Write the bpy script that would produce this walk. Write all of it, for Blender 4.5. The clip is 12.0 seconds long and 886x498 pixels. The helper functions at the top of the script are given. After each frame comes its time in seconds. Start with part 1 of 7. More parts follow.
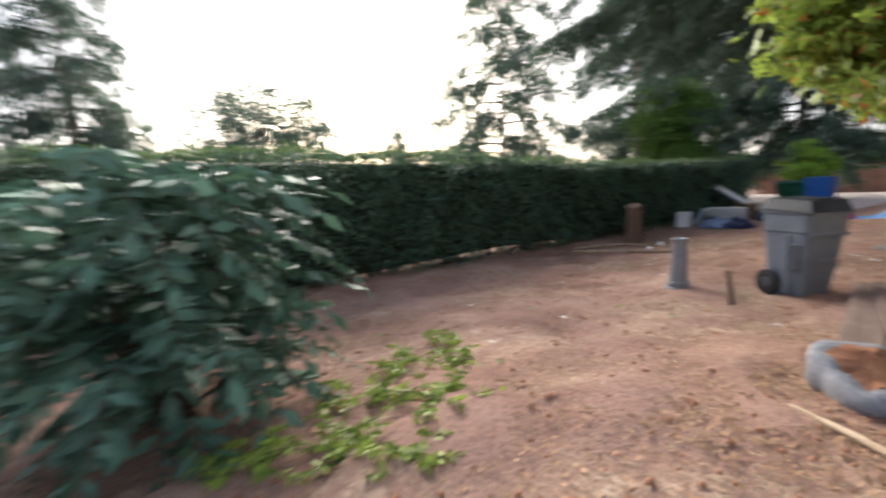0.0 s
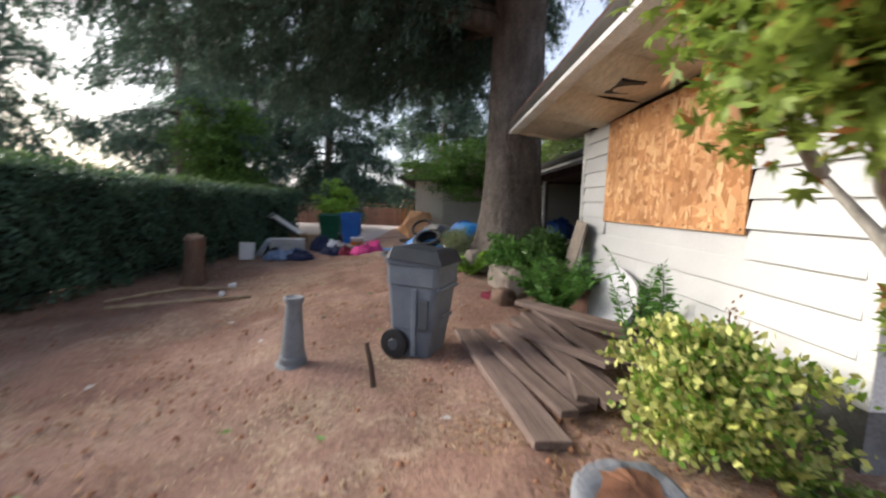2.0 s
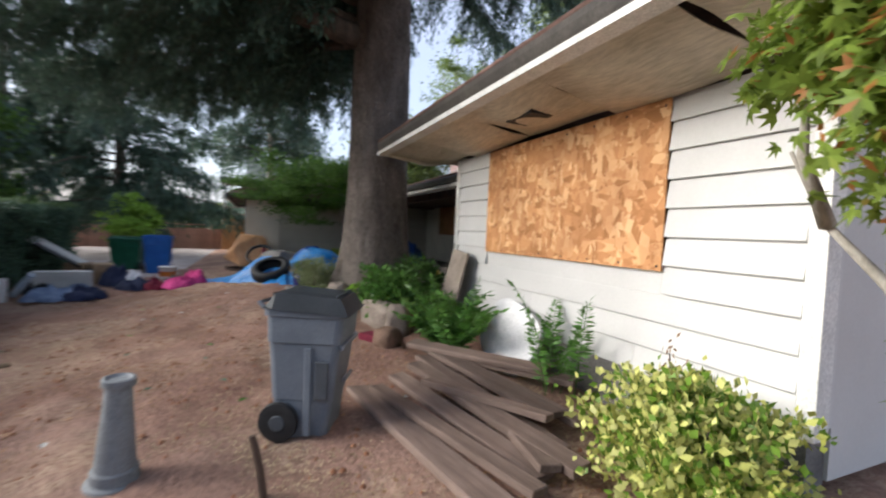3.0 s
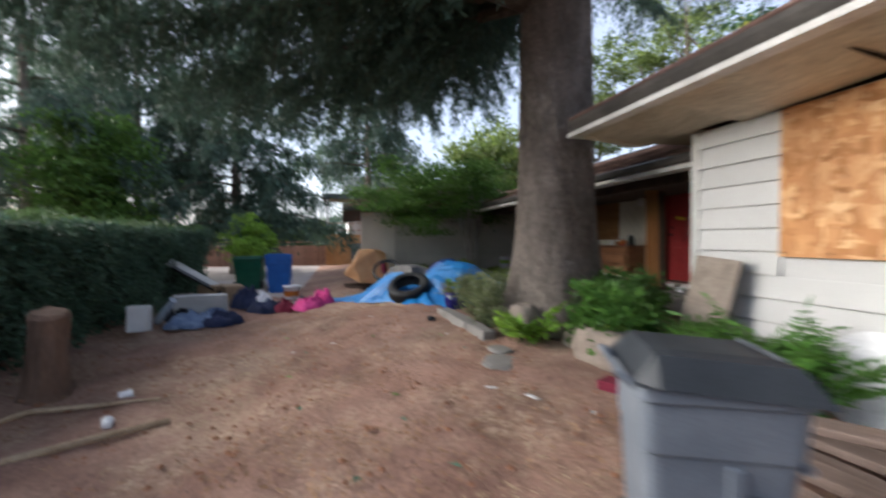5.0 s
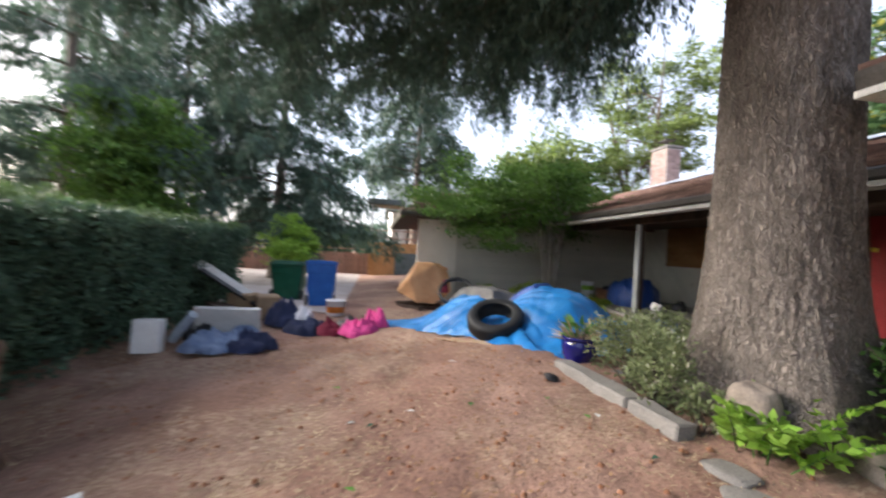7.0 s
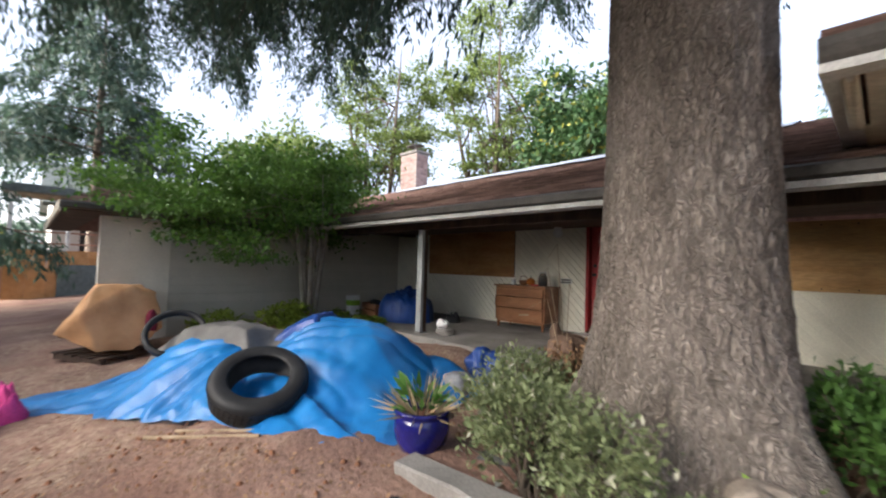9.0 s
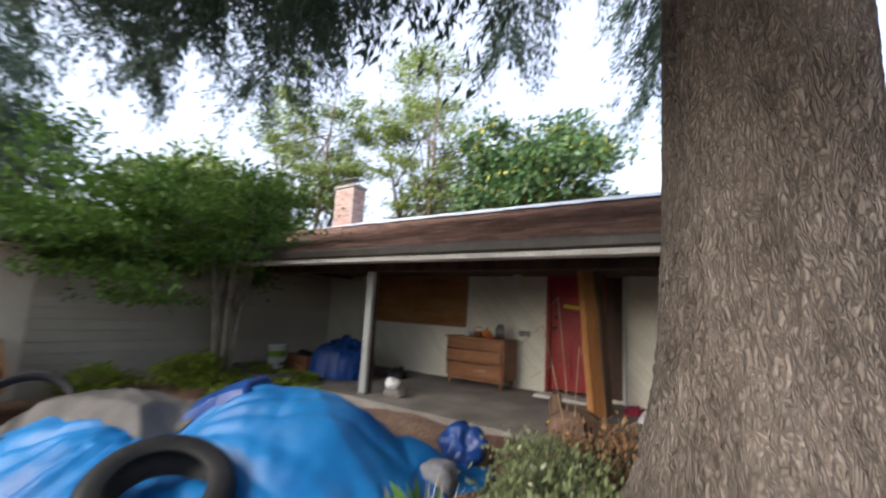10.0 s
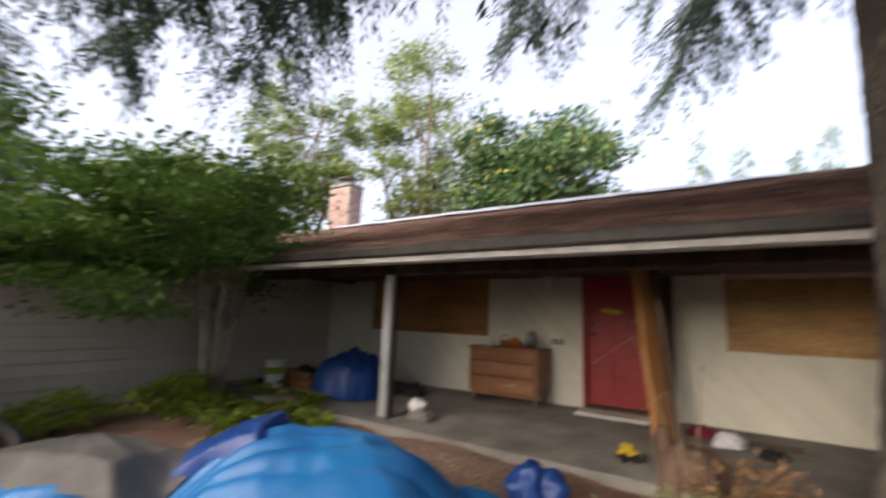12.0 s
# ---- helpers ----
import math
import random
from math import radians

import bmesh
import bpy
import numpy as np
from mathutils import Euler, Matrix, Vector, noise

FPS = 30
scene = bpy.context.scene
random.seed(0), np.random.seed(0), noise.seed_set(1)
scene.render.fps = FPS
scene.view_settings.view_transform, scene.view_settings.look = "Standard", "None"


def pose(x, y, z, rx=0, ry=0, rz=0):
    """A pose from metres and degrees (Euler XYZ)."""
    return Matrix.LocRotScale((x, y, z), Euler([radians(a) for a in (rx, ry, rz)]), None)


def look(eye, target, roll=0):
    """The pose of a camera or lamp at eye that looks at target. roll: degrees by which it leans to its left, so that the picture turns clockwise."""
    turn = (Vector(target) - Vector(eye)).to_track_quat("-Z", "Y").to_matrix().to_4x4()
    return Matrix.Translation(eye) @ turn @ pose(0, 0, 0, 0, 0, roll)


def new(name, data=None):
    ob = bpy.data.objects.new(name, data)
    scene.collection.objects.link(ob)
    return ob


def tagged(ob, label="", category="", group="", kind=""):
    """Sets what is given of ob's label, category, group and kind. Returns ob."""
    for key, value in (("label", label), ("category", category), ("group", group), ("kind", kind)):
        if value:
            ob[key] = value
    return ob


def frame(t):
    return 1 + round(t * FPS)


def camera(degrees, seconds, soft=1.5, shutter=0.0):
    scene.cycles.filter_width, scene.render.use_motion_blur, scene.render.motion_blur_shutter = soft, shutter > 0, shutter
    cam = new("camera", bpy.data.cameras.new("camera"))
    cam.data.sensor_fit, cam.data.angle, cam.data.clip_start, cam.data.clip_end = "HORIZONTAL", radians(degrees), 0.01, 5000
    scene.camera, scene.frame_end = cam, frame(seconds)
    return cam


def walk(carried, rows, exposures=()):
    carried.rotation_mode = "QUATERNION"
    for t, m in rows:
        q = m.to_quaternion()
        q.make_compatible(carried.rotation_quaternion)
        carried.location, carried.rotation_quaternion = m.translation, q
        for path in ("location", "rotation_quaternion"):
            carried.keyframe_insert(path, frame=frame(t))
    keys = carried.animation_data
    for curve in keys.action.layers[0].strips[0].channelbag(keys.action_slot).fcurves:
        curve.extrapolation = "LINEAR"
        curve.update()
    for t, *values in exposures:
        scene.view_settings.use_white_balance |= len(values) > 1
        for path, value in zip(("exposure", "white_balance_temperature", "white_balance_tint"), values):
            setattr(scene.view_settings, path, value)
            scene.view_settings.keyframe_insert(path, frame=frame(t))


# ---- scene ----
cam = camera(91.4, 12.0, soft=2.1, shutter=0.7)
PATH = [
    (0, (1.065, -0.4, 1.503), (2.177, 1.24, 1.233), -3.4),
    (0.5, (1.379, -0.021, 1.454), (2.907, 1.242, 1.192), -2.4),
    (1, (1.665, 0.374, 1.529), (3.47, 1.206, 1.304), -0.9),
    (1.5, (2.151, 0.783, 1.524), (4.105, 1.068, 1.208), 2.0),
    (2, (2.635, 1.063, 1.603), (4.624, 1.034, 1.401), 1.9),
    (2.5, (3.04, 1.366, 1.645), (4.999, 0.997, 1.479), 0.6),
    (2.7, (3.182, 1.481, 1.681), (5.094, 0.908, 1.566), 1.7),
    (4.3, (4.554, 2.03, 1.663), (6.235, 0.948, 1.599), 3.2),
    (4.5, (4.782, 2.168, 1.705), (6.571, 1.279, 1.604), 3.2),
    (5, (5.289, 2.544, 1.619), (7.235, 2.084, 1.576), -0.2),
    (5.5, (5.882, 2.72, 1.618), (7.87, 2.503, 1.639), 0.4),
    (6, (6.438, 2.93, 1.617), (8.437, 2.885, 1.667), 1.2),
    (6.5, (6.977, 2.986, 1.603), (8.971, 2.832, 1.653), 2.1),
    (7, (7.507, 3.037, 1.624), (9.483, 2.728, 1.638), 3.4),
    (7.5, (8.08, 3.041, 1.637), (9.925, 2.27, 1.634), 3.2),
    (7.7, (8.324, 3.01, 1.614), (10.113, 2.117, 1.668), 2.7),
    (9.3, (10.031, 2.735, 1.793), (11.436, 1.314, 1.879), 1.4),
    (9.5, (10.257, 2.688, 1.8), (11.653, 1.262, 1.922), 0.8),
    (10, (10.709, 2.545, 1.854), (11.863, 0.938, 2.144), 3.3),
    (10.5, (11.144, 2.344, 1.901), (12.085, 0.62, 2.277), 1.8),
    (11, (11.451, 2.279, 1.898), (12.102, 0.433, 2.309), 0.2),
    (11.5, (11.576, 2.218, 1.905), (12.322, 0.415, 2.341), 2.5),
    (12, (11.66, 2.176, 1.877), (12.755, 0.532, 2.19), 2.2),
]
EXPOSURES = [(0.0, 1.95, 6500, 10), (2.5, 1.68, 6250, 8), (4.5, 1.66, 5950, 7), (5.5, 2.08, 6300, 9), (7.5, 2.4, 6450, 10), (9.5, 2.25, 6350, 9), (10.0, 2.18, 6450, 10), (11.0, 2.06, 6850, 12), (12.0, 2.04, 7050, 13)]
walk(cam, [(t, look(eye, target, roll)) for t, eye, target, roll in PATH], EXPOSURES)

# ---- sky and sun: after sunset, soft bright sky, brightest over the hedge ----
SUN_AZ, SUN_EL = 25.0, 23.0         # degrees from +y towards +x, and above the horizon
HAZE, HAZE_COLOUR = 0.75, (1.38, 1.43, 1.76, 1)      # thin high cloud
world = bpy.data.worlds.new("sky")
scene.world = world
world.use_nodes = True
wn = world.node_tree.nodes
wl = world.node_tree.links
sky = wn.new("ShaderNodeTexSky")
sky.sky_type = "NISHITA"
sky.sun_disc = False
sky.sun_elevation = radians(SUN_EL)
sky.sun_rotation = radians(SUN_AZ)
sky.air_density, sky.dust_density, sky.ozone_density = 1.0, 3.0, 1.0
wn["Background"].inputs[1].default_value = 0.175
haze = wn.new("ShaderNodeMix")
haze.data_type = "RGBA"
haze.inputs[0].default_value = HAZE
haze.inputs[7].default_value = HAZE_COLOUR
wl.new(sky.outputs[0], haze.inputs[6])
wl.new(haze.outputs[2], wn["Background"].inputs[0])
sun = new("sun", bpy.data.lights.new("sun", "SUN"))
sun.data.energy, sun.data.angle, sun.data.color = 4.5, radians(50), (1.0, 0.93, 0.86)
sun.matrix_world = look((0, 0, 20), (-math.sin(radians(SUN_AZ)) * 10, -math.cos(radians(SUN_AZ)) * 10, 20 - 10 * math.tan(radians(SUN_EL))))


# ---- materials ----
def ramp(nt, fac, stops):
    r = nt.nodes.new("ShaderNodeValToRGB")
    while len(r.color_ramp.elements) < len(stops):
        r.color_ramp.elements.new(0.5)
    for e, (p, c) in zip(r.color_ramp.elements, stops):
        e.position, e.color = p, (*c, 1)
    nt.links.new(fac, r.inputs[0])
    return r.outputs[0]


def noise_node(nt, scale, detail=4, rough=0.55, stretch=(1, 1, 1), distort=0.0):
    co = nt.nodes.new("ShaderNodeTexCoord")
    mp = nt.nodes.new("ShaderNodeMapping")
    mp.inputs[3].default_value = stretch
    nt.links.new(co.outputs["Object"], mp.inputs[0])
    n = nt.nodes.new("ShaderNodeTexNoise")
    n.inputs["Scale"].default_value, n.inputs["Detail"].default_value = scale, detail
    n.inputs["Roughness"].default_value, n.inputs["Distortion"].default_value = rough, distort
    nt.links.new(mp.outputs[0], n.inputs[0])
    return n.outputs[0]


def mix(nt, fac, a, b, how="MIX"):
    m = nt.nodes.new("ShaderNodeMix")
    m.data_type, m.blend_type = "RGBA", how
    for sock, v in ((m.inputs[0], fac), (m.inputs[6], a), (m.inputs[7], b)):
        if isinstance(v, bpy.types.NodeSocket):
            nt.links.new(v, sock)
        elif isinstance(v, (int, float)):
            sock.default_value = v
        else:
            sock.default_value = (*v, 1)
    return m.outputs[2]


def mat(name, dark, light, scale=6, fine=60, rough=0.8, bump=0.3, bump_scale=None, metal=0.0, stretch=(1, 1, 1), vary=0.12, grime=0.25, islands=False, through_light=0.0, spec=0.3, depth=0.01, grain=0.7):
    """A surface of two colours at a coarse and a fine scale, with relief, stains and a little change from piece to piece."""
    m = bpy.data.materials.new(name)
    m.use_nodes = True
    nt = m.node_tree
    b = nt.nodes["Principled BSDF"]
    coarse, finer = noise_node(nt, scale, 5, stretch=stretch), noise_node(nt, fine, 6, 0.65, stretch=stretch)
    col = ramp(nt, coarse, [(0.3, dark), (0.7, light)])
    speck = ramp(nt, finer, [(0.3, (0.62,) * 3), (0.7, (1.25,) * 3)])
    col = mix(nt, grain, col, speck, "MULTIPLY")
    if grime:
        stain = ramp(nt, noise_node(nt, scale * 0.23 + 0.2, 4, 0.6), [(0.42, (1, 1, 1)), (0.72, (1 - grime, 1 - grime, 1 - grime * 1.05))])
        col = mix(nt, 1.0, col, stain, "MULTIPLY")
    if vary:
        src = nt.nodes.new("ShaderNodeNewGeometry").outputs["Random Per Island"] if islands else nt.nodes.new("ShaderNodeObjectInfo").outputs["Random"]
        tone = ramp(nt, src, [(0, (1 - vary,) * 3), (1, (1 + vary,) * 3)])
        col = mix(nt, 1.0, col, tone, "MULTIPLY")
    nt.links.new(col, b.inputs["Base Color"])
    b.inputs["Roughness"].default_value, b.inputs["Metallic"].default_value = rough, metal
    b.inputs["Specular IOR Level"].default_value = spec
    if bump:
        bn = nt.nodes.new("ShaderNodeBump")
        bn.inputs["Strength"].default_value, bn.inputs["Distance"].default_value = bump, depth
        nt.links.new(noise_node(nt, bump_scale or fine * 0.6, 6, 0.65, stretch=stretch), bn.inputs["Height"])
        nt.links.new(bn.outputs[0], b.inputs["Normal"])
    if through_light:
        tr = nt.nodes.new("ShaderNodeBsdfTranslucent")
        nt.links.new(col, tr.inputs[0])
        ms = nt.nodes.new("ShaderNodeMixShader")
        ms.inputs[0].default_value = through_light
        nt.links.new(b.outputs[0], ms.inputs[1])
        nt.links.new(tr.outputs[0], ms.inputs[2])
        nt.links.new(ms.outputs[0], nt.nodes["Material Output"].inputs[0])
    return m


def leaf_mat(name, dark, light, rough=0.5, tl=0.3, vary=0.35, spots=None, amount=0.3):
    m = mat(name, dark, light, scale=1.3, fine=9, rough=rough, bump=0, vary=vary, grime=0.2, islands=True, through_light=tl, spec=0.3)
    if spots:
        nt = m.node_tree
        b = nt.nodes["Principled BSDF"]
        old = b.inputs["Base Color"].links[0].from_socket
        g = nt.nodes.new("ShaderNodeNewGeometry").outputs["Random Per Island"]
        pick = ramp(nt, g, [(1 - amount - 0.02, (0, 0, 0)), (1 - amount, (1, 1, 1))])
        c = mix(nt, pick, old, spots)
        nt.links.new(c, b.inputs["Base Color"])
        tr = next(n for n in nt.nodes if n.type == "BSDF_TRANSLUCENT")
        nt.links.new(c, tr.inputs[0])
    return m


M = {}
M["white_siding"] = mat("white_siding", (0.54, 0.535, 0.52), (0.61, 0.605, 0.59), 0.9, 50, 0.5, 0.05, stretch=(1, 1, 1), grime=0.12, vary=0.04, grain=0.12)
M["tan_siding"] = mat("tan_siding", (0.46, 0.43, 0.36), (0.55, 0.52, 0.44), 1.2, 40, 0.6, 0.1, stretch=(1, 0.6, 1), grime=0.2, vary=0.06, grain=0.2)
M["cream_paint"] = mat("cream_paint", (0.74, 0.71, 0.60), (0.82, 0.79, 0.68), 1.2, 40, 0.65, 0.12, grime=0.22, vary=0.04, grain=0.25)
M["soffit"] = mat("soffit", (0.52, 0.45, 0.34), (0.70, 0.64, 0.52), 2, 20, 0.7, 0.2, stretch=(0.4, 2, 1), grime=0.35, vary=0.06)
M["gutter"] = mat("gutter", (0.045, 0.04, 0.037), (0.09, 0.08, 0.07), 4, 40, 0.45, 0.1, vary=0.0)
M["trim_white"] = mat("trim_white", (0.6, 0.59, 0.56), (0.8, 0.79, 0.76), 4, 50, 0.5, 0.1)
M["concrete"] = mat("concrete", (0.19, 0.175, 0.16), (0.32, 0.30, 0.28), 2, 60, 0.85, 0.35, grime=0.4)
M["foundation"] = mat("foundation", (0.12, 0.115, 0.11), (0.24, 0.23, 0.215), 3, 50, 0.9, 0.4)
M["pale_stone"] = mat("pale_stone", (0.21, 0.17, 0.14), (0.36, 0.30, 0.25), 5, 50, 0.85, 0.5, depth=0.02)
M["shingle"] = mat("shingle", (0.13, 0.075, 0.06), (0.24, 0.15, 0.125), 8, 120, 0.92, 0.5, vary=0.28, grime=0.3)
M["brick"] = mat("brick", (0.32, 0.21, 0.19), (0.44, 0.32, 0.29), 12, 90, 0.9, 0.5, vary=0.25)
M["mortar"] = mat("mortar", (0.36, 0.32, 0.29), (0.46, 0.42, 0.39), 12, 90, 0.95, 0.4)
M["red_door"] = mat("red_door", (0.28, 0.022, 0.025), (0.38, 0.035, 0.035), 3, 30, 0.45, 0.08, grime=0.25, vary=0)
M["dark_wood"] = mat("dark_wood", (0.045, 0.03, 0.022), (0.11, 0.07, 0.05), 5, 60, 0.8, 0.4, stretch=(1, 1, 0.1))
M["dresser_wood"] = mat("dresser_wood", (0.20, 0.085, 0.04), (0.34, 0.16, 0.08), 6, 70, 0.42, 0.15, stretch=(0.12, 1, 1), vary=0.1, grime=0.2)
M["raw_post"] = mat("raw_post", (0.36, 0.15, 0.05), (0.56, 0.27, 0.10), 6, 60, 0.75, 0.35, stretch=(1, 1, 0.08), grime=0.3, vary=0)
M["old_plank"] = mat("old_plank", (0.11, 0.075, 0.06), (0.25, 0.185, 0.155), 5, 70, 0.85, 0.6, stretch=(0.07, 1, 1), vary=0.35, grime=0.35)
M["bark"] = mat("bark", (0.20, 0.168, 0.145), (0.37, 0.32, 0.28), 5, 40, 0.95, 0.8, stretch=(1, 1, 0.3), vary=0, grime=0.35, depth=0.02)
M["bark"].node_tree.nodes["Principled BSDF"].inputs["Specular IOR Level"].default_value = 0.1


def crack_bark(m):
    """Flaking plates with dark cracks between them."""
    nt = m.node_tree
    b = nt.nodes["Principled BSDF"]
    old = b.inputs["Base Color"].links[0].from_socket
    co = nt.nodes.new("ShaderNodeTexCoord")
    mp = nt.nodes.new("ShaderNodeMapping")
    mp.inputs[3].default_value = (1, 1, 0.32)
    nt.links.new(co.outputs["Object"], mp.inputs[0])
    warp = mix(nt, 0.36, mp.outputs[0], noise_color(nt, mp.outputs[0], 9), "ADD")
    vo = nt.nodes.new("ShaderNodeTexVoronoi")
    vo.feature = "DISTANCE_TO_EDGE"
    vo.inputs["Scale"].default_value = 30
    nt.links.new(warp, vo.inputs[0])
    crack = ramp(nt, vo.outputs["Distance"], [(0.0, (0.58, 0.56, 0.54)), (0.2, (1.0, 0.99, 0.98)), (0.5, (1.2, 1.18, 1.16))])
    col = mix(nt, 0.6, old, crack, "MULTIPLY")
    nt.links.new(col, b.inputs["Base Color"])
    bn = nt.nodes.new("ShaderNodeBump")
    bn.inputs["Strength"].default_value, bn.inputs["Distance"].default_value = 0.9, 0.03
    nt.links.new(crack, bn.inputs["Height"])
    nt.links.new(b.inputs["Normal"].links[0].from_socket, bn.inputs["Normal"])
    nt.links.new(bn.outputs[0], b.inputs["Normal"])


def noise_color(nt, vec, scale):
    n = nt.nodes.new("ShaderNodeTexNoise")
    n.inputs["Scale"].default_value = scale
    nt.links.new(vec, n.inputs[0])
    return n.outputs["Color"]


crack_bark(M["bark"])
M["twig"] = mat("twig", (0.05, 0.04, 0.03), (0.13, 0.10, 0.075), 8, 60, 0.9, 0.4, stretch=(1, 1, 0.3), vary=0)
M["grey_bark"] = mat("grey_bark", (0.22, 0.20, 0.17), (0.42, 0.39, 0.34), 8, 60, 0.85, 0.4, stretch=(1, 1, 0.4), vary=0)
M["pale_stick"] = mat("pale_stick", (0.30, 0.21, 0.13), (0.48, 0.37, 0.25), 8, 60, 0.85, 0.4, vary=0.1)
M["stump_wood"] = mat("stump_wood", (0.11, 0.07, 0.05), (0.22, 0.14, 0.10), 6, 50, 0.9, 0.6, stretch=(1, 1, 0.2), vary=0)
M["cart_grey"] = mat("cart_grey", (0.115, 0.135, 0.165), (0.16, 0.18, 0.21), 4, 120, 0.5, 0.08, grime=0.25, vary=0)
M["lid_grey"] = mat("lid_grey", (0.05, 0.058, 0.068), (0.085, 0.093, 0.105), 4, 120, 0.45, 0.08, grime=0.25, vary=0)
M["black_rubber"] = mat("black_rubber", (0.012, 0.012, 0.013), (0.026, 0.026, 0.027), 8, 120, 0.6, 0.15, vary=0)
M["cone_grey"] = mat("cone_grey", (0.16, 0.17, 0.18), (0.23, 0.24, 0.25), 6, 60, 0.6, 0.2, vary=0)
M["blue_bin"] = mat("blue_bin", (0.015, 0.11, 0.42), (0.025, 0.16, 0.55), 4, 90, 0.4, 0.05, vary=0)
M["green_bin"] = mat("green_bin", (0.010, 0.085, 0.045), (0.018, 0.13, 0.07), 4, 90, 0.4, 0.05, vary=0)
M["rock"] = mat("rock", (0.14, 0.145, 0.16), (0.27, 0.275, 0.29), 4, 40, 0.85, 0.6, vary=0, depth=0.03)
M["red_dirt"] = mat("red_dirt", (0.20, 0.085, 0.045), (0.33, 0.16, 0.09), 6, 60, 0.95, 0.5, vary=0)
M["blue_tarp"] = mat("blue_tarp", (0.006, 0.145, 0.44), (0.016, 0.25, 0.64), 2, 160, 0.42, 0.15, vary=0, grime=0.2, through_light=0.12, spec=0.5)
M["dark_blue_tarp"] = mat("dark_blue_tarp", (0.008, 0.04, 0.19), (0.015, 0.075, 0.32), 3, 160, 0.4, 0.15, vary=0, through_light=0.1, spec=0.5)
M["grey_tarp"] = mat("grey_tarp", (0.085, 0.08, 0.078), (0.17, 0.16, 0.15), 3, 80, 0.6, 0.25, vary=0, grime=0.4)
M["orange_tarp"] = mat("orange_tarp", (0.66, 0.34, 0.15), (0.80, 0.47, 0.24), 3, 120, 0.5, 0.15, vary=0, grime=0.3, through_light=0.1)
M["pot_blue"] = mat("pot_blue", (0.008, 0.008, 0.10), (0.018, 0.018, 0.19), 5, 60, 0.15, 0.03, vary=0, spec=0.6)
M["pink_cloth"] = mat("pink_cloth", (0.62, 0.05, 0.22), (0.78, 0.10, 0.33), 6, 90, 0.9, 0.4, vary=0)
M["navy_cloth"] = mat("navy_cloth", (0.012, 0.018, 0.05), (0.035, 0.045, 0.10), 6, 90, 0.9, 0.4, vary=0.2)
M["denim_cloth"] = mat("denim_cloth", (0.09, 0.13, 0.23), (0.22, 0.28, 0.40), 6, 90, 0.9, 0.4, vary=0.2)
M["white_cloth"] = mat("white_cloth", (0.6, 0.6, 0.64), (0.78, 0.78, 0.8), 6, 90, 0.9, 0.3, vary=0.05)
M["maroon_cloth"] = mat("maroon_cloth", (0.13, 0.012, 0.03), (0.22, 0.025, 0.05), 6, 90, 0.9, 0.4, vary=0.1)
M["black_cloth"] = mat("black_cloth", (0.012, 0.012, 0.014), (0.03, 0.03, 0.034), 6, 90, 0.85, 0.4, vary=0.1)
M["cardboard"] = mat("cardboard", (0.30, 0.20, 0.12), (0.42, 0.30, 0.19), 4, 60, 0.85, 0.2, vary=0.1)
M["grey_white"] = mat("grey_white", (0.50, 0.49, 0.46), (0.66, 0.65, 0.62), 4, 60, 0.7, 0.2, vary=0.05)
M["white_plastic"] = mat("white_plastic", (0.68, 0.68, 0.69), (0.82, 0.82, 0.82), 4, 60, 0.4, 0.05, vary=0)
M["pale_blue_plastic"] = mat("pale_blue_plastic", (0.35, 0.42, 0.50), (0.46, 0.53, 0.6), 4, 60, 0.3, 0.05, vary=0)
M["black_metal"] = mat("black_metal", (0.015, 0.015, 0.016), (0.035, 0.034, 0.034), 8, 90, 0.4, 0.05, metal=0.4, vary=0)
M["post_grey"] = mat("post_grey", (0.34, 0.36, 0.36), (0.50, 0.52, 0.51), 5, 50, 0.6, 0.2, stretch=(1, 1, 0.2), vary=0)
M["roof_tarp"] = mat("roof_tarp", (0.42, 0.45, 0.52), (0.56, 0.59, 0.66), 2, 50, 0.45, 0.2, vary=0)
M["grey_roof"] = mat("grey_roof", (0.10, 0.12, 0.115), (0.17, 0.19, 0.18), 6, 60, 0.9, 0.3, vary=0.1)
M["fence_wood"] = mat("fence_wood", (0.30, 0.17, 0.13), (0.47, 0.29, 0.23), 5, 60, 0.85, 0.3, stretch=(1, 1, 0.15), vary=0.18)
M["orange_board"] = mat("orange_board", (0.46, 0.22, 0.08), (0.60, 0.32, 0.14), 4, 60, 0.8, 0.2, vary=0.08)
M["paving"] = mat("paving", (0.36, 0.31, 0.285), (0.48, 0.42, 0.39), 1.2, 40, 0.9, 0.2, vary=0.0, grime=0.25)
M["glass_jar"] = mat("glass_jar", (0.5, 0.5, 0.48), (0.6, 0.6, 0.58), 4, 60, 0.12, 0.0, vary=0)
M["glass_jar"].node_tree.nodes["Principled BSDF"].inputs["Transmission Weight"].default_value = 0.85
M["orange_paint"] = mat("orange_paint", (0.45, 0.13, 0.02), (0.62, 0.22, 0.04), 5, 60, 0.5, 0.1, vary=0.1)
M["yellow_paint"] = mat("yellow_paint", (0.62, 0.42, 0.03), (0.75, 0.52, 0.05), 5, 60, 0.5, 0.1, vary=0)
M["red_paint"] = mat("red_paint", (0.42, 0.02, 0.025), (0.55, 0.035, 0.035), 5, 60, 0.5, 0.1, vary=0)
M["leaf_hedge"] = leaf_mat("leaf_hedge", (0.068, 0.128, 0.084), (0.115, 0.19, 0.12), 0.5, 0.3)
M["leaf_hedge_top"] = leaf_mat("leaf_hedge_top", (0.08, 0.14, 0.05), (0.13, 0.20, 0.08), 0.5, 0.3)
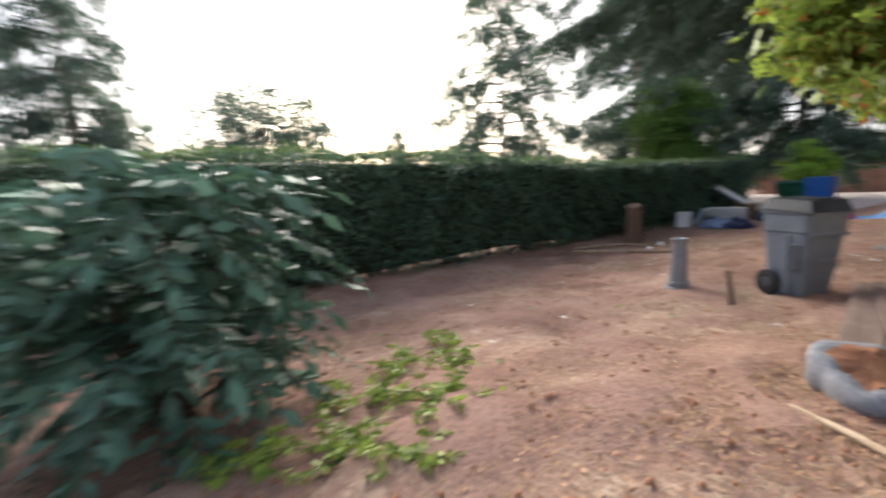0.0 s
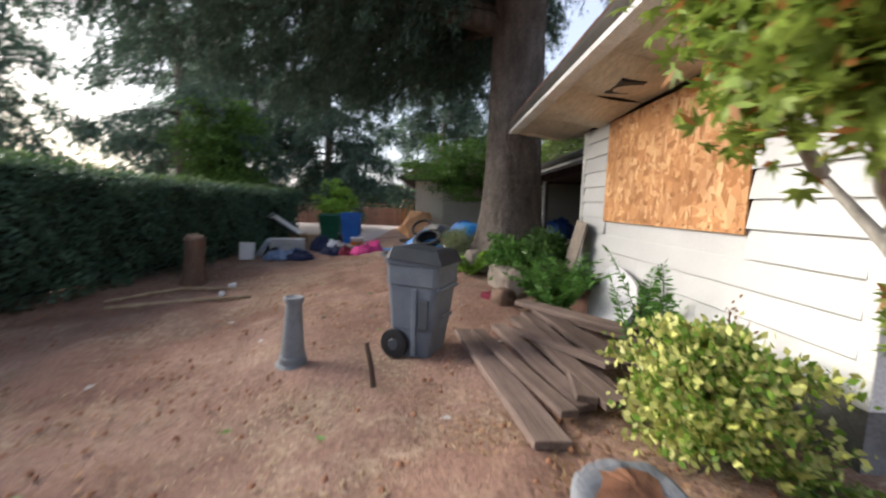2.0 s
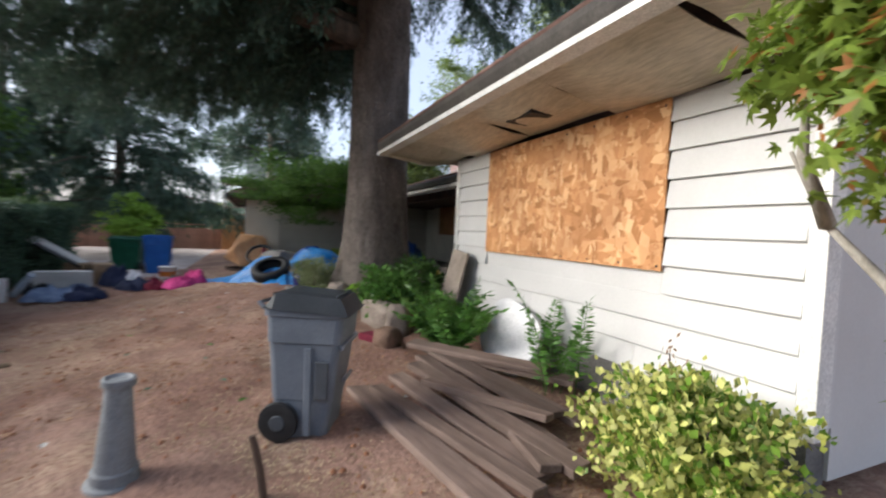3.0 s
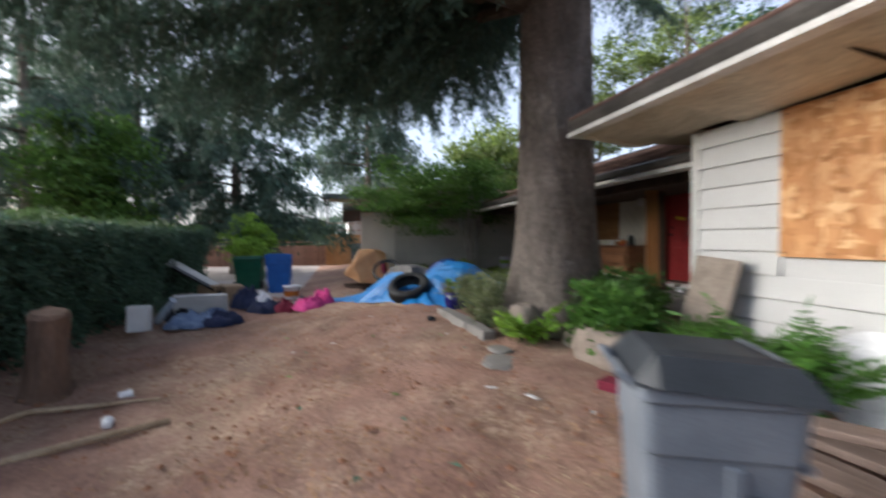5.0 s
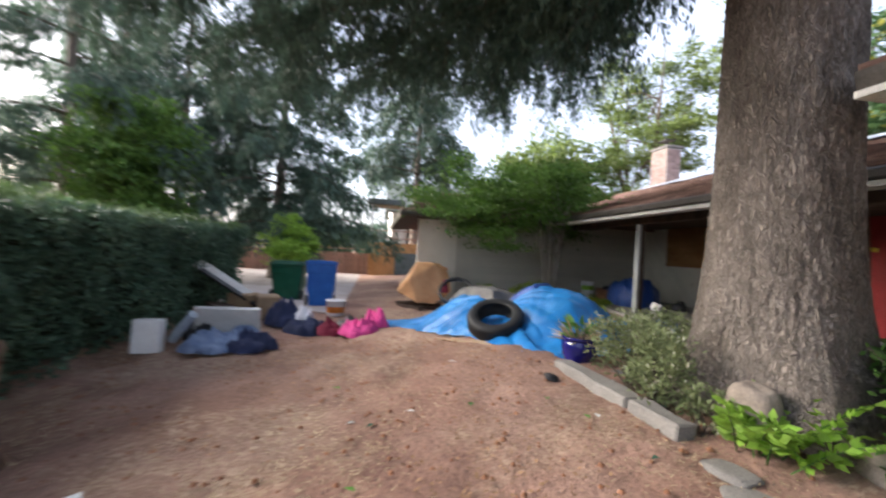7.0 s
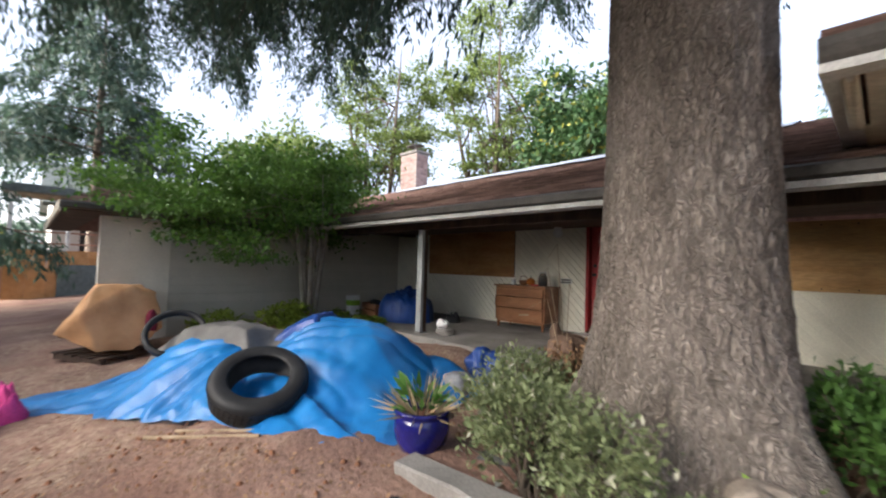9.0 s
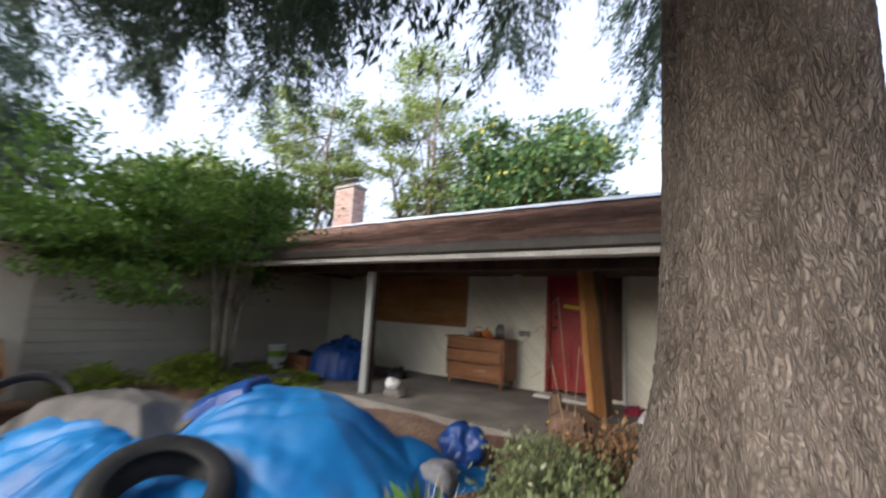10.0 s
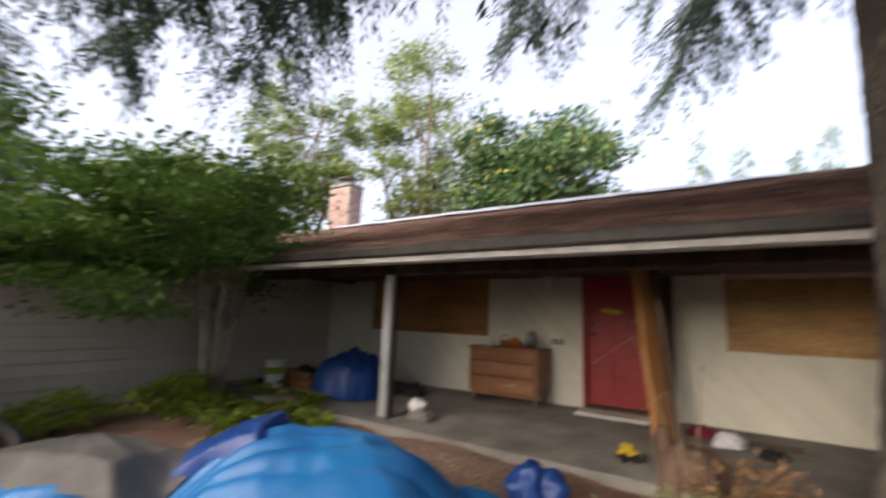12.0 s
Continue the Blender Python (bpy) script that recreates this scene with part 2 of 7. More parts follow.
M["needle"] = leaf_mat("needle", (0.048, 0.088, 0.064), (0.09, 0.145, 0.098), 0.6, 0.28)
# paler copy of the needle colour, with the distance haze painted in
M["needle_hazy"] = leaf_mat("needle_hazy", (0.068, 0.115, 0.088), (0.115, 0.172, 0.122), 0.6, 0.3)
M["leaf_rhodo"] = leaf_mat("leaf_rhodo", (0.055, 0.12, 0.08), (0.10, 0.19, 0.125), 0.6, 0.15)
M["leaf_maple"] = leaf_mat("leaf_maple", (0.17, 0.26, 0.04), (0.30, 0.39, 0.075), 0.5, 0.5, spots=(0.36, 0.15, 0.045), amount=0.07)
M["leaf_vine"] = leaf_mat("leaf_vine", (0.06, 0.14, 0.022), (0.13, 0.24, 0.045), 0.55, 0.4)
M["leaf_locust"] = leaf_mat("leaf_locust", (0.09, 0.14, 0.035), (0.19, 0.25, 0.07), 0.5, 0.4)
M["leaf_walnut"] = leaf_mat("leaf_walnut", (0.035, 0.085, 0.035), (0.075, 0.14, 0.05), 0.5, 0.3, spots=(0.26, 0.26, 0.04), amount=0.06)
M["leaf_bright"] = leaf_mat("leaf_bright", (0.20, 0.38, 0.05), (0.34, 0.52, 0.09), 0.5, 0.5)
M["leaf_yellow"] = leaf_mat("leaf_yellow", (0.50, 0.52, 0.10), (0.74, 0.73, 0.30), 0.45, 0.25, spots=(0.14, 0.24, 0.03), amount=0.35)
M["leaf_green"] = leaf_mat("leaf_green", (0.07, 0.18, 0.03), (0.14, 0.28, 0.06), 0.45, 0.3)
M["leaf_fern"] = leaf_mat("leaf_fern", (0.05, 0.12, 0.025), (0.11, 0.21, 0.05), 0.5, 0.3)
M["leaf_sage"] = leaf_mat("leaf_sage", (0.15, 0.19, 0.085), (0.27, 0.31, 0.15), 0.6, 0.25, spots=(0.45, 0.44, 0.34), amount=0.04)
M["leaf_weed"] = leaf_mat("leaf_weed", (0.17, 0.25, 0.03), (0.30, 0.38, 0.07), 0.5, 0.3)
M["leaf_dry"] = leaf_mat("leaf_dry", (0.22, 0.12, 0.06), (0.42, 0.26, 0.15), 0.8, 0.1)
M["straw"] = leaf_mat("straw", (0.36, 0.27, 0.16), (0.56, 0.45, 0.29), 0.8, 0.15)
# near-black: the shade between the hedge leaves, put into a colour
M["hedge_shade_core"] = mat("hedge_shade_core", (0.012, 0.018, 0.01), (0.03, 0.04, 0.02), 5, 40, 0.95, 0.5, vary=0)


# ---- building helpers ----
def mesh_from(bm, name):
    me = bpy.data.meshes.new(name)
    bm.to_mesh(me)
    bm.free()
    return me


def part(name, bm, material, parent=None, label="", smooth=False):
    """Links a bmesh or a mesh as one object, under its parent if it has one."""
    me = bm if isinstance(bm, bpy.types.Mesh) else mesh_from(bm, name)
    if material and not me.materials:
        me.materials.append(M[material])
    if smooth:
        me.polygons.foreach_set("use_smooth", [True] * len(me.polygons))
    ob = new(name, me)
    ob.parent = parent
    return tagged(ob, label)


def thing(name, place, label, category, group="", kind="", turn=0, tilt=0, lean=0):
    ob = new(name)
    ob.empty_display_size = 0.1
    ob.matrix_world = pose(*place, tilt, lean, turn)
    return tagged(ob, label, category, group, kind)


def box(bm, lo, hi, m=None, bevel=0.0):
    """A box between two corners, bevelled if asked, laid by m."""
    b = bmesh.new()
    bmesh.ops.create_cube(b, size=1)
    for v in b.verts:
        v.co = Vector([lo[i] + (v.co[i] + 0.5) * (hi[i] - lo[i]) for i in range(3)])
    if bevel:
        bmesh.ops.bevel(b, geom=b.edges[:], offset=bevel, segments=1, affect="EDGES")
    if m is not None:
        b.transform(m)
    return join(bm, b)


def join(bm, b):
    vs = [bm.verts.new(v.co) for v in b.verts]
    b.verts.index_update()
    for f in b.faces:
        bm.faces.new([vs[v.index] for v in f.verts])
    b.free()
    return bm


def boxes(*items, m=None, bevel=0.0):
    bm = bmesh.new()
    for lo, hi in items:
        box(bm, lo, hi, m, bevel)
    return bm


def rings(profile, n=24, m=None, closed_ends=True, wob=0.0, squash=1.0):
    """A turned body: profile is rows of (radius, height)."""
    bm = bmesh.new()
    loops = []
    for k, (r, z) in enumerate(profile):
        row = []
        for i in range(n):
            a = 2 * math.pi * i / n
            q = r * (1 + wob * noise.noise((math.cos(a) * 1.7, math.sin(a) * 1.7, z * 2.0)))
            row.append(bm.verts.new((q * math.cos(a), q * math.sin(a) * squash, z)))
        loops.append(row)
    for a, b in zip(loops, loops[1:]):
        for i in range(n):
            bm.faces.new((a[i], a[(i + 1) % n], b[(i + 1) % n], b[i]))
    if closed_ends:
        bm.faces.new(loops[0][::-1])
        bm.faces.new(loops[-1])
    if m is not None:
        bm.transform(m)
    return bm


def tube(points, radii, n=7, bm=None):
    """A tapering round limb along points."""
    bm = bm or bmesh.new()
    pts = [Vector(p) for p in points]
    loops = []
    side = Vector((1, 0.13, 0.07))
    for k, p in enumerate(pts):
        d = (pts[min(k + 1, len(pts) - 1)] - pts[max(k - 1, 0)]).normalized()
        u = d.cross(side)
        if u.length < 0.05:
            u = d.cross(Vector((0, 1, 0)))
        u.normalize()
        w = d.cross(u)
        loops.append([bm.verts.new(p + radii[k] * (math.cos(2 * math.pi * i / n) * u + math.sin(2 * math.pi * i / n) * w)) for i in range(n)])
    for a, b in zip(loops, loops[1:]):
        for i in range(n):
            bm.faces.new((a[i], a[(i + 1) % n], b[(i + 1) % n], b[i]))
    bm.faces.new(loops[0][::-1])
    bm.faces.new(loops[-1])
    return bm


def quick_mesh(name, verts, faces_quads):
    """A mesh of quads from arrays."""
    me = bpy.data.meshes.new(name)
    nv, nf = len(verts), len(faces_quads)
    me.vertices.add(nv)
    me.vertices.foreach_set("co", np.ascontiguousarray(verts, dtype=np.float32).ravel())
    me.loops.add(nf * 4)
    me.loops.foreach_set("vertex_index", np.ascontiguousarray(faces_quads, dtype=np.int32).ravel())
    me.polygons.add(nf)
    me.polygons.foreach_set("loop_start", np.arange(0, nf * 4, 4, dtype=np.int32))
    me.update(calc_edges=True)
    return me


rng = np.random.default_rng(7)


def unit(v):
    return v / np.maximum(np.linalg.norm(v, axis=-1, keepdims=True), 1e-9)


def leaves(name, pts, out, size, width=0.45, spread=0.7, droop=0.0, fold=0.15, jitter=0.3):
    """Small kite-shaped leaves, one at each point, growing about the way out, slightly folded."""
    n = len(pts)
    d = unit(out + rng.normal(0, spread, (n, 3)) + np.array([0, 0, -droop]))
    s = unit(np.cross(d, unit(rng.normal(0, 1, (n, 3)))))
    up = np.cross(s, d)
    L = (size * rng.uniform(1 - jitter, 1 + jitter, n))[:, None]
    W = L * width * 0.5
    base = pts
    mid = pts + d * L * 0.45
    v = np.stack([base, mid + s * W + up * W * fold * 2, pts + d * L, mid - s * W + up * W * fold * 2], 1).reshape(-1, 3)
    f = np.arange(4 * n).reshape(-1, 4)
    return quick_mesh(name, v, f)


def star_leaves(name, pts, out, size, lobes=5, spread=0.6):
    """Hand-shaped leaves of several narrow lobes each."""
    n = len(pts)
    nrm = unit(out * 0.4 + np.array([0, 0, 0.8]) + rng.normal(0, spread, (n, 3)))
    a = unit(np.cross(nrm, unit(rng.normal(0, 1, (n, 3)))))
    b = np.cross(nrm, a)
    L = size * rng.uniform(0.7, 1.25, n)[:, None]
    vs = []
    for k in range(lobes):
        w = (k - (lobes - 1) / 2) * 0.72
        ln = 1.0 - 0.13 * abs(k - (lobes - 1) / 2)
        d = math.cos(w) * a + math.sin(w) * b - nrm * 0.2
        s = -math.sin(w) * a + math.cos(w) * b
        vs += [pts, pts + d * L * 0.4 * ln + s * L * 0.15, pts + d * L * ln, pts + d * L * 0.4 * ln - s * L * 0.15]
    v = np.stack(vs, 1).reshape(-1, 3)
    return quick_mesh(name, v, np.arange(len(v)).reshape(-1, 4))


def merged(name, meshes):
    vs, fs, o = [], [], 0
    for me in meshes:
        co = np.empty(len(me.vertices) * 3, np.float32)
        me.vertices.foreach_get("co", co)
        ix = np.empty(len(me.loops), np.int32)
        me.loops.foreach_get("vertex_index", ix)
        vs.append(co.reshape(-1, 3))
        fs.append(ix.reshape(-1, 4) + o)
        o += len(me.vertices)
        bpy.data.meshes.remove(me)
    return quick_mesh(name, np.concatenate(vs), np.concatenate(fs))


def blob_points(n, centre, radii, shell=0.55, clumps=0, clump_r=0.3):
    """Points in an uneven rounded crown: many in clumps near its skin, with gaps between."""
    d = unit(rng.normal(0, 1, (max(n, 1), 3)))
    r = rng.uniform(shell, 1.0, n) ** 0.6
    p = d * r[:, None]
    if clumps:
        cd = unit(rng.normal(0, 1, (clumps, 3)))
        cc = cd * rng.uniform(0.45, 1.0, clumps)[:, None]
        w = rng.integers(0, clumps, n)
        p = cc[w] + rng.normal(0, clump_r, (n, 3)) * np.array([1, 1, 0.7])
        d = unit(p)
    return np.array(centre) + p * np.array(radii), d


# ---- ground ----
def smooth01(a):
    a = np.clip(a, 0, 1)
    return a * a * (3 - 2 * a)


def ground_z(x, y):
    """The yard rises gently to the porch."""
    x, y = np.asarray(x, float), np.asarray(y, float)
    amp = 0.32 + 0.26 * smooth01((x - 5.5) / 4.5)
    h = amp * np.clip((4.0 - y) / 5.6, 0, 1)
    h = h + 0.10 * np.exp(-((x - 13.6) ** 2 + (y - 1.6) ** 2) / 2.5)
    h = h + 0.12 * np.exp(-((x - 11.8) ** 2 / 3.0 + (y - 1.4) ** 2 / 2.5))
    h = h + 0.12 * np.exp(-((x - 10.63) ** 2 + (y + 0.28) ** 2) / 0.9)
    return h


def gz(x, y):
    return float(ground_z(x, y))


def ground_material():
    m = bpy.data.materials.new("yard_soil")
    m.use_nodes = True
    nt = m.node_tree
    b = nt.nodes["Principled BSDF"]
    soil = ramp(nt, noise_node(nt, 0.9, 6, 0.6), [(0.25, (0.215, 0.122, 0.094)), (0.5, (0.325, 0.198, 0.154)), (0.75, (0.44, 0.29, 0.23))])
    speck = ramp(nt, noise_node(nt, 26, 8, 0.72), [(0.3, (0.5, 0.5, 0.5)), (0.55, (1, 1, 1)), (0.75, (1.35, 1.3, 1.2))])
    col = mix(nt, 0.9, soil, speck, "MULTIPLY")
    dry = ramp(nt, noise_node(nt, 0.62, 7, 0.68), [(0.46, (0, 0, 0)), (0.58, (1, 1, 1))])
    straw = ramp(nt, noise_node(nt, 42, 5, 0.7, (1, 0.35, 1)), [(0.40, (0.26, 0.165, 0.11)), (0.62, (0.60, 0.46, 0.34))])
    col = mix(nt, mix(nt, 1.0, dry, ramp(nt, noise_node(nt, 9, 5, 0.7), [(0.4, (0.15,) * 3), (0.6, (0.9,) * 3)]), "MULTIPLY"), col, straw)
    damp = ramp(nt, noise_node(nt, 0.35, 4, 0.5), [(0.35, (0.78, 0.8, 0.82)), (0.6, (1.06, 1.03, 1.0))])
    col = mix(nt, 1.0, col, damp, "MULTIPLY")
    nt.links.new(col, b.inputs["Base Color"])
    b.inputs["Roughness"].default_value = 0.96
    b.inputs["Specular IOR Level"].default_value = 0.15
    bn = nt.nodes.new("ShaderNodeBump")
    bn.inputs["Strength"].default_value, bn.inputs["Distance"].default_value = 0.9, 0.045
    nt.links.new(noise_node(nt, 18, 8, 0.7), bn.inputs["Height"])
    nt.links.new(bn.outputs[0], b.inputs["Normal"])
    return m


M["soil"] = ground_material()


def build_ground():
    def lines(a, b, step, far):
        near = np.arange(a, b + step / 2, step)
        lo = a - np.geomspace(0.3, far, 22)[::-1]
        hi = b + np.geomspace(0.3, far, 22)
        return np.concatenate([lo, near, hi])
    xs, ys = lines(-2.5, 20.0, 0.09, 900.0), lines(-2.2, 7.5, 0.09, 900.0)
    X, Y = np.meshgrid(xs, ys, indexing="ij")
    Z = ground_z(X, Y)
    r2 = np.random.default_rng(3)
    near = ((X > -2.5) & (X < 20) & (Y > -2.2) & (Y < 7.5)).astype(float)
    bumps = np.zeros_like(X)
    for k in range(60):
        w = r2.uniform(0.6, 14)
        a = r2.uniform(0, 2 * math.pi)
        bumps += np.sin((X * math.cos(a) + Y * math.sin(a)) * w + r2.uniform(0, 6)) * 0.009 / (0.6 + w * 0.28)
    Z = Z + near * (bumps + r2.normal(0, 0.006, X.shape))
    v = np.stack([X, Y, Z], -1).reshape(-1, 3)
    n, m = X.shape
    i = np.arange(n * m).reshape(n, m)
    f = np.stack([i[:-1, :-1], i[1:, :-1], i[1:, 1:], i[:-1, 1:]], -1).reshape(-1, 4)
    me = quick_mesh("ground", v, f)
    g = part("ground", me, "soil", smooth=True)
    tagged(g, "bare red-brown soil with straw and chips", "ground", kind="structure")


build_ground()
part("paving", boxes(((18.2, 2.9, -0.2), (26.0, 9.5, 0.02)), ((26.0, -1.0, -0.2), (33.8, 12, 0.02)), bevel=0.01), "paving")
tagged(bpy.data.objects["paving"], "pale worn concrete driveway beside the garage", "pavement", kind="structure")

# ---- hedge ----
HEDGE = (-9.0, 19.6, 6.5, 7.9, 1.92)


def hedge_top(x):
    """The clipped top falls gently along the yard."""
    return HEDGE[4] + 0.28 * smooth01((11.5 - np.asarray(x, float)) / 7.0)


def build_hedge():
    x0, x1, y0, y1, top = HEDGE
    h = thing("hedge", ((x0 + x1) / 2, (y0 + y1) / 2, 0), "long clipped dark green evergreen hedge, gappy at its foot", "hedge")
    inv = h.matrix_world.inverted()
    # added solid box behind the leaves; its dark colour stands for inner shade
    core = bmesh.new()
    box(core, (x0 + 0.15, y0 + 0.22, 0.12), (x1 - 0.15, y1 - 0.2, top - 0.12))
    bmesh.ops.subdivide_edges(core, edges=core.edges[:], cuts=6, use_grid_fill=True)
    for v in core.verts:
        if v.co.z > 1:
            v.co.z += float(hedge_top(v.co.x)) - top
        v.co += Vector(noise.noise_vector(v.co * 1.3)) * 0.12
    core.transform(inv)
    part("core", core, "hedge_shade_core", h)
    stems = bmesh.new()
    x = x0 + 0.2
    while x < x1 - 0.1:
        y = y0 + random.uniform(0.3, 1.0)
        for k in range(random.choice((1, 2, 2, 3))):
            dx = random.uniform(-0.14, 0.14)
            tube([(x + dx, y, -0.05), (x + dx * 1.3, y + random.uniform(-.08, .08), 0.3), (x + dx * 2.4, y + random.uniform(-.15, .15), 0.75)], [0.035, 0.028, 0.02], 5, stems)
        x += random.uniform(0.22, 0.45)
    stems.transform(inv)
    tagged(part("stem_wood", stems, "twig", h, "bare brown stems"), kind="stuff")

    def lumps(a, b):
        return 0.10 * np.sin(a * 1.9 + b * 2.3) + 0.07 * np.sin(a * 4.7 - b * 3.1 + 1) + 0.05 * np.sin(a * 9.1 + b * 7.7)
    n = 64000
    x = rng.uniform(x0, x1, n)
    z = 0.02 + (hedge_top(x) - 0.02) * rng.uniform(0, 1, n) ** 0.85
    ragged = 0.10 + 0.12 * np.sin(x * 2.7) * np.sin(x * 0.9 + 1) + 0.10 * np.sin(x * 7.9 + 1)
    keep = (z > ragged) | (rng.uniform(0, 1, n) < 0.45)
    x, z = x[keep], z[keep]
    y = y0 + lumps(x, z) + rng.normal(0, 0.05, len(x)) + 0.05
    front = leaves("l", np.stack([x, y, z], 1), np.array([0, -0.6, 0.1]), 0.085, 0.5, 0.6)
    n = 3000
    ye = rng.uniform(y0, y1, n)
    ze = 0.4 + (top - 0.4) * rng.uniform(0, 1, n)
    end = leaves("l", np.stack([x1 + lumps(ye, ze) * 0.7, ye, ze], 1), np.array([0.6, 0, 0.1]), 0.09, 0.5, 0.6)
    n = 7000
    xb = rng.uniform(x0, x1, n)
    zb = 0.4 + (hedge_top(xb) - 0.4) * rng.uniform(0, 1, n)
    back = leaves("l", np.stack([xb, y1 + lumps(xb, zb), zb], 1), np.array([0, 0.6, 0.1]), 0.16, 0.6, 0.6)
    me = merged("side_foliage", [front, end, back])
    me.transform(inv)
    tagged(part("side_foliage", me, "leaf_hedge", h, "dark green side foliage"), kind="stuff")
    n = 17000
    x, y = rng.uniform(x0, x1, n), rng.uniform(y0 - 0.05, y1, n)
    z = hedge_top(x) + lumps(x, y) * 0.4 + rng.normal(0, 0.03, n)
    me = leaves("top_foliage", np.stack([x, y, z], 1), np.array([0, 0, 0.7]), 0.08, 0.45, 0.6)
    me.transform(inv)
    tagged(part("top_foliage", me, "leaf_hedge_top", h, "lighter green clipped top"), kind="stuff")


build_hedge()


# ---- front wing of the house: white lap siding, boarded window, wide eave ----
def lap_boards(wall, along, a, b, fixed, face, z0, z1, step, material, holes=(), butt=9.0):
    """Lapped boards as pieces of a wall; face is +1 or -1, the way they look. along: 'x' or 'y'."""
    z, row = z0, 0
    while z < z1 - 0.02:
        top = min(z + step, z1)
        spans = [(a, b)]
        for h0, h1, hz0, hz1 in holes:
            if hz0 < top - 0.02 and hz1 > z + 0.02:
                spans = [q for s in spans for q in ((s[0], min(s[1], h0)), (max(s[0], h1), s[1])) if q[1] - q[0] > 0.02]
        for s0, s1 in spans:
            cuts = [s0]
            c = s0 + 1.1 + (row * 1.37) % butt
            while c < s1 - 0.4:
                cuts.append(c)
                c += butt
            cuts.append(s1)
            for c0, c1 in zip(cuts, cuts[1:]):
                bm = bmesh.new()
                prof = [(0.002, z), (0.036, z), (0.036, z + 0.006), (0.010, top - 0.014), (0.0, top - 0.014)]
                ends = []
                for u in (c0 + 0.001, c1 - 0.001):
                    ends.append([bm.verts.new((u, fixed + face * d, q) if along == "x" else (fixed + face * d, u, q)) for d, q in prof])
                for i in range(5):
                    bm.faces.new((ends[0][i], ends[0][(i + 1) % 5], ends[1][(i + 1) % 5], ends[1][i]))
                bm.faces.new(ends[0][::-1])
                bm.faces.new(ends[1])
                bmesh.ops.recalc_face_normals(bm, faces=bm.faces[:])
                part("siding_board", bm, material, wall)
        z += step
        row += 1


WX0, WX1, WY, SOFFIT = 4.67, 9.12, -1.11, 2.72
EX0, EX1, EY = 3.7, 9.96, -0.08
OX0, OX1, OZ0 = 5.61, 8.20, 1.465      # the boarded opening
wall_front = tagged(part("wall_front", boxes(((WX0, WY - 0.2, 0.7), (OX0, WY, SOFFIT)), ((OX0, WY - 0.2, 0.7), (OX1, WY, OZ0)), ((OX1, WY - 0.2, 0.7), (WX1, WY, SOFFIT)), ((OX0, WY - 0.2, 2.66), (OX1, WY, SOFFIT))), "white_siding"), "white painted lap-sided house wall", "wall", kind="structure")
wall_front_side = tagged(part("wall_front_side", boxes(((WX1 - 0.2, -4.46, 0.5), (WX1, WY - 0.2, SOFFIT))), "white_siding"), "white sided return wall beside the porch", "wall", kind="structure")
wall_near_end = tagged(part("wall_near_end", boxes(((WX0, -10.0, 0.4), (WX0 + 0.2, WY - 0.2, SOFFIT))), "white_siding"), "white sided end wall of the house", "wall", kind="structure")
foundation = tagged(part("foundation", boxes(((WX0 + 0.02, WY - 0.2, 0.0), (WX1 - 0.02, WY - 0.02, 0.7))), "foundation"), "dark weathered concrete house foundation", "foundation", kind="structure")


def build_trims():
    bm = boxes(((WX0 - 0.035, WY - 0.1, 0.66), (WX0 + 0.06, WY + 0.035, SOFFIT)), ((WX1 - 0.06, WY - 0.1, 0.66), (WX1 + 0.035, WY + 0.035, SOFFIT)), bevel=0.004)
    tagged(part("trim_corner", bm, "trim_white"), "white corner boards of the sided wall", "trim", kind="structure")


build_trims()


def osb_material():
    m = bpy.data.materials.new("strand_board")
    m.use_nodes = True
    nt = m.node_tree
    b = nt.nodes["Principled BSDF"]
    co = nt.nodes.new("ShaderNodeTexCoord")
    cols = []
    for rot, sc in ((0.35, (17, 17, 6)), (-0.9, (6, 17, 15)), (1.3, (13, 13, 7))):
        mp = nt.nodes.new("ShaderNodeMapping")
        mp.inputs[2].default_value, mp.inputs[3].default_value = (0, rot, 0), sc
        nt.links.new(co.outputs["Object"], mp.inputs[0])
        vo = nt.nodes.new("ShaderNodeTexVoronoi")
        vo.inputs["Scale"].default_value = 1.0
        nt.links.new(mp.outputs[0], vo.inputs[0])
        cols.append(ramp(nt, vo.outputs["Color"], [(0.15, (0.34, 0.15, 0.05)), (0.38, (0.47, 0.22, 0.085)), (0.62, (0.55, 0.28, 0.12)), (0.88, (0.72, 0.46, 0.25))]))
    lay = ramp(nt, noise_node(nt, 11, 2, 0.5), [(0.47, (0, 0, 0)), (0.53, (1, 1, 1))])
    lay_b = ramp(nt, noise_node(nt, 7, 2, 0.5, distort=0.6), [(0.52, (0, 0, 0)), (0.58, (1, 1, 1))])
    c = mix(nt, lay, cols[0], cols[1])
    c = mix(nt, lay_b, c, cols[2])
    st = ramp(nt, noise_node(nt, 1.3, 5, 0.6), [(0.35, (0.78, 0.74, 0.7)), (0.65, (1.12, 1.1, 1.05))])
    c = mix(nt, 1.0, c, st, "MULTIPLY")
    nt.links.new(c, b.inputs["Base Color"])
    b.inputs["Roughness"].default_value = 0.8
    bn = nt.nodes.new("ShaderNodeBump")
    bn.inputs["Strength"].default_value, bn.inputs["Distance"].default_value = 0.4, 0.004
    nt.links.new(c, bn.inputs["Height"])
    nt.links.new(bn.outputs[0], b.inputs["Normal"])
    return m


M["osb"] = osb_material()


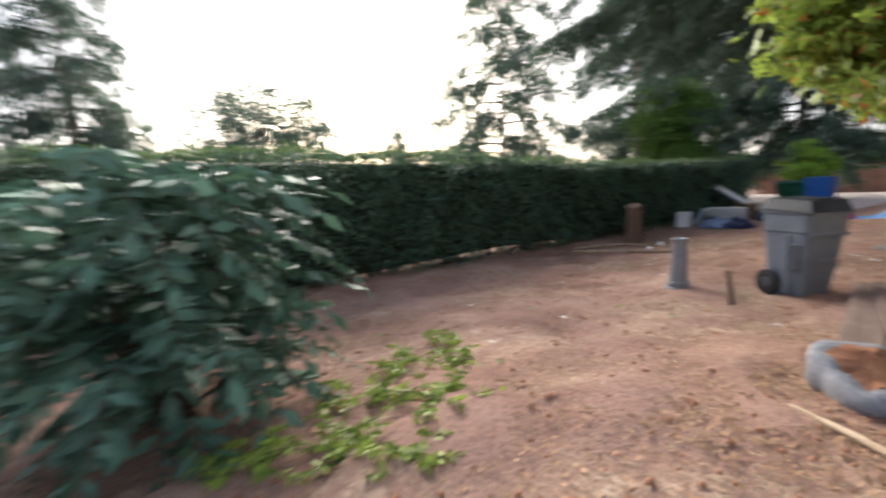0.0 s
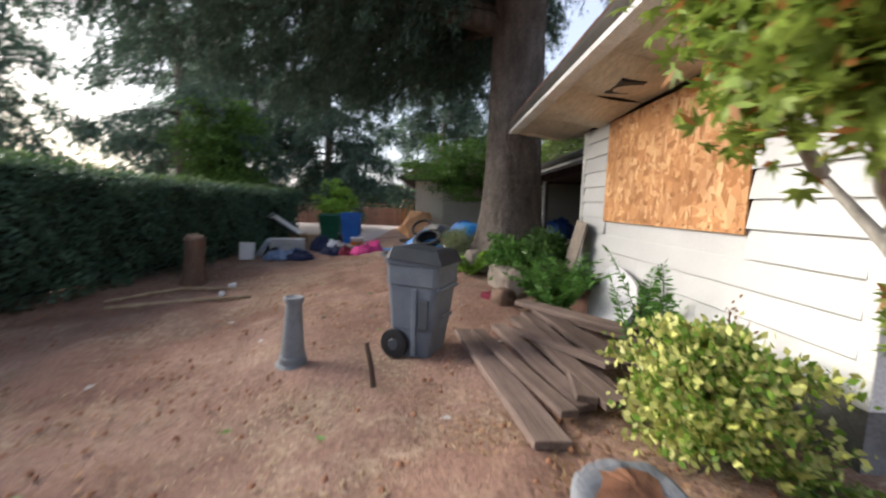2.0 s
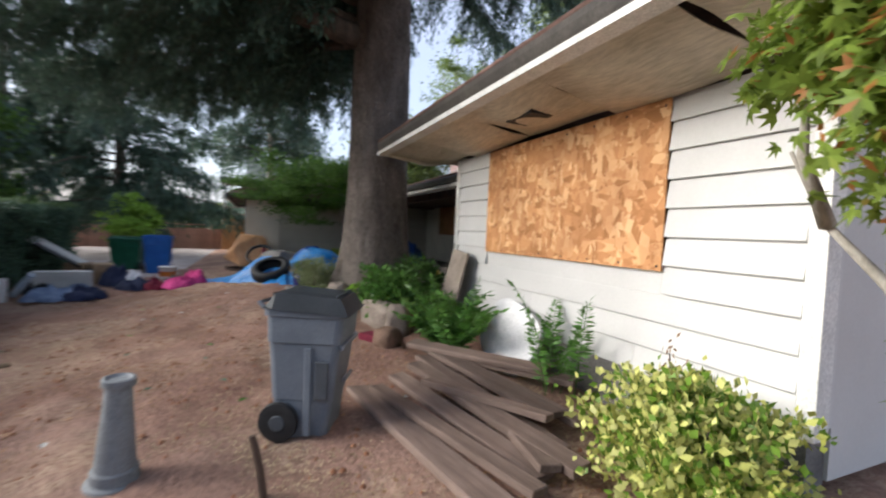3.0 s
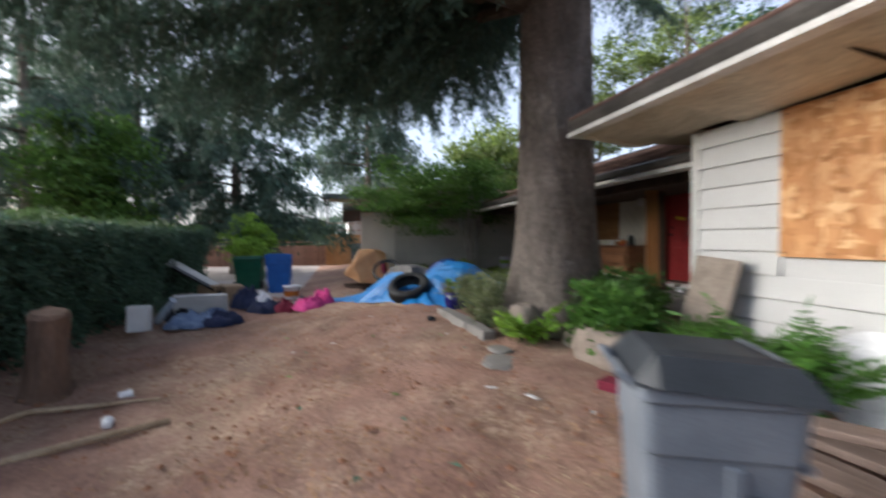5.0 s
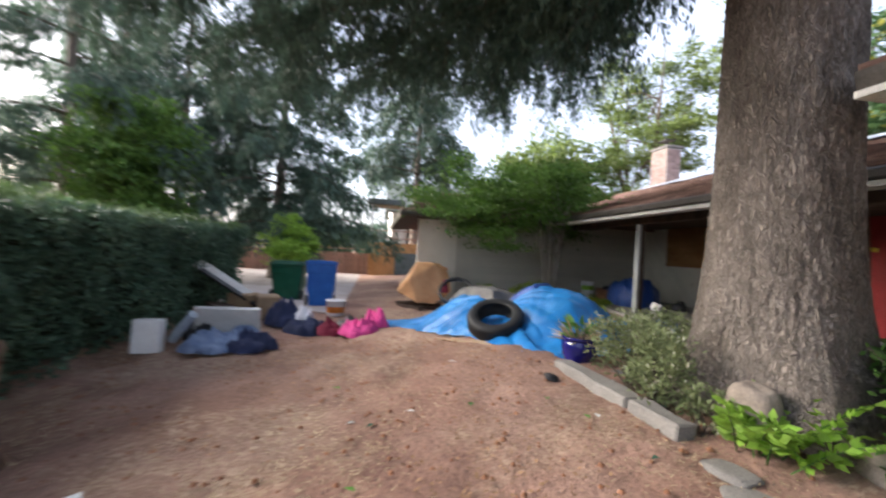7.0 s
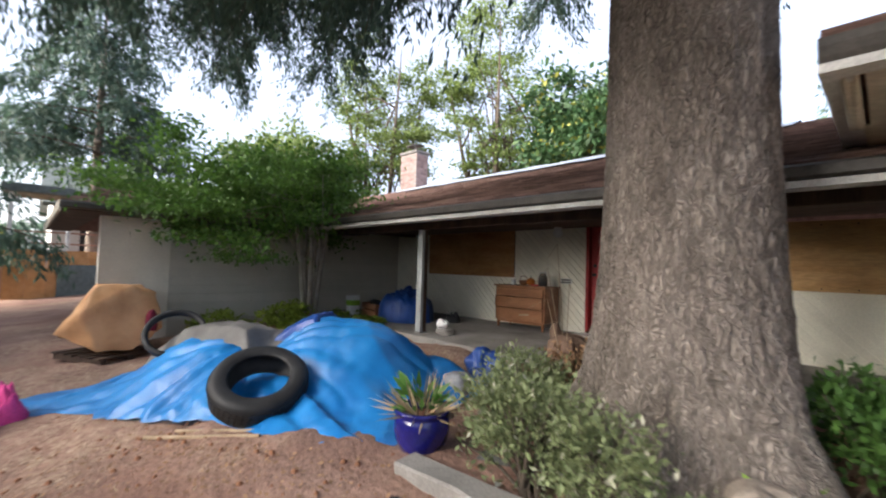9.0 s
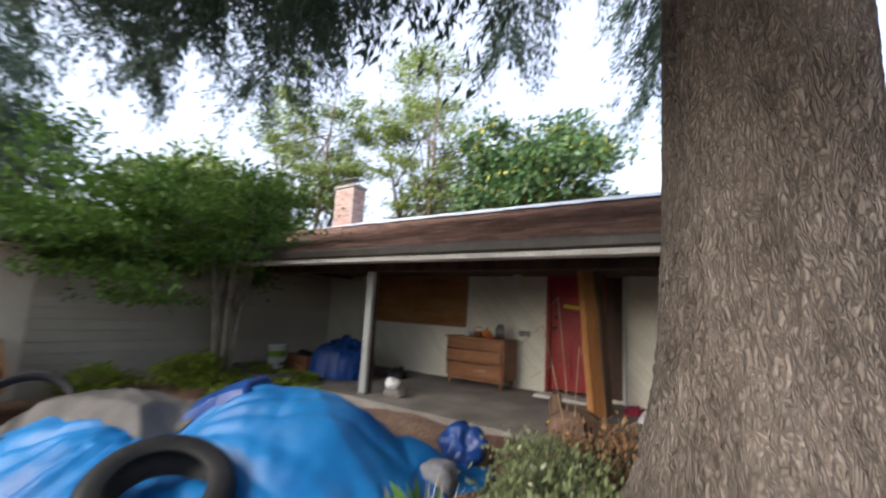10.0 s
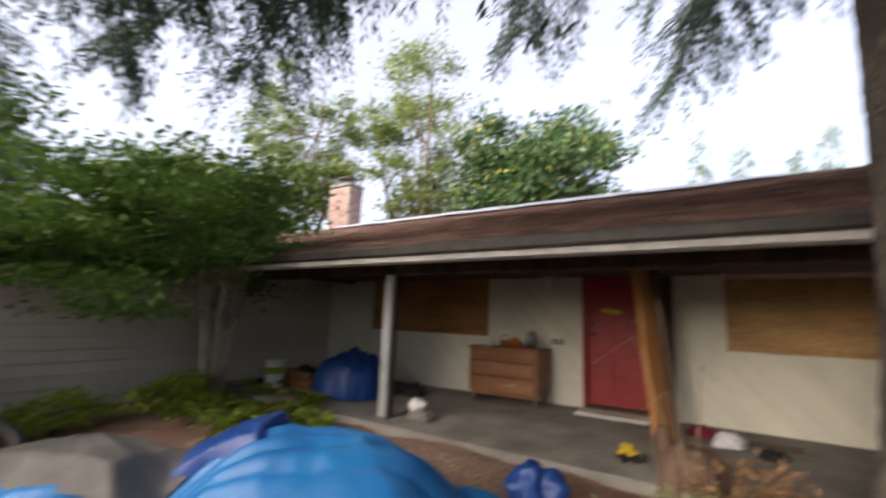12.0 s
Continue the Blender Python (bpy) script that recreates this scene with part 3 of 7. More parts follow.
def boarded_window(name, x0, x1, y, z0, z1, label, seams=(), material="osb"):
    w = thing(name, ((x0 + x1) / 2, y, z0), label, "boarded window", kind="structure")
    inv = w.matrix_world.inverted()
    xs = [x0, *seams, x1]
    for a, b in zip(xs, xs[1:]):
        bm = boxes(((a + 0.002, y + 0.024, z0), (b - 0.002, y + 0.042, z1)), bevel=0.002)
        bm.transform(inv)
        part("panel", bm, material, w)
    bm = boxes(((x0 + 0.05, y - 0.15, z0 + 0.04), (x1 - 0.05, y + 0.018, z1 - 0.04)))
    bm.transform(inv)
    part("frame", bm, "dark_wood", w)
    bm = bmesh.new()
    n = int((x1 - x0) / 0.4) + 1
    for k in range(n + 1):
        for z in (z0 + 0.035, z1 - 0.05):
            x = x0 + 0.04 + (x1 - x0 - 0.08) * k / n
            box(bm, (x - 0.008, y + 0.042, z - 0.008), (x + 0.008, y + 0.046, z + 0.008))
    bm.transform(inv)
    part("screws", bm, "black_metal", w)
    return w


boarded_window("window_1", OX0, OX1, WY, OZ0, 2.705, "large house window boarded over with orange strand board", seams=())


def build_front_eave():
    # sagging soffit panels between wall and gutter
    x = EX0
    soffit = tagged(part("soffit_front", boxes(((EX0, -4.3, 3.02), (EX1 - 0.05, EY - 0.12, 3.06))), "dark_wood"), "dark roof boarding behind the eave panels", "roof", kind="structure")
    k = 0
    while x < EX1 - 0.1:
        w = min(1.22, EX1 - 0.06 - x)
        bm = bmesh.new()
        nx, ny = 18, 10
        grid = []
        for i in range(nx + 1):
            row = []
            for j in range(ny + 1):
                u, v = i / nx, j / ny
                sag = 0.06 * math.sin(math.pi * v) * math.sin(math.pi * u) + 0.022 * math.sin(u * 9 + v * 2 + k) * v + 0.03 * noise.noise((x + u * w, v * 2.1, k))
                if k in (1, 3):
                    sag += 0.05 * (1 - v) * u
                row.append((x + 0.012 + u * (w - 0.024), WY + 0.03 + v * (EY - 0.13 - WY - 0.03), SOFFIT + 0.03 + 0.085 * v - sag))
            grid.append(row)
        for dz in (0, 0.008):
            vs = [[bm.verts.new((p[0], p[1], p[2] + dz)) for p in row] for row in grid]
            for i in range(nx):
                for j in range(ny):
                    bm.faces.new((vs[i][j], vs[i][j + 1], vs[i + 1][j + 1], vs[i + 1][j]))
        part("soffit_panel", bm, "soffit", soffit, smooth=True)
        x += w
        k += 1
    # panel over the porch side
    part("soffit_panel", boxes(((WX1 + 0.04, -4.2, SOFFIT + 0.05), (EX1 - 0.14, WY + 0.02, SOFFIT + 0.06))), "soffit", soffit)
    part("vent_hole", boxes(((6.5, -0.72, SOFFIT + 0.0), (6.9, -0.5, SOFFIT + 0.035))), "black_rubber", soffit, "dark broken vent")
    g = thing("gutter_front", (6.5, EY, 2.86), "dark brown house gutter with white drip edge", "gutter", kind="structure")
    inv = g.matrix_world.inverted()

    def run(sections, along, fixed, a, b, s):
        bm = bmesh.new()
        for pr in sections:
            ends = []
            for u in (a, b):
                ends.append([bm.verts.new((u, fixed + s * d, z) if along == "x" else (fixed + s * d, u, z)) for d, z in pr])
            n = len(pr)
            for i in range(n):
                bm.faces.new((ends[0][i], ends[0][(i + 1) % n], ends[1][(i + 1) % n], ends[1][i]))
            bm.faces.new(ends[0][::-1])
            bm.faces.new(ends[1])
        bmesh.ops.recalc_face_normals(bm, faces=bm.faces[:])
        bm.transform(inv)
        return bm
    ogee = [(-0.12, 2.870), (-0.03, 2.870), (-0.015, 2.905), (0.0, 2.955), (0.0, 3.000), (-0.02, 3.005), (-0.12, 3.005)]
    drip = [(-0.14, 2.815), (0.0, 2.815), (0.0, 2.863), (-0.14, 2.863)]
    part("trough", run([ogee], "x", EY, EX0, EX1, 1), "gutter", g)
    part("trough", run([ogee], "y", EX1, -4.3, EY - 0.13, 1), "gutter", g)
    part("drip_edge", run([drip], "x", EY, EX0, EX1, 1), "trim_white", g, "white painted fascia strip")
    part("drip_edge", run([drip], "y", EX1, -4.3, EY - 0.15, 1), "trim_white", g, "white painted fascia strip")


build_front_eave()


def roof_slab(name, corners, label, thick=0.1, material="shingle", courses=True, along=None, pieces=0):
    """A sloping roof: a slab with overlapping rows of shingles on it. corners: eave a, eave b, ridge b, ridge a."""
    a, b, c, d = [Vector(p) for p in corners]
    nrm = (b - a).cross(d - a).normalized()
    if nrm.z < 0:
        nrm = -nrm
    bm = bmesh.new()
    lo = [bm.verts.new(p - nrm * thick) for p in (a, b, c, d)]
    hi = [bm.verts.new(p) for p in (a, b, c, d)]
    bm.faces.new(lo[::-1])
    bm.faces.new(hi)
    for i in range(4):
        bm.faces.new((lo[i], lo[(i + 1) % 4], hi[(i + 1) % 4], hi[i]))
    bmesh.ops.recalc_face_normals(bm, faces=bm.faces[:])
    r = tagged(part(name, bm, "grey_roof" if material == "grey_roof" else "shingle"), label, "roof", kind="structure")
    if courses:
        rows = max(2, int((d - a).length / 0.16))
        rest = []
        for k in range(rows):
            s0, s1 = k / rows, min(1.0, (k + 1.25) / rows)
            l0, r0, l1, r1 = a.lerp(d, s0), b.lerp(c, s0), a.lerp(d, s1), b.lerp(c, s1)
            n = max(1, int((r0 - l0).length / 0.32))
            for i in range(n):
                off = 0.5 / n * (k % 2)
                gap = 0.002 / (r0 - l0).length
                u0, u1 = max(0, i / n - off + gap), min(1, (i + 1) / n - off - gap)
                lift0, lift1 = 0.016 + random.uniform(0, 0.01), 0.003
                q = [l0.lerp(r0, u0) + nrm * lift0, l0.lerp(r0, u1) + nrm * lift0, l1.lerp(r1, u1) + nrm * lift1, l1.lerp(r1, u0) + nrm * lift1]
                t0, t1 = l0.lerp(r0, u0), l0.lerp(r0, u1)
                rest.append((q, t0, t1))
        vs, fs = [], []
        for q, t0, t1 in rest:
            o = len(vs)
            vs += [tuple(p) for p in q] + [tuple(t0), tuple(t1)]
            fs += [(o, o + 1, o + 2, o + 3), (o, o + 4, o + 5, o + 1)]
        me = quick_mesh("shingles", np.array(vs), np.array(fs))
        tagged(part("shingles", me, "shingle_rows" if material == "shingle" else "grey_rows", r), kind="stuff")
    return r


M["shingle_rows"] = mat("shingle_rows", (0.13, 0.075, 0.06), (0.24, 0.15, 0.125), 3, 120, 0.92, 0.5, vary=0.3, grime=0.35, islands=True)
M["grey_rows"] = mat("grey_rows", (0.10, 0.12, 0.115), (0.17, 0.19, 0.18), 3, 90, 0.92, 0.4, vary=0.2, islands=True)
roof_slab("roof_front", [(EX0, EY - 0.01, 3.02), (EX1 - 0.01, EY - 0.01, 3.02), (EX1 - 1.9, -6.0, 4.75), (EX0, -6.0, 4.75)], "brown shingled hip roof over the front wing")
roof_slab("roof_front_hip", [(EX1 - 0.01, EY - 0.01, 3.02), (EX1 - 0.01, -4.6, 3.02), (EX1 - 1.9, -6.0, 4.75), (EX1 - 1.9, -6.0, 4.76)], "brown shingled roof hip", courses=False)

# ---- porch and main house ----
PY, PF, PX1 = -4.46, 0.66, 19.0
porch = tagged(part("porch_floor", boxes(((WX1 + 0.003, PY, 0.2), (PX1, -1.75, PF)), bevel=0.015), "concrete"), "grey worn concrete porch slab", "porch", kind="structure")


def diagonal_boards(wall, x0, x1, z0, z1, y, step=0.14, material="cream_paint"):
    """Slanting boards cut to a rectangle of the wall."""
    def clip(poly, inside, cut):
        out = []
        for i, p in enumerate(poly):
            q = poly[(i + 1) % len(poly)]
            if inside(p):
                out.append(p)
            if inside(p) != inside(q):
                out.append(cut(p, q))
        return out
    lo, hi = x0 - (z1 - z0) - step, x1 + step
    k = math.floor(lo / step)
    while k * step < hi:
        c, g = k * step, 0.006
        poly = [(c + g, z0), (c + step - g, z0), (c + step - g + (z1 - z0), z1), (c + g + (z1 - z0), z1)]
        for axis, v, s in ((0, x0, 1), (0, x1, -1)):
            poly = clip(poly, lambda p: s * (p[0] - v) >= 0, lambda p, q: (v, p[1] + (q[1] - p[1]) * (v - p[0]) / (q[0] - p[0])))
            if len(poly) < 3:
                break
        if len(poly) >= 3:
            bm = bmesh.new()
            f = [bm.verts.new((p[0], y + 0.016, p[1])) for p in poly]
            b = [bm.verts.new((p[0], y, p[1])) for p in poly]
            bm.faces.new(f)
            n = len(poly)
            for i in range(n):
                bm.faces.new((f[i], f[(i + 1) % n], b[(i + 1) % n], b[i]))
            bmesh.ops.recalc_face_normals(bm, faces=bm.faces[:])
            part("diagonal_board", bm, material, wall)
        k += 1


DX0, DX1, DTOP = 12.62, 13.46, 2.60
WL, WR = (15.09, 17.69), (9.6, 11.72)
spans = [((WX1 + 0.0, PY - 0.2, PF - 0.3), (WR[0], PY, 2.75)), ((WR[0], PY - 0.2, PF - 0.3), (WR[1], PY, 1.6)), ((WR[1], PY - 0.2, PF - 0.3), (DX0 - 0.06, PY, 2.75)),
         ((DX1 + 0.06, PY - 0.2, PF - 0.3), (WL[0], PY, 2.75)), ((WL[0], PY - 0.2, PF - 0.3), (WL[1], PY, 1.6)), ((WL[1], PY - 0.2, PF - 0.3), (PX1 + 0.2, PY, 2.75)), ((DX0 - 0.06, PY - 0.2, DTOP + 0.05), (DX1 + 0.06, PY, 2.75))]
wall_porch = tagged(part("wall_porch", boxes(*spans), "cream_paint"), "cream painted porch wall with slanting boards", "wall", kind="structure")
tagged(part("ceiling_porch", boxes(((WX1 + 0.05, PY, 2.56), (PX1, -1.52, 2.6))), "dark_wood"), "dark brown boarded porch ceiling", "ceiling", kind="structure")
M["ply_brown"] = mat("ply_brown", (0.28, 0.13, 0.05), (0.42, 0.23, 0.10), 3, 30, 0.8, 0.2, stretch=(0.3, 1, 1.6), vary=0.15, grime=0.35)
M["ply_tan"] = mat("ply_tan", (0.42, 0.24, 0.10), (0.58, 0.38, 0.19), 3, 30, 0.8, 0.2, stretch=(0.3, 1, 1.6), vary=0.1, grime=0.3)
boarded_window("window_2", WL[0], WL[1], PY, 1.6, 2.555, "porch window boarded over with brown plywood", seams=(16.4,), material="ply_brown")
boarded_window("window_3", WR[0], WR[1], PY, 1.6, 2.5, "porch window boarded over with tan plywood", seams=(10.9,), material="ply_tan")


def build_door():
    d = thing("door_1", ((DX0 + DX1) / 2, PY, PF), "closed red panelled front door with yellow tape", "door", kind="structure")
    inv = d.matrix_world.inverted()

    def add(name, bm, m, label="", parent=d):
        bm.transform(inv)
        return part(name, bm, m, parent, label)
    y = PY - 0.08
    leaf = add("leaf", boxes(((DX0, y - 0.04, PF + 0.06), (DX1, y, DTOP)), bevel=0.003), "red_door")
    w = (DX1 - DX0 - 0.36) / 2
    for i in range(2):
        for z0, z1 in ((PF + 0.22, PF + 0.78), (PF + 0.9, PF + 1.42), (PF + 1.54, PF + 1.8)):
            xa = DX0 + 0.12 + i * (w + 0.12)
            add("panel", boxes(((xa, y - 0.004, z0), (xa + w, y + 0.012, z1)), bevel=0.01), "red_door")
    for s in (DX0 - 0.058, DX1 + 0.003):
        add("frame", boxes(((s, PY - 0.2, PF), (s + 0.055, PY + 0.02, DTOP + 0.05)), bevel=0.004), "red_door")
    add("frame", boxes(((DX0, PY - 0.2, DTOP + 0.003), (DX1, PY + 0.02, DTOP + 0.05)), bevel=0.004), "red_door")
    m = Matrix.Translation((DX1 - 0.07, y, PF + 1.05)) @ Matrix.Rotation(radians(-90), 4, "X")
    add("knob", rings([(0.03, 0), (0.03, 0.008), (0.012, 0.012), (0.012, 0.035), (0.026, 0.045), (0.03, 0.06), (0.02, 0.075), (0.004, 0.078)], 14, m), "black_metal", "dark round knob")
    m = Matrix.Translation((DX1 - 0.07, y, PF + 1.21)) @ Matrix.Rotation(radians(-90), 4, "X")
    add("deadbolt", rings([(0.03, 0), (0.03, 0.012), (0.024, 0.02), (0.004, 0.021)], 14, m), "black_metal", "dark deadbolt")
    m = Matrix.Translation((DX0 + 0.50, y + 0.014, PF + 1.40)) @ Matrix.Rotation(radians(-8), 4, "Y")
    add("tape", boxes(((-0.13, 0, -0.03), (0.13, 0.004, 0.03)), m=m), "yellow_paint", "strip of yellow tape")
    add("threshold", boxes(((DX0 - 0.02, PY - 0.2, PF + 0.002), (DX1 + 0.02, PY + 0.06, PF + 0.05)), bevel=0.008), "dark_wood")
    st = tagged(part("door_step", boxes(((DX0 - 0.05, PY + 0.24, PF + 0.003), (DX1 + 0.02, PY + 0.58, PF + 0.05)), bevel=0.01), "grey_white"), "pale flat concrete step before the door", "step")


build_door()


def build_porch_roof():
    y0, z0, yr, zr = -1.40, 2.64, -7.0, 4.52
    roof_slab("roof_main", [(8.0, y0, z0), (21.2, y0, z0), (21.2, yr, zr), (8.0, yr, zr)], "brown-red shingled low-pitched main roof")
    roof_slab("roof_main_back", [(8.0, yr - 5, zr - 1.6), (25, yr - 5, zr - 1.6), (25, yr, zr - 0.004), (8.0, yr, zr - 0.004)], "brown back slope of the main roof", courses=False)
    # tarp over the ridge
    t = thing("roof_tarp", (14, yr, zr), "weathered grey-blue tarp pulled over the roof ridge", "tarp")
    bm = bmesh.new()
    nx = 60
    cols = []
    for i in range(nx + 1):
        x = 10.8 + (21.0 - 10.8) * i / nx
        edge = 1.5 + 0.22 * noise.noise((x * 0.6, 0, 0)) + 0.06 * noise.noise((x * 3, 4, 0)) - (0.5 if i < 6 else 0) * (6 - i) / 6
        col = []
        for s in (-1.0, -0.5, 0.0, 0.15, 0.4, 0.7, 1.0):
            d = edge * s
            y = yr + max(0, d) * 0.95 + min(0, d) * 0.95
            z = zr - abs(d) * 0.31 + 0.05 + 0.02 * noise.noise((x * 1.8, d * 3, 1))
            col.append((x, y, z))
        cols.append(col)
    for dz in (0.0, -0.006):
        vs = [[bm.verts.new((p[0] - 14, p[1] - yr, p[2] - zr + dz)) for p in c] for c in cols]
        for a, b in zip(vs, vs[1:]):
            for j in range(6):
                bm.faces.new((a[j], b[j], b[j + 1], a[j + 1]))
    part("sheet", bm, "roof_tarp", t, smooth=True)
    g = thing("gutter_porch", (14, y0, 2.5), "dark gutter along the porch with a pale fascia strip", "gutter", kind="structure")
    inv = g.matrix_world.inverted()
    bm = boxes(((8.98, y0 + 0.0, 2.50), (PX1 + 0.3, y0 + 0.11, 2.615)), bevel=0.02)
    bm.transform(inv)
    part("trough", bm, "gutter", g)
    bm = boxes(((8.98, y0 - 0.13, 2.44), (PX1 + 0.25, y0 + 0.06, 2.497)), bevel=0.004)
    bm.transform(inv)
    part("drip_edge", bm, "trim_white", g, "pale fascia strip")
    bm = boxes(((9.0, -2.12, 2.38), (PX1, -1.94, 2.555)), bevel=0.006)
    tagged(part("porch_beam", bm, "dark_wood"), "dark wooden beam over the porch posts", "beam", kind="structure")


build_porch_roof()


def build_post(x, y, top=2.38):
    p = thing("porch_post", (x, y, PF), "weathered pale grey square porch post with dark side", "post")
    # two halves: pale grey towards the yard, dark towards the house
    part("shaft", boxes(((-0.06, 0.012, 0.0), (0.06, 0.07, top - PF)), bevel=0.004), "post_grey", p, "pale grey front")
    part("backing", boxes(((-0.058, -0.07, 0.0), (0.058, 0.0115, top - PF)), bevel=0.004), "dark_wood", p, "dark back half")
    part("base_plate", boxes(((-0.08, -0.09, -0.0), (0.08, 0.09, 0.02)), bevel=0.004), "foundation", p)


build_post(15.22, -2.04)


def build_chimney(x, y, z0, z1):
    c = thing("chimney", (x, y, z0), "pinkish brick chimney with flat metal cap", "chimney")
    c.scale = (0.78, 0.78, 0.96)
    part("core", boxes(((-0.53, -0.33, 0), (0.53, 0.33, z1 - z0 - 0.02))), "mortar", c)
    part("cap", boxes(((-0.6, -0.4, z1 - z0), (0.6, 0.4, z1 - z0 + 0.09)), bevel=0.02), "concrete", c)
    part("flue_cover", boxes(((-0.34, -0.24, z1 - z0 + 0.32), (0.34, 0.24, z1 - z0 + 0.35)), *[((sx * 0.26 - 0.015, sy * 0.18 - 0.015, z1 - z0 + 0.09), (sx * 0.26 + 0.015, sy * 0.18 + 0.015, z1 - z0 + 0.32)) for sx in (-1, 1) for sy in (-1, 1)]), "black_metal", c, "dark metal rain cover")
    brick = mesh_from(boxes(((-0.1, -0.05, -0.032), (0.1, 0.05, 0.032)), bevel=0.004), "brick")
    brick.materials.append(M["brick"])
    rows = int((z1 - z0) / 0.078)
    for k in range(rows):
        z = 0.04 + k * 0.078
        off = 0.106 * (k % 2)
        for i in range(5):
            u = -0.43 + i * 0.212 + off
            if u > 0.5:
                continue
            for s in (-1, 1):
                ob = part("brick", brick, None, c)
                ob.matrix_local = pose(u, s * 0.30, z)
        for i in range(3):
            u = -0.2 + i * 0.2
            for s in (-1, 1):
                ob = part("brick", brick, None, c)
                ob.matrix_local = pose(s * 0.50, u, z, 0, 0, 90)


CH = (21.26, -6.80, 4.0, 5.70)
build_chimney(*CH)

# ---- garage wing ----
GY = 0.68
wall_garage = tagged(part("wall_garage", boxes(((PX1, PY, 0.3), (PX1 + 0.2, GY + 0.2, 2.62))), "tan_siding"), "tan lap-sided garage wall", "wall", kind="structure")
GE = 1.92
wall_garage_end = tagged(part("wall_garage_end", boxes(((PX1 - 0.035, GY + 0.203, 0.3), (PX1 + 0.2, GE, 2.60)), ((PX1 + 0.203, GY, 0.3), (25.3, GY + 0.2, 2.60))), "cream_paint"), "plain cream painted garage end wall", "wall", kind="structure")


def build_garage_roof():
    xm, zr, e, ye = 22.2, 3.66, 2.60, 2.46
    x0, x1 = PX1 - 0.75, 2 * 22.2 - PX1 + 0.75
    roof_slab("roof_garage", [(x0, ye, e), (x0, -7, e), (xm, -7, zr), (xm, 0.9, zr)], "brown shingled garage roof slope")
    roof_slab("roof_garage_far", [(x1, ye, e), (x1, -7, e), (xm, -7, zr - 0.004), (xm, 0.9, zr - 0.004)], "brown shingled far garage slope", courses=False)
    roof_slab("roof_garage_hip", [(x0, ye, e + 0.003), (x1, ye, e + 0.003), (xm + 0.01, 0.9, zr), (xm, 0.9, zr)], "brown shingled hip end of the garage roof", courses=False)
    tagged(part("soffit_garage", boxes(((x0 + 0.03, GE, 2.47), (x1 - 0.03, ye - 0.03, 2.49)), ((x0 + 0.03, -3.0, 2.47), (PX1 - 0.04, GE - 0.003, 2.49))), "dark_wood"), "dark red-brown boarded garage eave", "ceiling", kind="structure")
    tagged(part("trim_garage_fascia", boxes(((x0, ye, 2.44), (x1, ye + 0.035, 2.60)), bevel=0.004), "soffit"), "pale weathered fascia of the garage roof", "trim", kind="structure")
    tagged(part("gutter_garage", boxes(((x0 - 0.11, -3.0, 2.48), (x0, ye + 0.03, 2.59)), bevel=0.02), "gutter"), "dark gutter along the garage eave", "gutter", kind="structure")


build_garage_roof()


# ---- trees ----
def bark_trunk(bm_profile, seed=0, n=230, ridge=0.026):
    """A trunk with furrowed bark plates: rows of (height, radius, x, y)."""
    hs = np.array([p[0] for p in bm_profile])
    z = np.concatenate([np.arange(hs[0], min(hs[-1], 5.0), 0.028), np.arange(5.0, hs[-1] + 0.1, 0.3)]) if hs[-1] > 5 else np.arange(hs[0], hs[-1] + 0.02, 0.028)
    R = np.interp(z, hs, [p[1] for p in bm_profile])
    cx, cy = np.interp(z, hs, [p[2] for p in bm_profile]), np.interp(z, hs, [p[3] for p in bm_profile])
    a = np.linspace(0, 2 * math.pi, n, endpoint=False)
    A, Z = np.meshgrid(a, z)
    rel = np.zeros_like(A)
    for i in range(A.shape[0]):
        for j in range(n):
            c, s = math.cos(a[j]), math.sin(a[j])
            f = noise.noise((c * 9.5 + seed, s * 9.5, z[i] * 6.5)) + 0.6 * noise.noise((c * 21, s * 21 + seed, z[i] * 14))
            rel[i, j] = min(0.5, abs(f) * 1.9) - 0.25 + 0.12 * noise.noise((c * 40, s * 40, z[i] * 16))
    low = np.clip(1 - (Z - hs[0]) / 1.3, 0, 1)
    flare = 1 + low ** 2 * 0.16 * np.sin(A * 5 + 0.8) + low ** 2 * 0.08 * np.sin(A * 3)
    RR = R[:, None] * flare + rel * ridge * 2
    v = np.stack([cx[:, None] + RR * np.cos(A), cy[:, None] + RR * np.sin(A), Z], -1).reshape(-1, 3)
    m = len(z)
    i = np.arange(m * n).reshape(m, n)
    f = np.stack([i[:-1], np.roll(i[:-1], -1, 1), np.roll(i[1:], -1, 1), i[1:]], -1).reshape(-1, 4)
    return quick_mesh("trunk", v, f)


def branch_curve(start, yaw, length, rise, droop, n=9):
    """Points along a limb that rises first and hangs at its end."""
    out = []
    for k in range(n):
        s = k / (n - 1)
        wob = 0.03 * length * math.sin(s * 6 + yaw * 3)
        out.append(Vector((start[0] + math.cos(yaw) * length * s - math.sin(yaw) * wob, start[1] + math.sin(yaw) * length * s + math.cos(yaw) * wob, start[2] + rise * length * s - droop * length * s * s)))
    return out


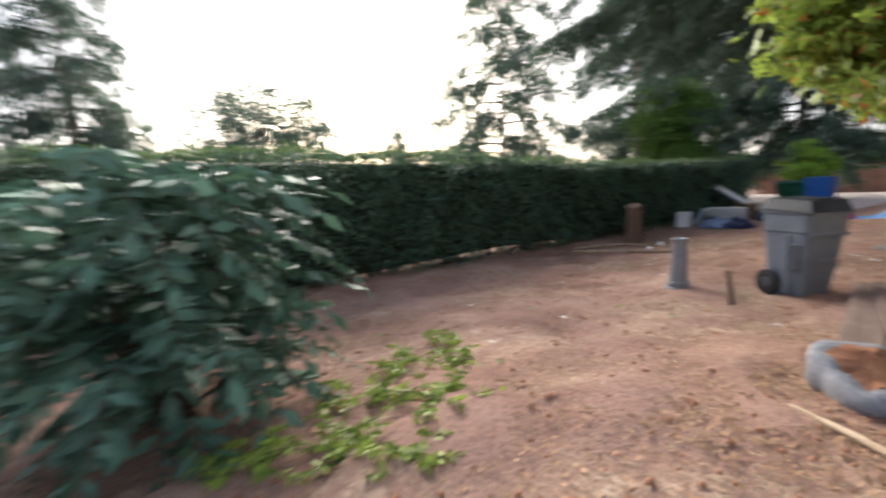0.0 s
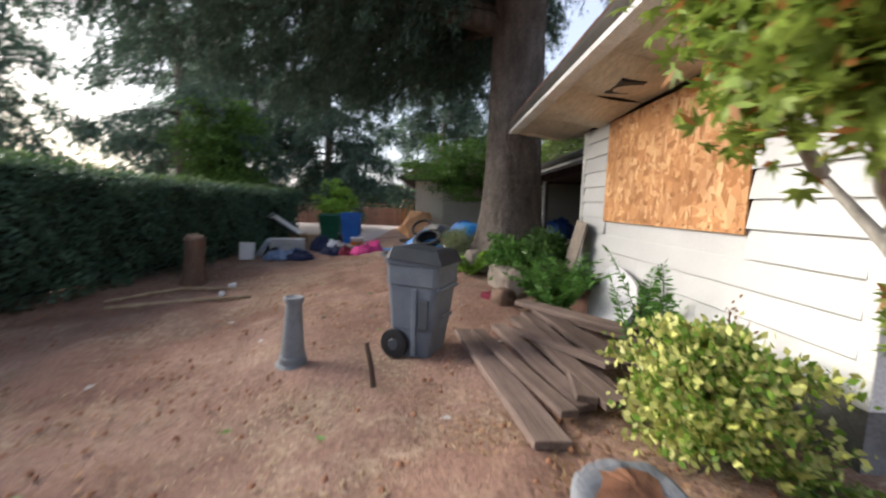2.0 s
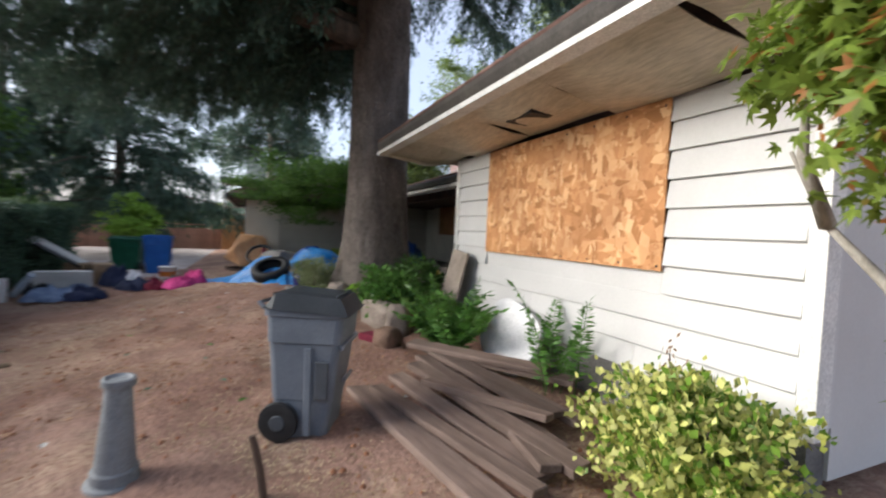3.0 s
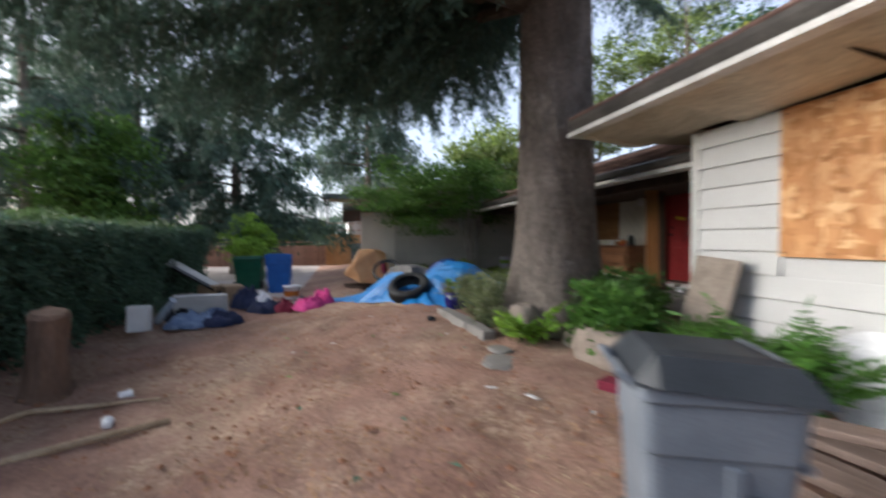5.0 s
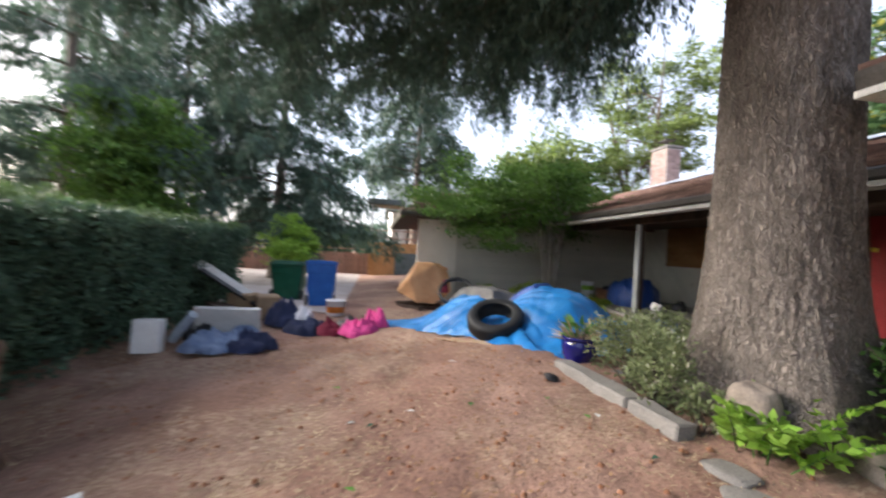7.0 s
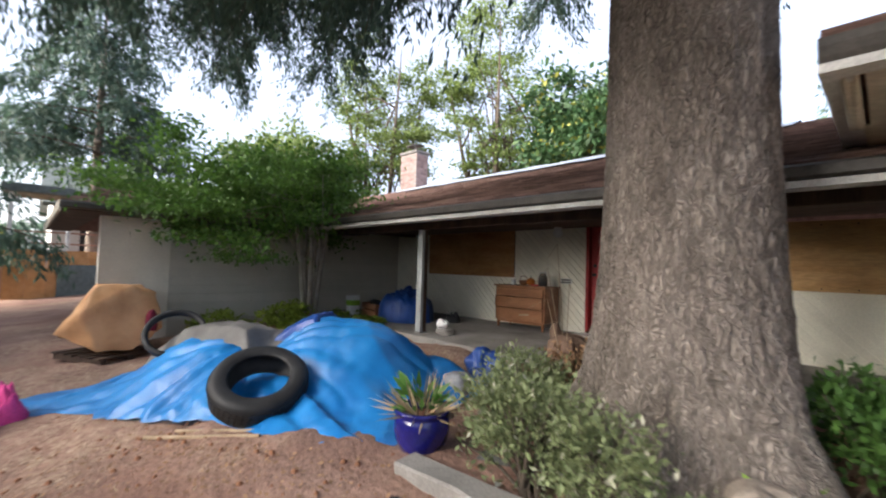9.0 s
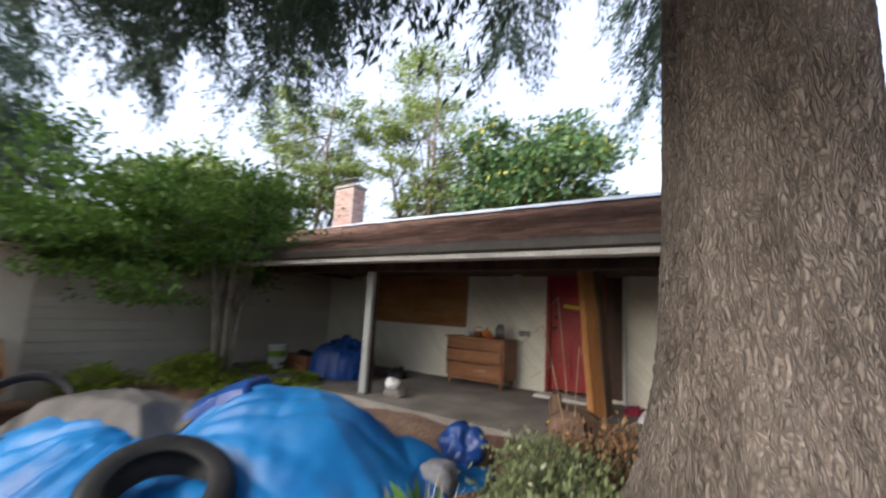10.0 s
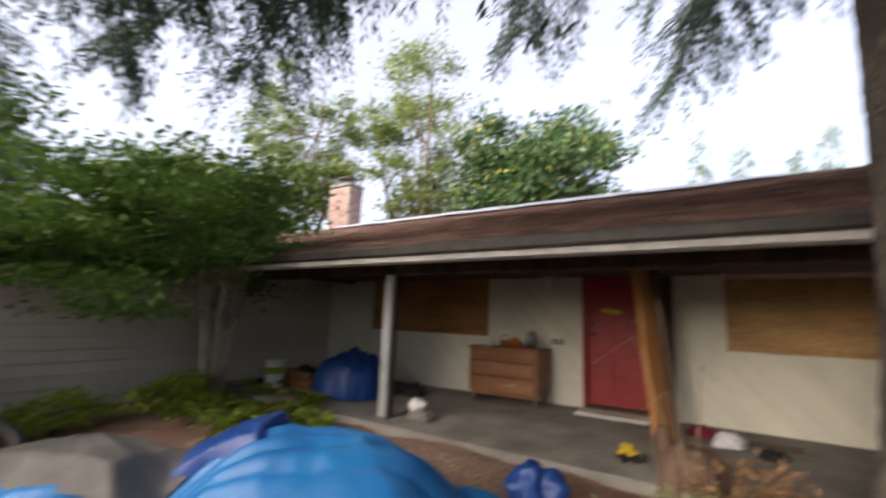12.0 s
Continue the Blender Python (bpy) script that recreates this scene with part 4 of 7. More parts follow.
def needle_sprays(curve, twig_len, per_m, drop, size, start=0.12, width=0.9, fill=11):
    """Hanging sprays of short needled twiglets on both sides of a limb. Gives points and directions for the leaf makers, and twig lines."""
    P, D, lines = [], [], []
    total = sum((b - a).length for a, b in zip(curve, curve[1:]))
    cs = np.array([tuple(p) for p in curve])
    n = int(total * per_m)
    for k in range(n):
        s = start + (1 - start) * random.random()
        q = s * (len(cs) - 1)
        i = min(int(q), len(cs) - 2)
        p = cs[i] + (cs[i + 1] - cs[i]) * (q - i)
        d = unit(cs[i + 1] - cs[i])
        side = unit(np.cross(d, [0, 0, 1])) * random.choice((-1, 1))
        ln = twig_len * random.uniform(0.4, 1.15) * (1.1 - 0.45 * s)
        way = unit(side * width * random.uniform(0.3, 1.0) + d * random.uniform(0.2, 0.9) + np.array([0, 0, random.uniform(-0.5, 0.1)]))
        pts = []
        m = 7
        for j in range(m):
            u = j / (m - 1)
            pts.append(p + way * ln * u + np.array([0, 0, -drop * ln * u * u]))
        pts = np.array(pts)
        lines.append(pts)
        seg = np.diff(pts, axis=0)
        cnt = max(8, int(ln / size * fill))
        w = rng.uniform(0.05, 1.0, cnt) * (m - 1)
        ii = np.minimum(w.astype(int), m - 2)
        P.append(pts[ii] + seg[ii] * (w - ii)[:, None] + rng.normal(0, size * 0.5, (cnt, 3)))
        D.append(unit(seg[ii]) + np.array([0, 0, -0.35]))
    return P, D, lines


def conifer(name, base, height, radius, limbs, label, first=3.0, seed=1, size=0.13, per_m=7, trunk_r=0.46, trunk=None, twig=1.0, drop=0.75, material="needle", droop=0.3, fixed=(), lowest=-9.0):
    random.seed(seed)
    t = thing(name, base, label, "tree")
    inv = Matrix.Translation(base).inverted()
    if trunk is None:
        trunk = rings([(trunk_r * (1.25 if k == 0 else 1) * (1 - k / 12.5), height * k / 12) for k in range(13)], 14, wob=0.1)
    part("trunk", trunk, "bark", t, smooth=True)
    P, D = [], []
    wood = bmesh.new()
    spec = list(fixed)
    for k in range(limbs):
        s = k / max(1, limbs - 1)
        h = first + (height - first - 0.4) * s ** 1.15
        ln = radius * (1 - 0.82 * s) * random.uniform(0.7, 1.15)
        spec.append((h, k * 2.4 + random.uniform(-0.4, 0.4), ln, random.uniform(0.0, 0.25), droop * random.uniform(0.6, 1.3)))
    for h, yaw, ln, rise, dr in spec:
        c = branch_curve((0, 0, h), yaw, ln, rise, dr)
        r0 = max(0.02, 0.011 * ln + 0.012)
        tube(c, [r0 * (1 - 0.85 * i / (len(c) - 1)) for i in range(len(c))], 6, wood)
        p, d, lines = needle_sprays(c, twig, per_m, drop, size)
        for a, b in zip(p, d):
            ok = a[:, 2] > lowest
            P.append(a[ok])
            D.append(b[ok])
        for ls in lines[::2]:
            if ls[-1][2] < lowest:
                continue
            tube(ls[::3], [0.007, 0.005, 0.002], 3, wood)
    tagged(part("branch_wood", wood, "twig", t, "dark bare limbs"), kind="stuff")
    me = leaves("needles", np.concatenate(P), np.concatenate(D), size, 0.26, 0.5, 0.15)
    tagged(part("needles", me, material, t, "dark drooping needle sprays"), kind="stuff")
    return t


TX, TY = 10.63, -0.28
TZ = gz(TX, TY) - 0.08
big_trunk = bark_trunk([(0, 0.86, 0, 0), (0.18, 0.75, 0, 0), (0.5, 0.62, 0, 0), (0.9, 0.555, 0, 0), (1.3, 0.515, 0, 0), (2.0, 0.482, 0, 0), (3.0, 0.47, 0, 0), (5.0, 0.43, 0, 0.0), (9.0, 0.33, 0, 0), (15.0, 0.12, 0, 0)], seed=2)
cedar = conifer("cedar_tree", (TX, TY, TZ), 15.0, 7.0, 34, "huge old conifer with furrowed grey-brown bark and drooping branches", first=5.4, droop=0.19, lowest=2.25, seed=5, trunk=big_trunk, per_m=13, size=0.11, twig=1.3, drop=0.6,
        fixed=((4.3, 0.95, 7.5, 0.06, 0.10), (4.5, 1.15, 8.0, 0.08, 0.11), (4.4, 0.75, 7.5, 0.05, 0.09), (4.7, 1.4, 8.0, 0.06, 0.10), (4.6, 0.55, 7.0, 0.05, 0.08), (4.9, 1.7, 7.5, 0.05, 0.10), (4.5, 1.75, 7.5, 0.12, 0.14), (4.9, 2.5, 7.0, 0.2, 0.2), (5.2, 1.2, 8.5, 0.18, 0.2), (5.2, 0.8, 6.5, 0.16, 0.24), (5.8, 0.35, 5.0, 0.22, 0.2), (5.6, 2.1, 8.0, 0.2, 0.2), (6.2, -0.2, 4.2, 0.2, 0.16), (6.0, 1.5, 8.5, 0.2, 0.22), (6.2, 1.0, 8.0, 0.2, 0.24), (6.4, 2.8, 7.0, 0.2, 0.22), (6.6, 0.55, 6.0, 0.2, 0.22), (6.0, 3.3, 6.5, 0.2, 0.22), (5.4, 1.45, 8.0, 0.16, 0.18), (5.8, 1.9, 8.5, 0.16, 0.18), (7.0, 1.1, 8.5, 0.16, 0.2), (7.4, 0.8, 8.0, 0.16, 0.2), (7.2, 1.6, 9.0, 0.14, 0.17), (7.8, 1.3, 9.0, 0.14, 0.18), (8.2, 0.9, 8.5, 0.14, 0.18), (8.0, 2.0, 8.5, 0.14, 0.18), (7.6, 0.5, 7.0, 0.16, 0.2), (6.8, 2.4, 8.0, 0.14, 0.17), (5.7, 0.15, 7.0, 0.10, 0.11), (6.0, 0.42, 7.5, 0.10, 0.12), (6.0, -0.1, 6.5, 0.10, 0.10), (6.4, 0.28, 9.0, 0.12, 0.14), (6.9, 0.05, 8.5, 0.12, 0.13), (6.6, 0.7, 9.0, 0.12, 0.15), (7.3, -0.25, 7.5, 0.12, 0.13), (6.5, 0.95, 9.5, 0.12, 0.14), (6.2, 0.1, 8.0, 0.1, 0.2), (6.3, -0.15, 8.5, 0.1, 0.2), (6.0, 0.3, 7.5, 0.1, 0.2), (6.6, 0.0, 9.5, 0.1, 0.2)))
thick = tube([(0, 0.1, 4.25), (0.0, 1.1, 4.42), (-0.15, 2.3, 4.62), (-0.35, 3.6, 5.0), (-0.5, 5.2, 5.5)], [0.22, 0.17, 0.14, 0.10, 0.05], 12)
part("low_limb", thick, "twig", cedar, "thick dark low limb", smooth=True)


# ---- plants ----
def frond(base, way, length, droop, pairs, leaf, ratio=1.0):
    """A feathered leaf: a curved stalk with pairs of leaflets. Gives places, directions, sizes and the stalk."""
    base, way = np.array(base, float), unit(np.array(way, float))
    side = unit(np.cross(way, [0, 0, 1.0]))
    P, D, S = [], [], []
    stalk = []
    for k in range(6):
        u = k / 5
        stalk.append(base + way * length * u + np.array([0, 0, -droop * length * u * u]))
    for k in range(pairs):
        u = 0.14 + 0.84 * k / max(1, pairs - 1)
        p = base + way * length * u + np.array([0, 0, -droop * length * u * u])
        t = unit(way + np.array([0, 0, -2 * droop * u]))
        s = leaf * (math.sin(math.pi * (0.15 + 0.8 * u)) ** 0.7) * ratio
        for sg in (-1, 1):
            P.append(p)
            D.append(unit(side * sg + t * 0.45 + np.array([0, 0, -0.15])))
            S.append(s)
    P.append(stalk[-1])
    D.append(unit(way + np.array([0, 0, -2 * droop])))
    S.append(leaf)
    return P, D, S, stalk


def frond_plant(name, place, label, material, count, length, droop, pairs, leaf, up=(0.5, 1.1), width=0.35, category="fern", bases=None, stalk_mat="leaf_fern", spread=0.08, flat=0.25):
    t = thing(name, place, label, category)
    P, D, S = [], [], []
    stems = bmesh.new()
    for k in range(count):
        a = 2.399 * k + random.uniform(-0.4, 0.4)
        b = (random.gauss(0, spread), random.gauss(0, spread), 0.02) if bases is None else random.choice(bases)
        p, d, s, st = frond(b, (math.cos(a), math.sin(a), random.uniform(*up)), length * random.uniform(0.65, 1.1), droop * random.uniform(0.7, 1.3), pairs, leaf)
        P += p
        D += d
        S += s
        tube([tuple(q) for q in st[::2]] + [tuple(st[-1])], [0.006, 0.005, 0.004, 0.002], 4, stems)
    tagged(part("stalk_wood", stems, stalk_mat, t), kind="stuff")
    me = leaves("fronds", np.array(P), np.array(D), np.array(S), width, flat, 0.0, 0.1, 0.15)
    tagged(part("fronds", me, material, t), kind="stuff")
    return t


def shrub(name, place, radii, label, material, n, leaf, width=0.6, clumps=40, clump_r=0.22, category="shrub", lift=0.0, stems=9, spread=0.7, stem_mat="twig", star=False):
    t = thing(name, place, label, category)
    bm = bmesh.new()
    c = np.array([0, 0, radii[2] * 0.95 + lift])
    pts, d = blob_points(n, c, np.array(radii) * 0.85, 0.5, clumps, clump_r)
    ok = pts[:, 2] > 0.03
    pts, d = pts[ok], d[ok]
    for k in range(stems):
        q = pts[rng.integers(0, len(pts))]
        tube([(random.gauss(0, 0.05), random.gauss(0, 0.05), -0.03), (q[0] * 0.4, q[1] * 0.4, q[2] * 0.5), tuple(q)], [0.014, 0.009, 0.004], 5, bm)
    tagged(part("stem_wood", bm, stem_mat, t), kind="stuff")
    me = star_leaves("foliage", pts, d, leaf) if star else leaves("foliage", pts, d * 0.5 + np.array([0, 0, 0.35]), leaf, width, spread)
    tagged(part("foliage", me, material, t), kind="stuff")
    return t


def broadleaf(name, place, height, radii, label, leafm, n, leaf, trunks=1, trunk_r=0.15, clumps=70, clump_r=0.16, crown_z=None, bark="twig", seed=1, lean=0.6, width=0.5, limbs=16, droop=0.1, layer=0.5, shift=(0, 0, 0)):
    """A tree with forking stems and a crown of leaf clumps with gaps."""
    random.seed(seed)
    t = thing(name, place, label, "tree")
    cz = crown_z or height - radii[2]
    cd = unit(rng.normal(0, 1, (clumps, 3)))
    cc = cd * rng.uniform(0.35, 1.0, clumps)[:, None] * np.array(radii) + np.array([0, 0, cz]) + np.array(shift)
    w = rng.integers(0, clumps, n)
    sc = clump_r * np.array(radii).mean()
    spin = rng.uniform(0.5, 1.5, (clumps, 3)) * np.array([1, 1, layer])
    pts = cc[w] + rng.normal(0, 1, (n, 3)) * spin[w] * sc
    bm = bmesh.new()
    for k in range(trunks):
        a = 2 * math.pi * k / max(1, trunks) + seed
        bx, by = (0, 0) if trunks == 1 else (0.07 * math.cos(a), 0.07 * math.sin(a))
        sx, sy = lean * radii[0] * math.cos(a) * (trunks > 1), lean * radii[1] * math.sin(a) * (trunks > 1)
        line = [(bx, by, -0.1), (bx + sx * 0.25, by + sy * 0.25, cz * 0.35), (bx + sx * 0.55, by + sy * 0.55, cz * 0.75), (bx + sx, by + sy, cz + radii[2] * 0.6)]
        tube(line, [trunk_r * 1.2, trunk_r, trunk_r * 0.7, trunk_r * 0.15], 8, bm)
        for q in range(max(2, limbs // trunks)):
            u = random.uniform(0.35, 0.9)
            i = min(int(u * 3), 2)
            p = Vector(line[i]).lerp(Vector(line[i + 1]), u * 3 - i)
            e = Vector(cc[rng.integers(0, clumps)])
            mid = p.lerp(e, 0.5) + Vector((0, 0, 0.08 * (e - p).length))
            tube([p, mid, e], [trunk_r * 0.4, trunk_r * 0.25, trunk_r * 0.06], 5, bm)
    part("trunk", bm, bark, t, smooth=True)
    me = leaves("crown", pts, unit(pts - np.array([0, 0, cz])) * 0.5, leaf, width, 0.8, droop)
    tagged(part("crown", me, leafm, t), kind="stuff")
    return t


# small tree before the garage
broadleaf("yard_tree", (17.75, -1.30, gz(17.75, -1.3)), 4.5, (1.8, 2.5, 1.15), "small many-stemmed tree with pale bark and green drooping leaves", "leaf_vine", 27000, 0.09, trunks=5, trunk_r=0.045, clumps=78, clump_r=0.15, crown_z=2.42, bark="grey_bark", seed=4, limbs=24, droop=0.35, lean=0.17, layer=0.32, shift=(0, 1.15, 0))
# trees behind the house
broadleaf("locust_tree", (25.6, -16.5, 0), 18, (4.0, 4.0, 6.5), "tall airy locust tree with thin bare trunks", "leaf_locust", 17000, 0.21, trunks=4, trunk_r=0.16, clumps=75, clump_r=0.11, layer=0.35, crown_z=10.5, seed=7, limbs=40, lean=0.8)
broadleaf("locust_tree", (31.5, -13.0, 0), 17, (4.0, 4.0, 5.5), "tall airy locust tree with thin bare trunks", "leaf_locust", 14000, 0.22, trunks=3, trunk_r=0.16, clumps=60, clump_r=0.11, layer=0.35, crown_z=10.5, seed=9, limbs=36, lean=0.8)
broadleaf("walnut_tree", (18.8, -16.5, 0), 12, (4.0, 4.0, 4.4), "dense dark green broadleaf tree behind the roof", "leaf_walnut", 30000, 0.30, trunks=1, trunk_r=0.28, clumps=120, clump_r=0.13, crown_z=7.4, seed=3, droop=0.4)
broadleaf("maple_far", (36, -9, 0), 11, (4.5, 4.5, 4.0), "green broadleaf tree behind the garage", "leaf_locust", 14000, 0.34, trunks=2, trunk_r=0.2, clumps=80, clump_r=0.13, crown_z=6.5, seed=13)
# trees past the hedge
broadleaf("street_tree", (22.6, 10.8, 0), 6.4, (1.7, 1.7, 2.6), "leafy light green tree behind the hedge", "leaf_vine", 16000, 0.17, trunk_r=0.12, clumps=80, clump_r=0.17, crown_z=3.8, seed=21)
broadleaf("distant_tree", (10.6, 40.8, 0), 12.5, (6.6, 6.6, 5.2), "rounded distant broadleaf tree against the sky", "needle_hazy", 12000, 0.36, trunk_r=0.3, clumps=120, clump_r=0.12, crown_z=6.6, seed=22)
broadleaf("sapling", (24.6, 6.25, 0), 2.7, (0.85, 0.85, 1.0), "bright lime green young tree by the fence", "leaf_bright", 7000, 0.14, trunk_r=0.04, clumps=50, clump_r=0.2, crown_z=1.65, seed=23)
conifer("spruce_tree", (23.7, 13.4, 0), 19, 4.6, 46, "tall dark conifer with a bare lower trunk", first=3.0, seed=31, per_m=7, size=0.31, trunk_r=0.22, twig=1.3, material="needle_hazy")
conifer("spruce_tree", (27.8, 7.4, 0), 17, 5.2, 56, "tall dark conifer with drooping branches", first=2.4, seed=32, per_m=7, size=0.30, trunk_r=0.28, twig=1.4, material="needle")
conifer("spruce_tree", (20.5, 20.6, 0), 19, 6.4, 46, "tall airy conifer behind the hedge against the bright sky", first=2.6, seed=33, per_m=5.5, size=0.36, trunk_r=0.2, twig=1.2, material="needle_hazy")
conifer("spruce_tree", (-0.4, 17.2, 0), 10.5, 3.6, 32, "feathery conifer behind the hedge", first=1.4, seed=34, per_m=9, size=0.28, trunk_r=0.2, twig=1.2, material="needle_hazy")
conifer("spruce_tree", (30, 52, 0), 11.5, 1.9, 24, "small distant pointed conifer", first=0.8, seed=35, per_m=9, size=0.7, trunk_r=0.2, twig=1.3, material="needle_hazy")
conifer("spruce_tree", (33.5, 0.8, 0), 15, 4.6, 40, "dark conifer behind the garage", first=6.0, seed=37, per_m=6, size=0.30, trunk_r=0.28, twig=1.4, material="needle")
conifer("spruce_tree", (29.5, 12.2, 0), 17, 4.2, 40, "tall conifer with a bare lower trunk", first=5.5, seed=38, per_m=5.5, size=0.36, trunk_r=0.26, twig=1.4, material="needle")
conifer("spruce_tree", (31.5, 16.0, 0), 15, 4.0, 36, "tall conifer beyond the driveway", first=2.5, seed=36, per_m=5.5, size=0.36, trunk_r=0.25, twig=1.4, material="needle_hazy")
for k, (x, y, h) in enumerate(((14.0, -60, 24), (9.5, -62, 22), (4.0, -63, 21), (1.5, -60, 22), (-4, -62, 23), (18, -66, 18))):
    conifer("far_conifer", (x, y, 0), h + 3.5, 2.8, 34, "tall pale distant conifer beyond the roof", first=2, seed=50 + k, per_m=5, size=0.75, trunk_r=0.3, twig=1.1, material="needle_hazy")

# low woods and shrubs in the distance
def far_shrubs():
    n = 26000
    ang = rng.uniform(-0.5, 2.3, n)
    r = rng.uniform(46, 58, n)
    h = 2.2 + 1.4 * np.sin(ang * 9) + 0.9 * np.sin(ang * 23 + 1)
    pts = np.stack([8 + r * np.cos(ang), r * np.sin(ang), rng.uniform(0, 1, n) ** 0.7 * np.maximum(1.0, h + 0.8)], 1)
    me = leaves("far_shrubs", pts, np.array([0, 0, 0.5]), 0.55, 0.6, 0.8)
    tagged(part("far_shrubs", me, "needle_hazy"), "low far line of dark green shrubs", "shrubs", kind="stuff")
    n = 9000
    x, y = rng.uniform(36, 37.5, n), rng.uniform(3, 16, n)
    z = rng.uniform(0, 1, n) ** 0.7 * (2.6 + 0.4 * np.sin(y * 2))
    me = leaves("shrub_row", np.stack([x, y, z], 1), np.array([-0.5, 0, 0.4]), 0.22, 0.6, 0.7)
    tagged(part("shrub_row", me, "leaf_walnut"), "green shrubs behind the far fence", "shrubs", kind="stuff")


far_shrubs()


# ---- far yard: fence, driveway, neighbours ----
def build_fence():
    f = thing("fence", (34, 6.5, 0), "weathered reddish wooden board fence with a top rail", "fence")
    board = mesh_from(boxes(((-0.012, -0.07, 0.02), (0.012, 0.07, 1.28)), bevel=0.003), "slat")
    board.materials.append(M["fence_wood"])
    for k in range(64):
        ob = part("slat", board, None, f)
        ob.matrix_local = pose(0, -4.6 + k * 0.147, random.uniform(-0.015, 0.015), 0, 0, 0)
    for y in (-4.7, -2.3, 0.1, 2.5, 4.9):
        part("post", boxes(((0.02, y - 0.05, 0), (0.12, y + 0.05, 1.62)), bevel=0.006), "fence_wood", f)
    for z in (0.35, 1.5):
        part("rail", boxes(((0.014, -4.75, z - 0.04), (0.019, 4.95, z + 0.04)) if z < 1 else ((0.03, -4.75, z - 0.03), (0.1, 4.95, z + 0.03))), "fence_wood", f)


build_fence()


def neighbour(name, place, size, label, roofm="grey_roof", turn=0, pitch=0.45):
    w, d, h = size
    t = thing(name, place, label, "house", turn=turn)
    part("wall", boxes(((-w / 2, -d / 2, 0), (w / 2, d / 2, h))), "white_siding", t)
    bm = bmesh.new()
    rz = h + d / 2 * pitch
    pr = [(-d / 2 - 0.4, h - 0.15), (0, rz), (d / 2 + 0.4, h - 0.15), (0, rz + 0.16), ]
    a, b = [[bm.verts.new((x, y, z)) for y, z in (pr[0], pr[1], pr[2], (pr[2][0], pr[2][1] + 0.16), pr[3], (pr[0][0], pr[0][1] + 0.16))] for x in (-w / 2 - 0.4, w / 2 + 0.4)]
    for i in range(6):
        bm.faces.new((a[i], a[(i + 1) % 6], b[(i + 1) % 6], b[i]))
    bm.faces.new(a)
    bm.faces.new(b[::-1])
    bmesh.ops.recalc_face_normals(bm, faces=bm.faces[:])
    part("roof", bm, roofm, t)
    bm = bmesh.new()
    for s in (-1, 1):
        x = s * w / 2
        v = [bm.verts.new((x, -d / 2, h)), bm.verts.new((x, d / 2, h)), bm.verts.new((x, 0, rz - 0.01))]
        bm.faces.new(v)
    part("gable", bm, "white_siding", t)
    for i in range(3):
        wx = -w / 2 + w * (i + 0.5) / 3
        for s in (-1, 1):
            win = part("window", boxes(((wx - 0.5, s * (d / 2 + 0.02) - 0.02, h * 0.38), (wx + 0.5, s * (d / 2 + 0.02) + 0.02, h * 0.8))), "trim_white", t)
            part("pane", boxes(((wx - 0.43, s * (d / 2 + 0.045) - 0.01, h * 0.38 + 0.07), (wx + 0.43, s * (d / 2 + 0.045) + 0.01, h * 0.8 - 0.07))), "black_metal", win)
    return t


neighbour("neighbour_house", (42.0, -2.5, 0), (9, 8, 4.3), "pale sided neighbouring house with a grey-green roof", turn=90, pitch=0.6)
neighbour("neighbour_house", (52, 27, 0), (12, 8, 2.8), "low grey-roofed house beyond the hedge", turn=70, pitch=0.3)


def build_deck():
    d = thing("deck", (33.0, 0.8, 0), "raised deck clad in orange boards beside the neighbouring house", "deck")
    part("platform", boxes(((-1.5, -3.2, 1.62), (1.4, 2.6, 1.72))), "orange_board", d)
    for k in range(10):
        part("skirt_board", boxes(((-1.53, -3.2 + k * 0.58, 0.14), (-1.5, -3.2 + k * 0.58 + 0.574, 1.95)), bevel=0.004), "orange_board", d)
    part("dark_panel", boxes(((-1.59, -1.2, 0.10), (-1.535, 1.15, 1.42)), bevel=0.01), "grey_roof", d, "dark grey leaning panel")
    for y in (-3.1, 0.9, 2.5):
        part("post", boxes(((-1.49, y - 0.06, 1.72), (-1.37, y + 0.06, 4.0)), bevel=0.008), "trim_white", d)
    for z in (2.2, 2.62):
        part("rail", boxes(((-1.47, -3.2, z - 0.03), (-1.39, 2.6, z + 0.03))), "fence_wood", d)
    part("awning", boxes(((-1.7, 0.7, 4.0), (0.6, 2.8, 4.34)), bevel=0.05), "grey_roof", d, "grey flat awning")


build_deck()


def build_utility_pole():
    p = thing("utility_pole", (15.6, 41.5, 0), "leaning distant wooden utility pole", "pole", lean=6)
    part("shaft", rings([(0.17, 0), (0.15, 6), (0.12, 12.5)], 8), "twig", p)
    part("crossarm", boxes(((-1.1, -0.06, 11.4), (1.1, 0.06, 11.52))), "twig", p)


build_utility_pole()


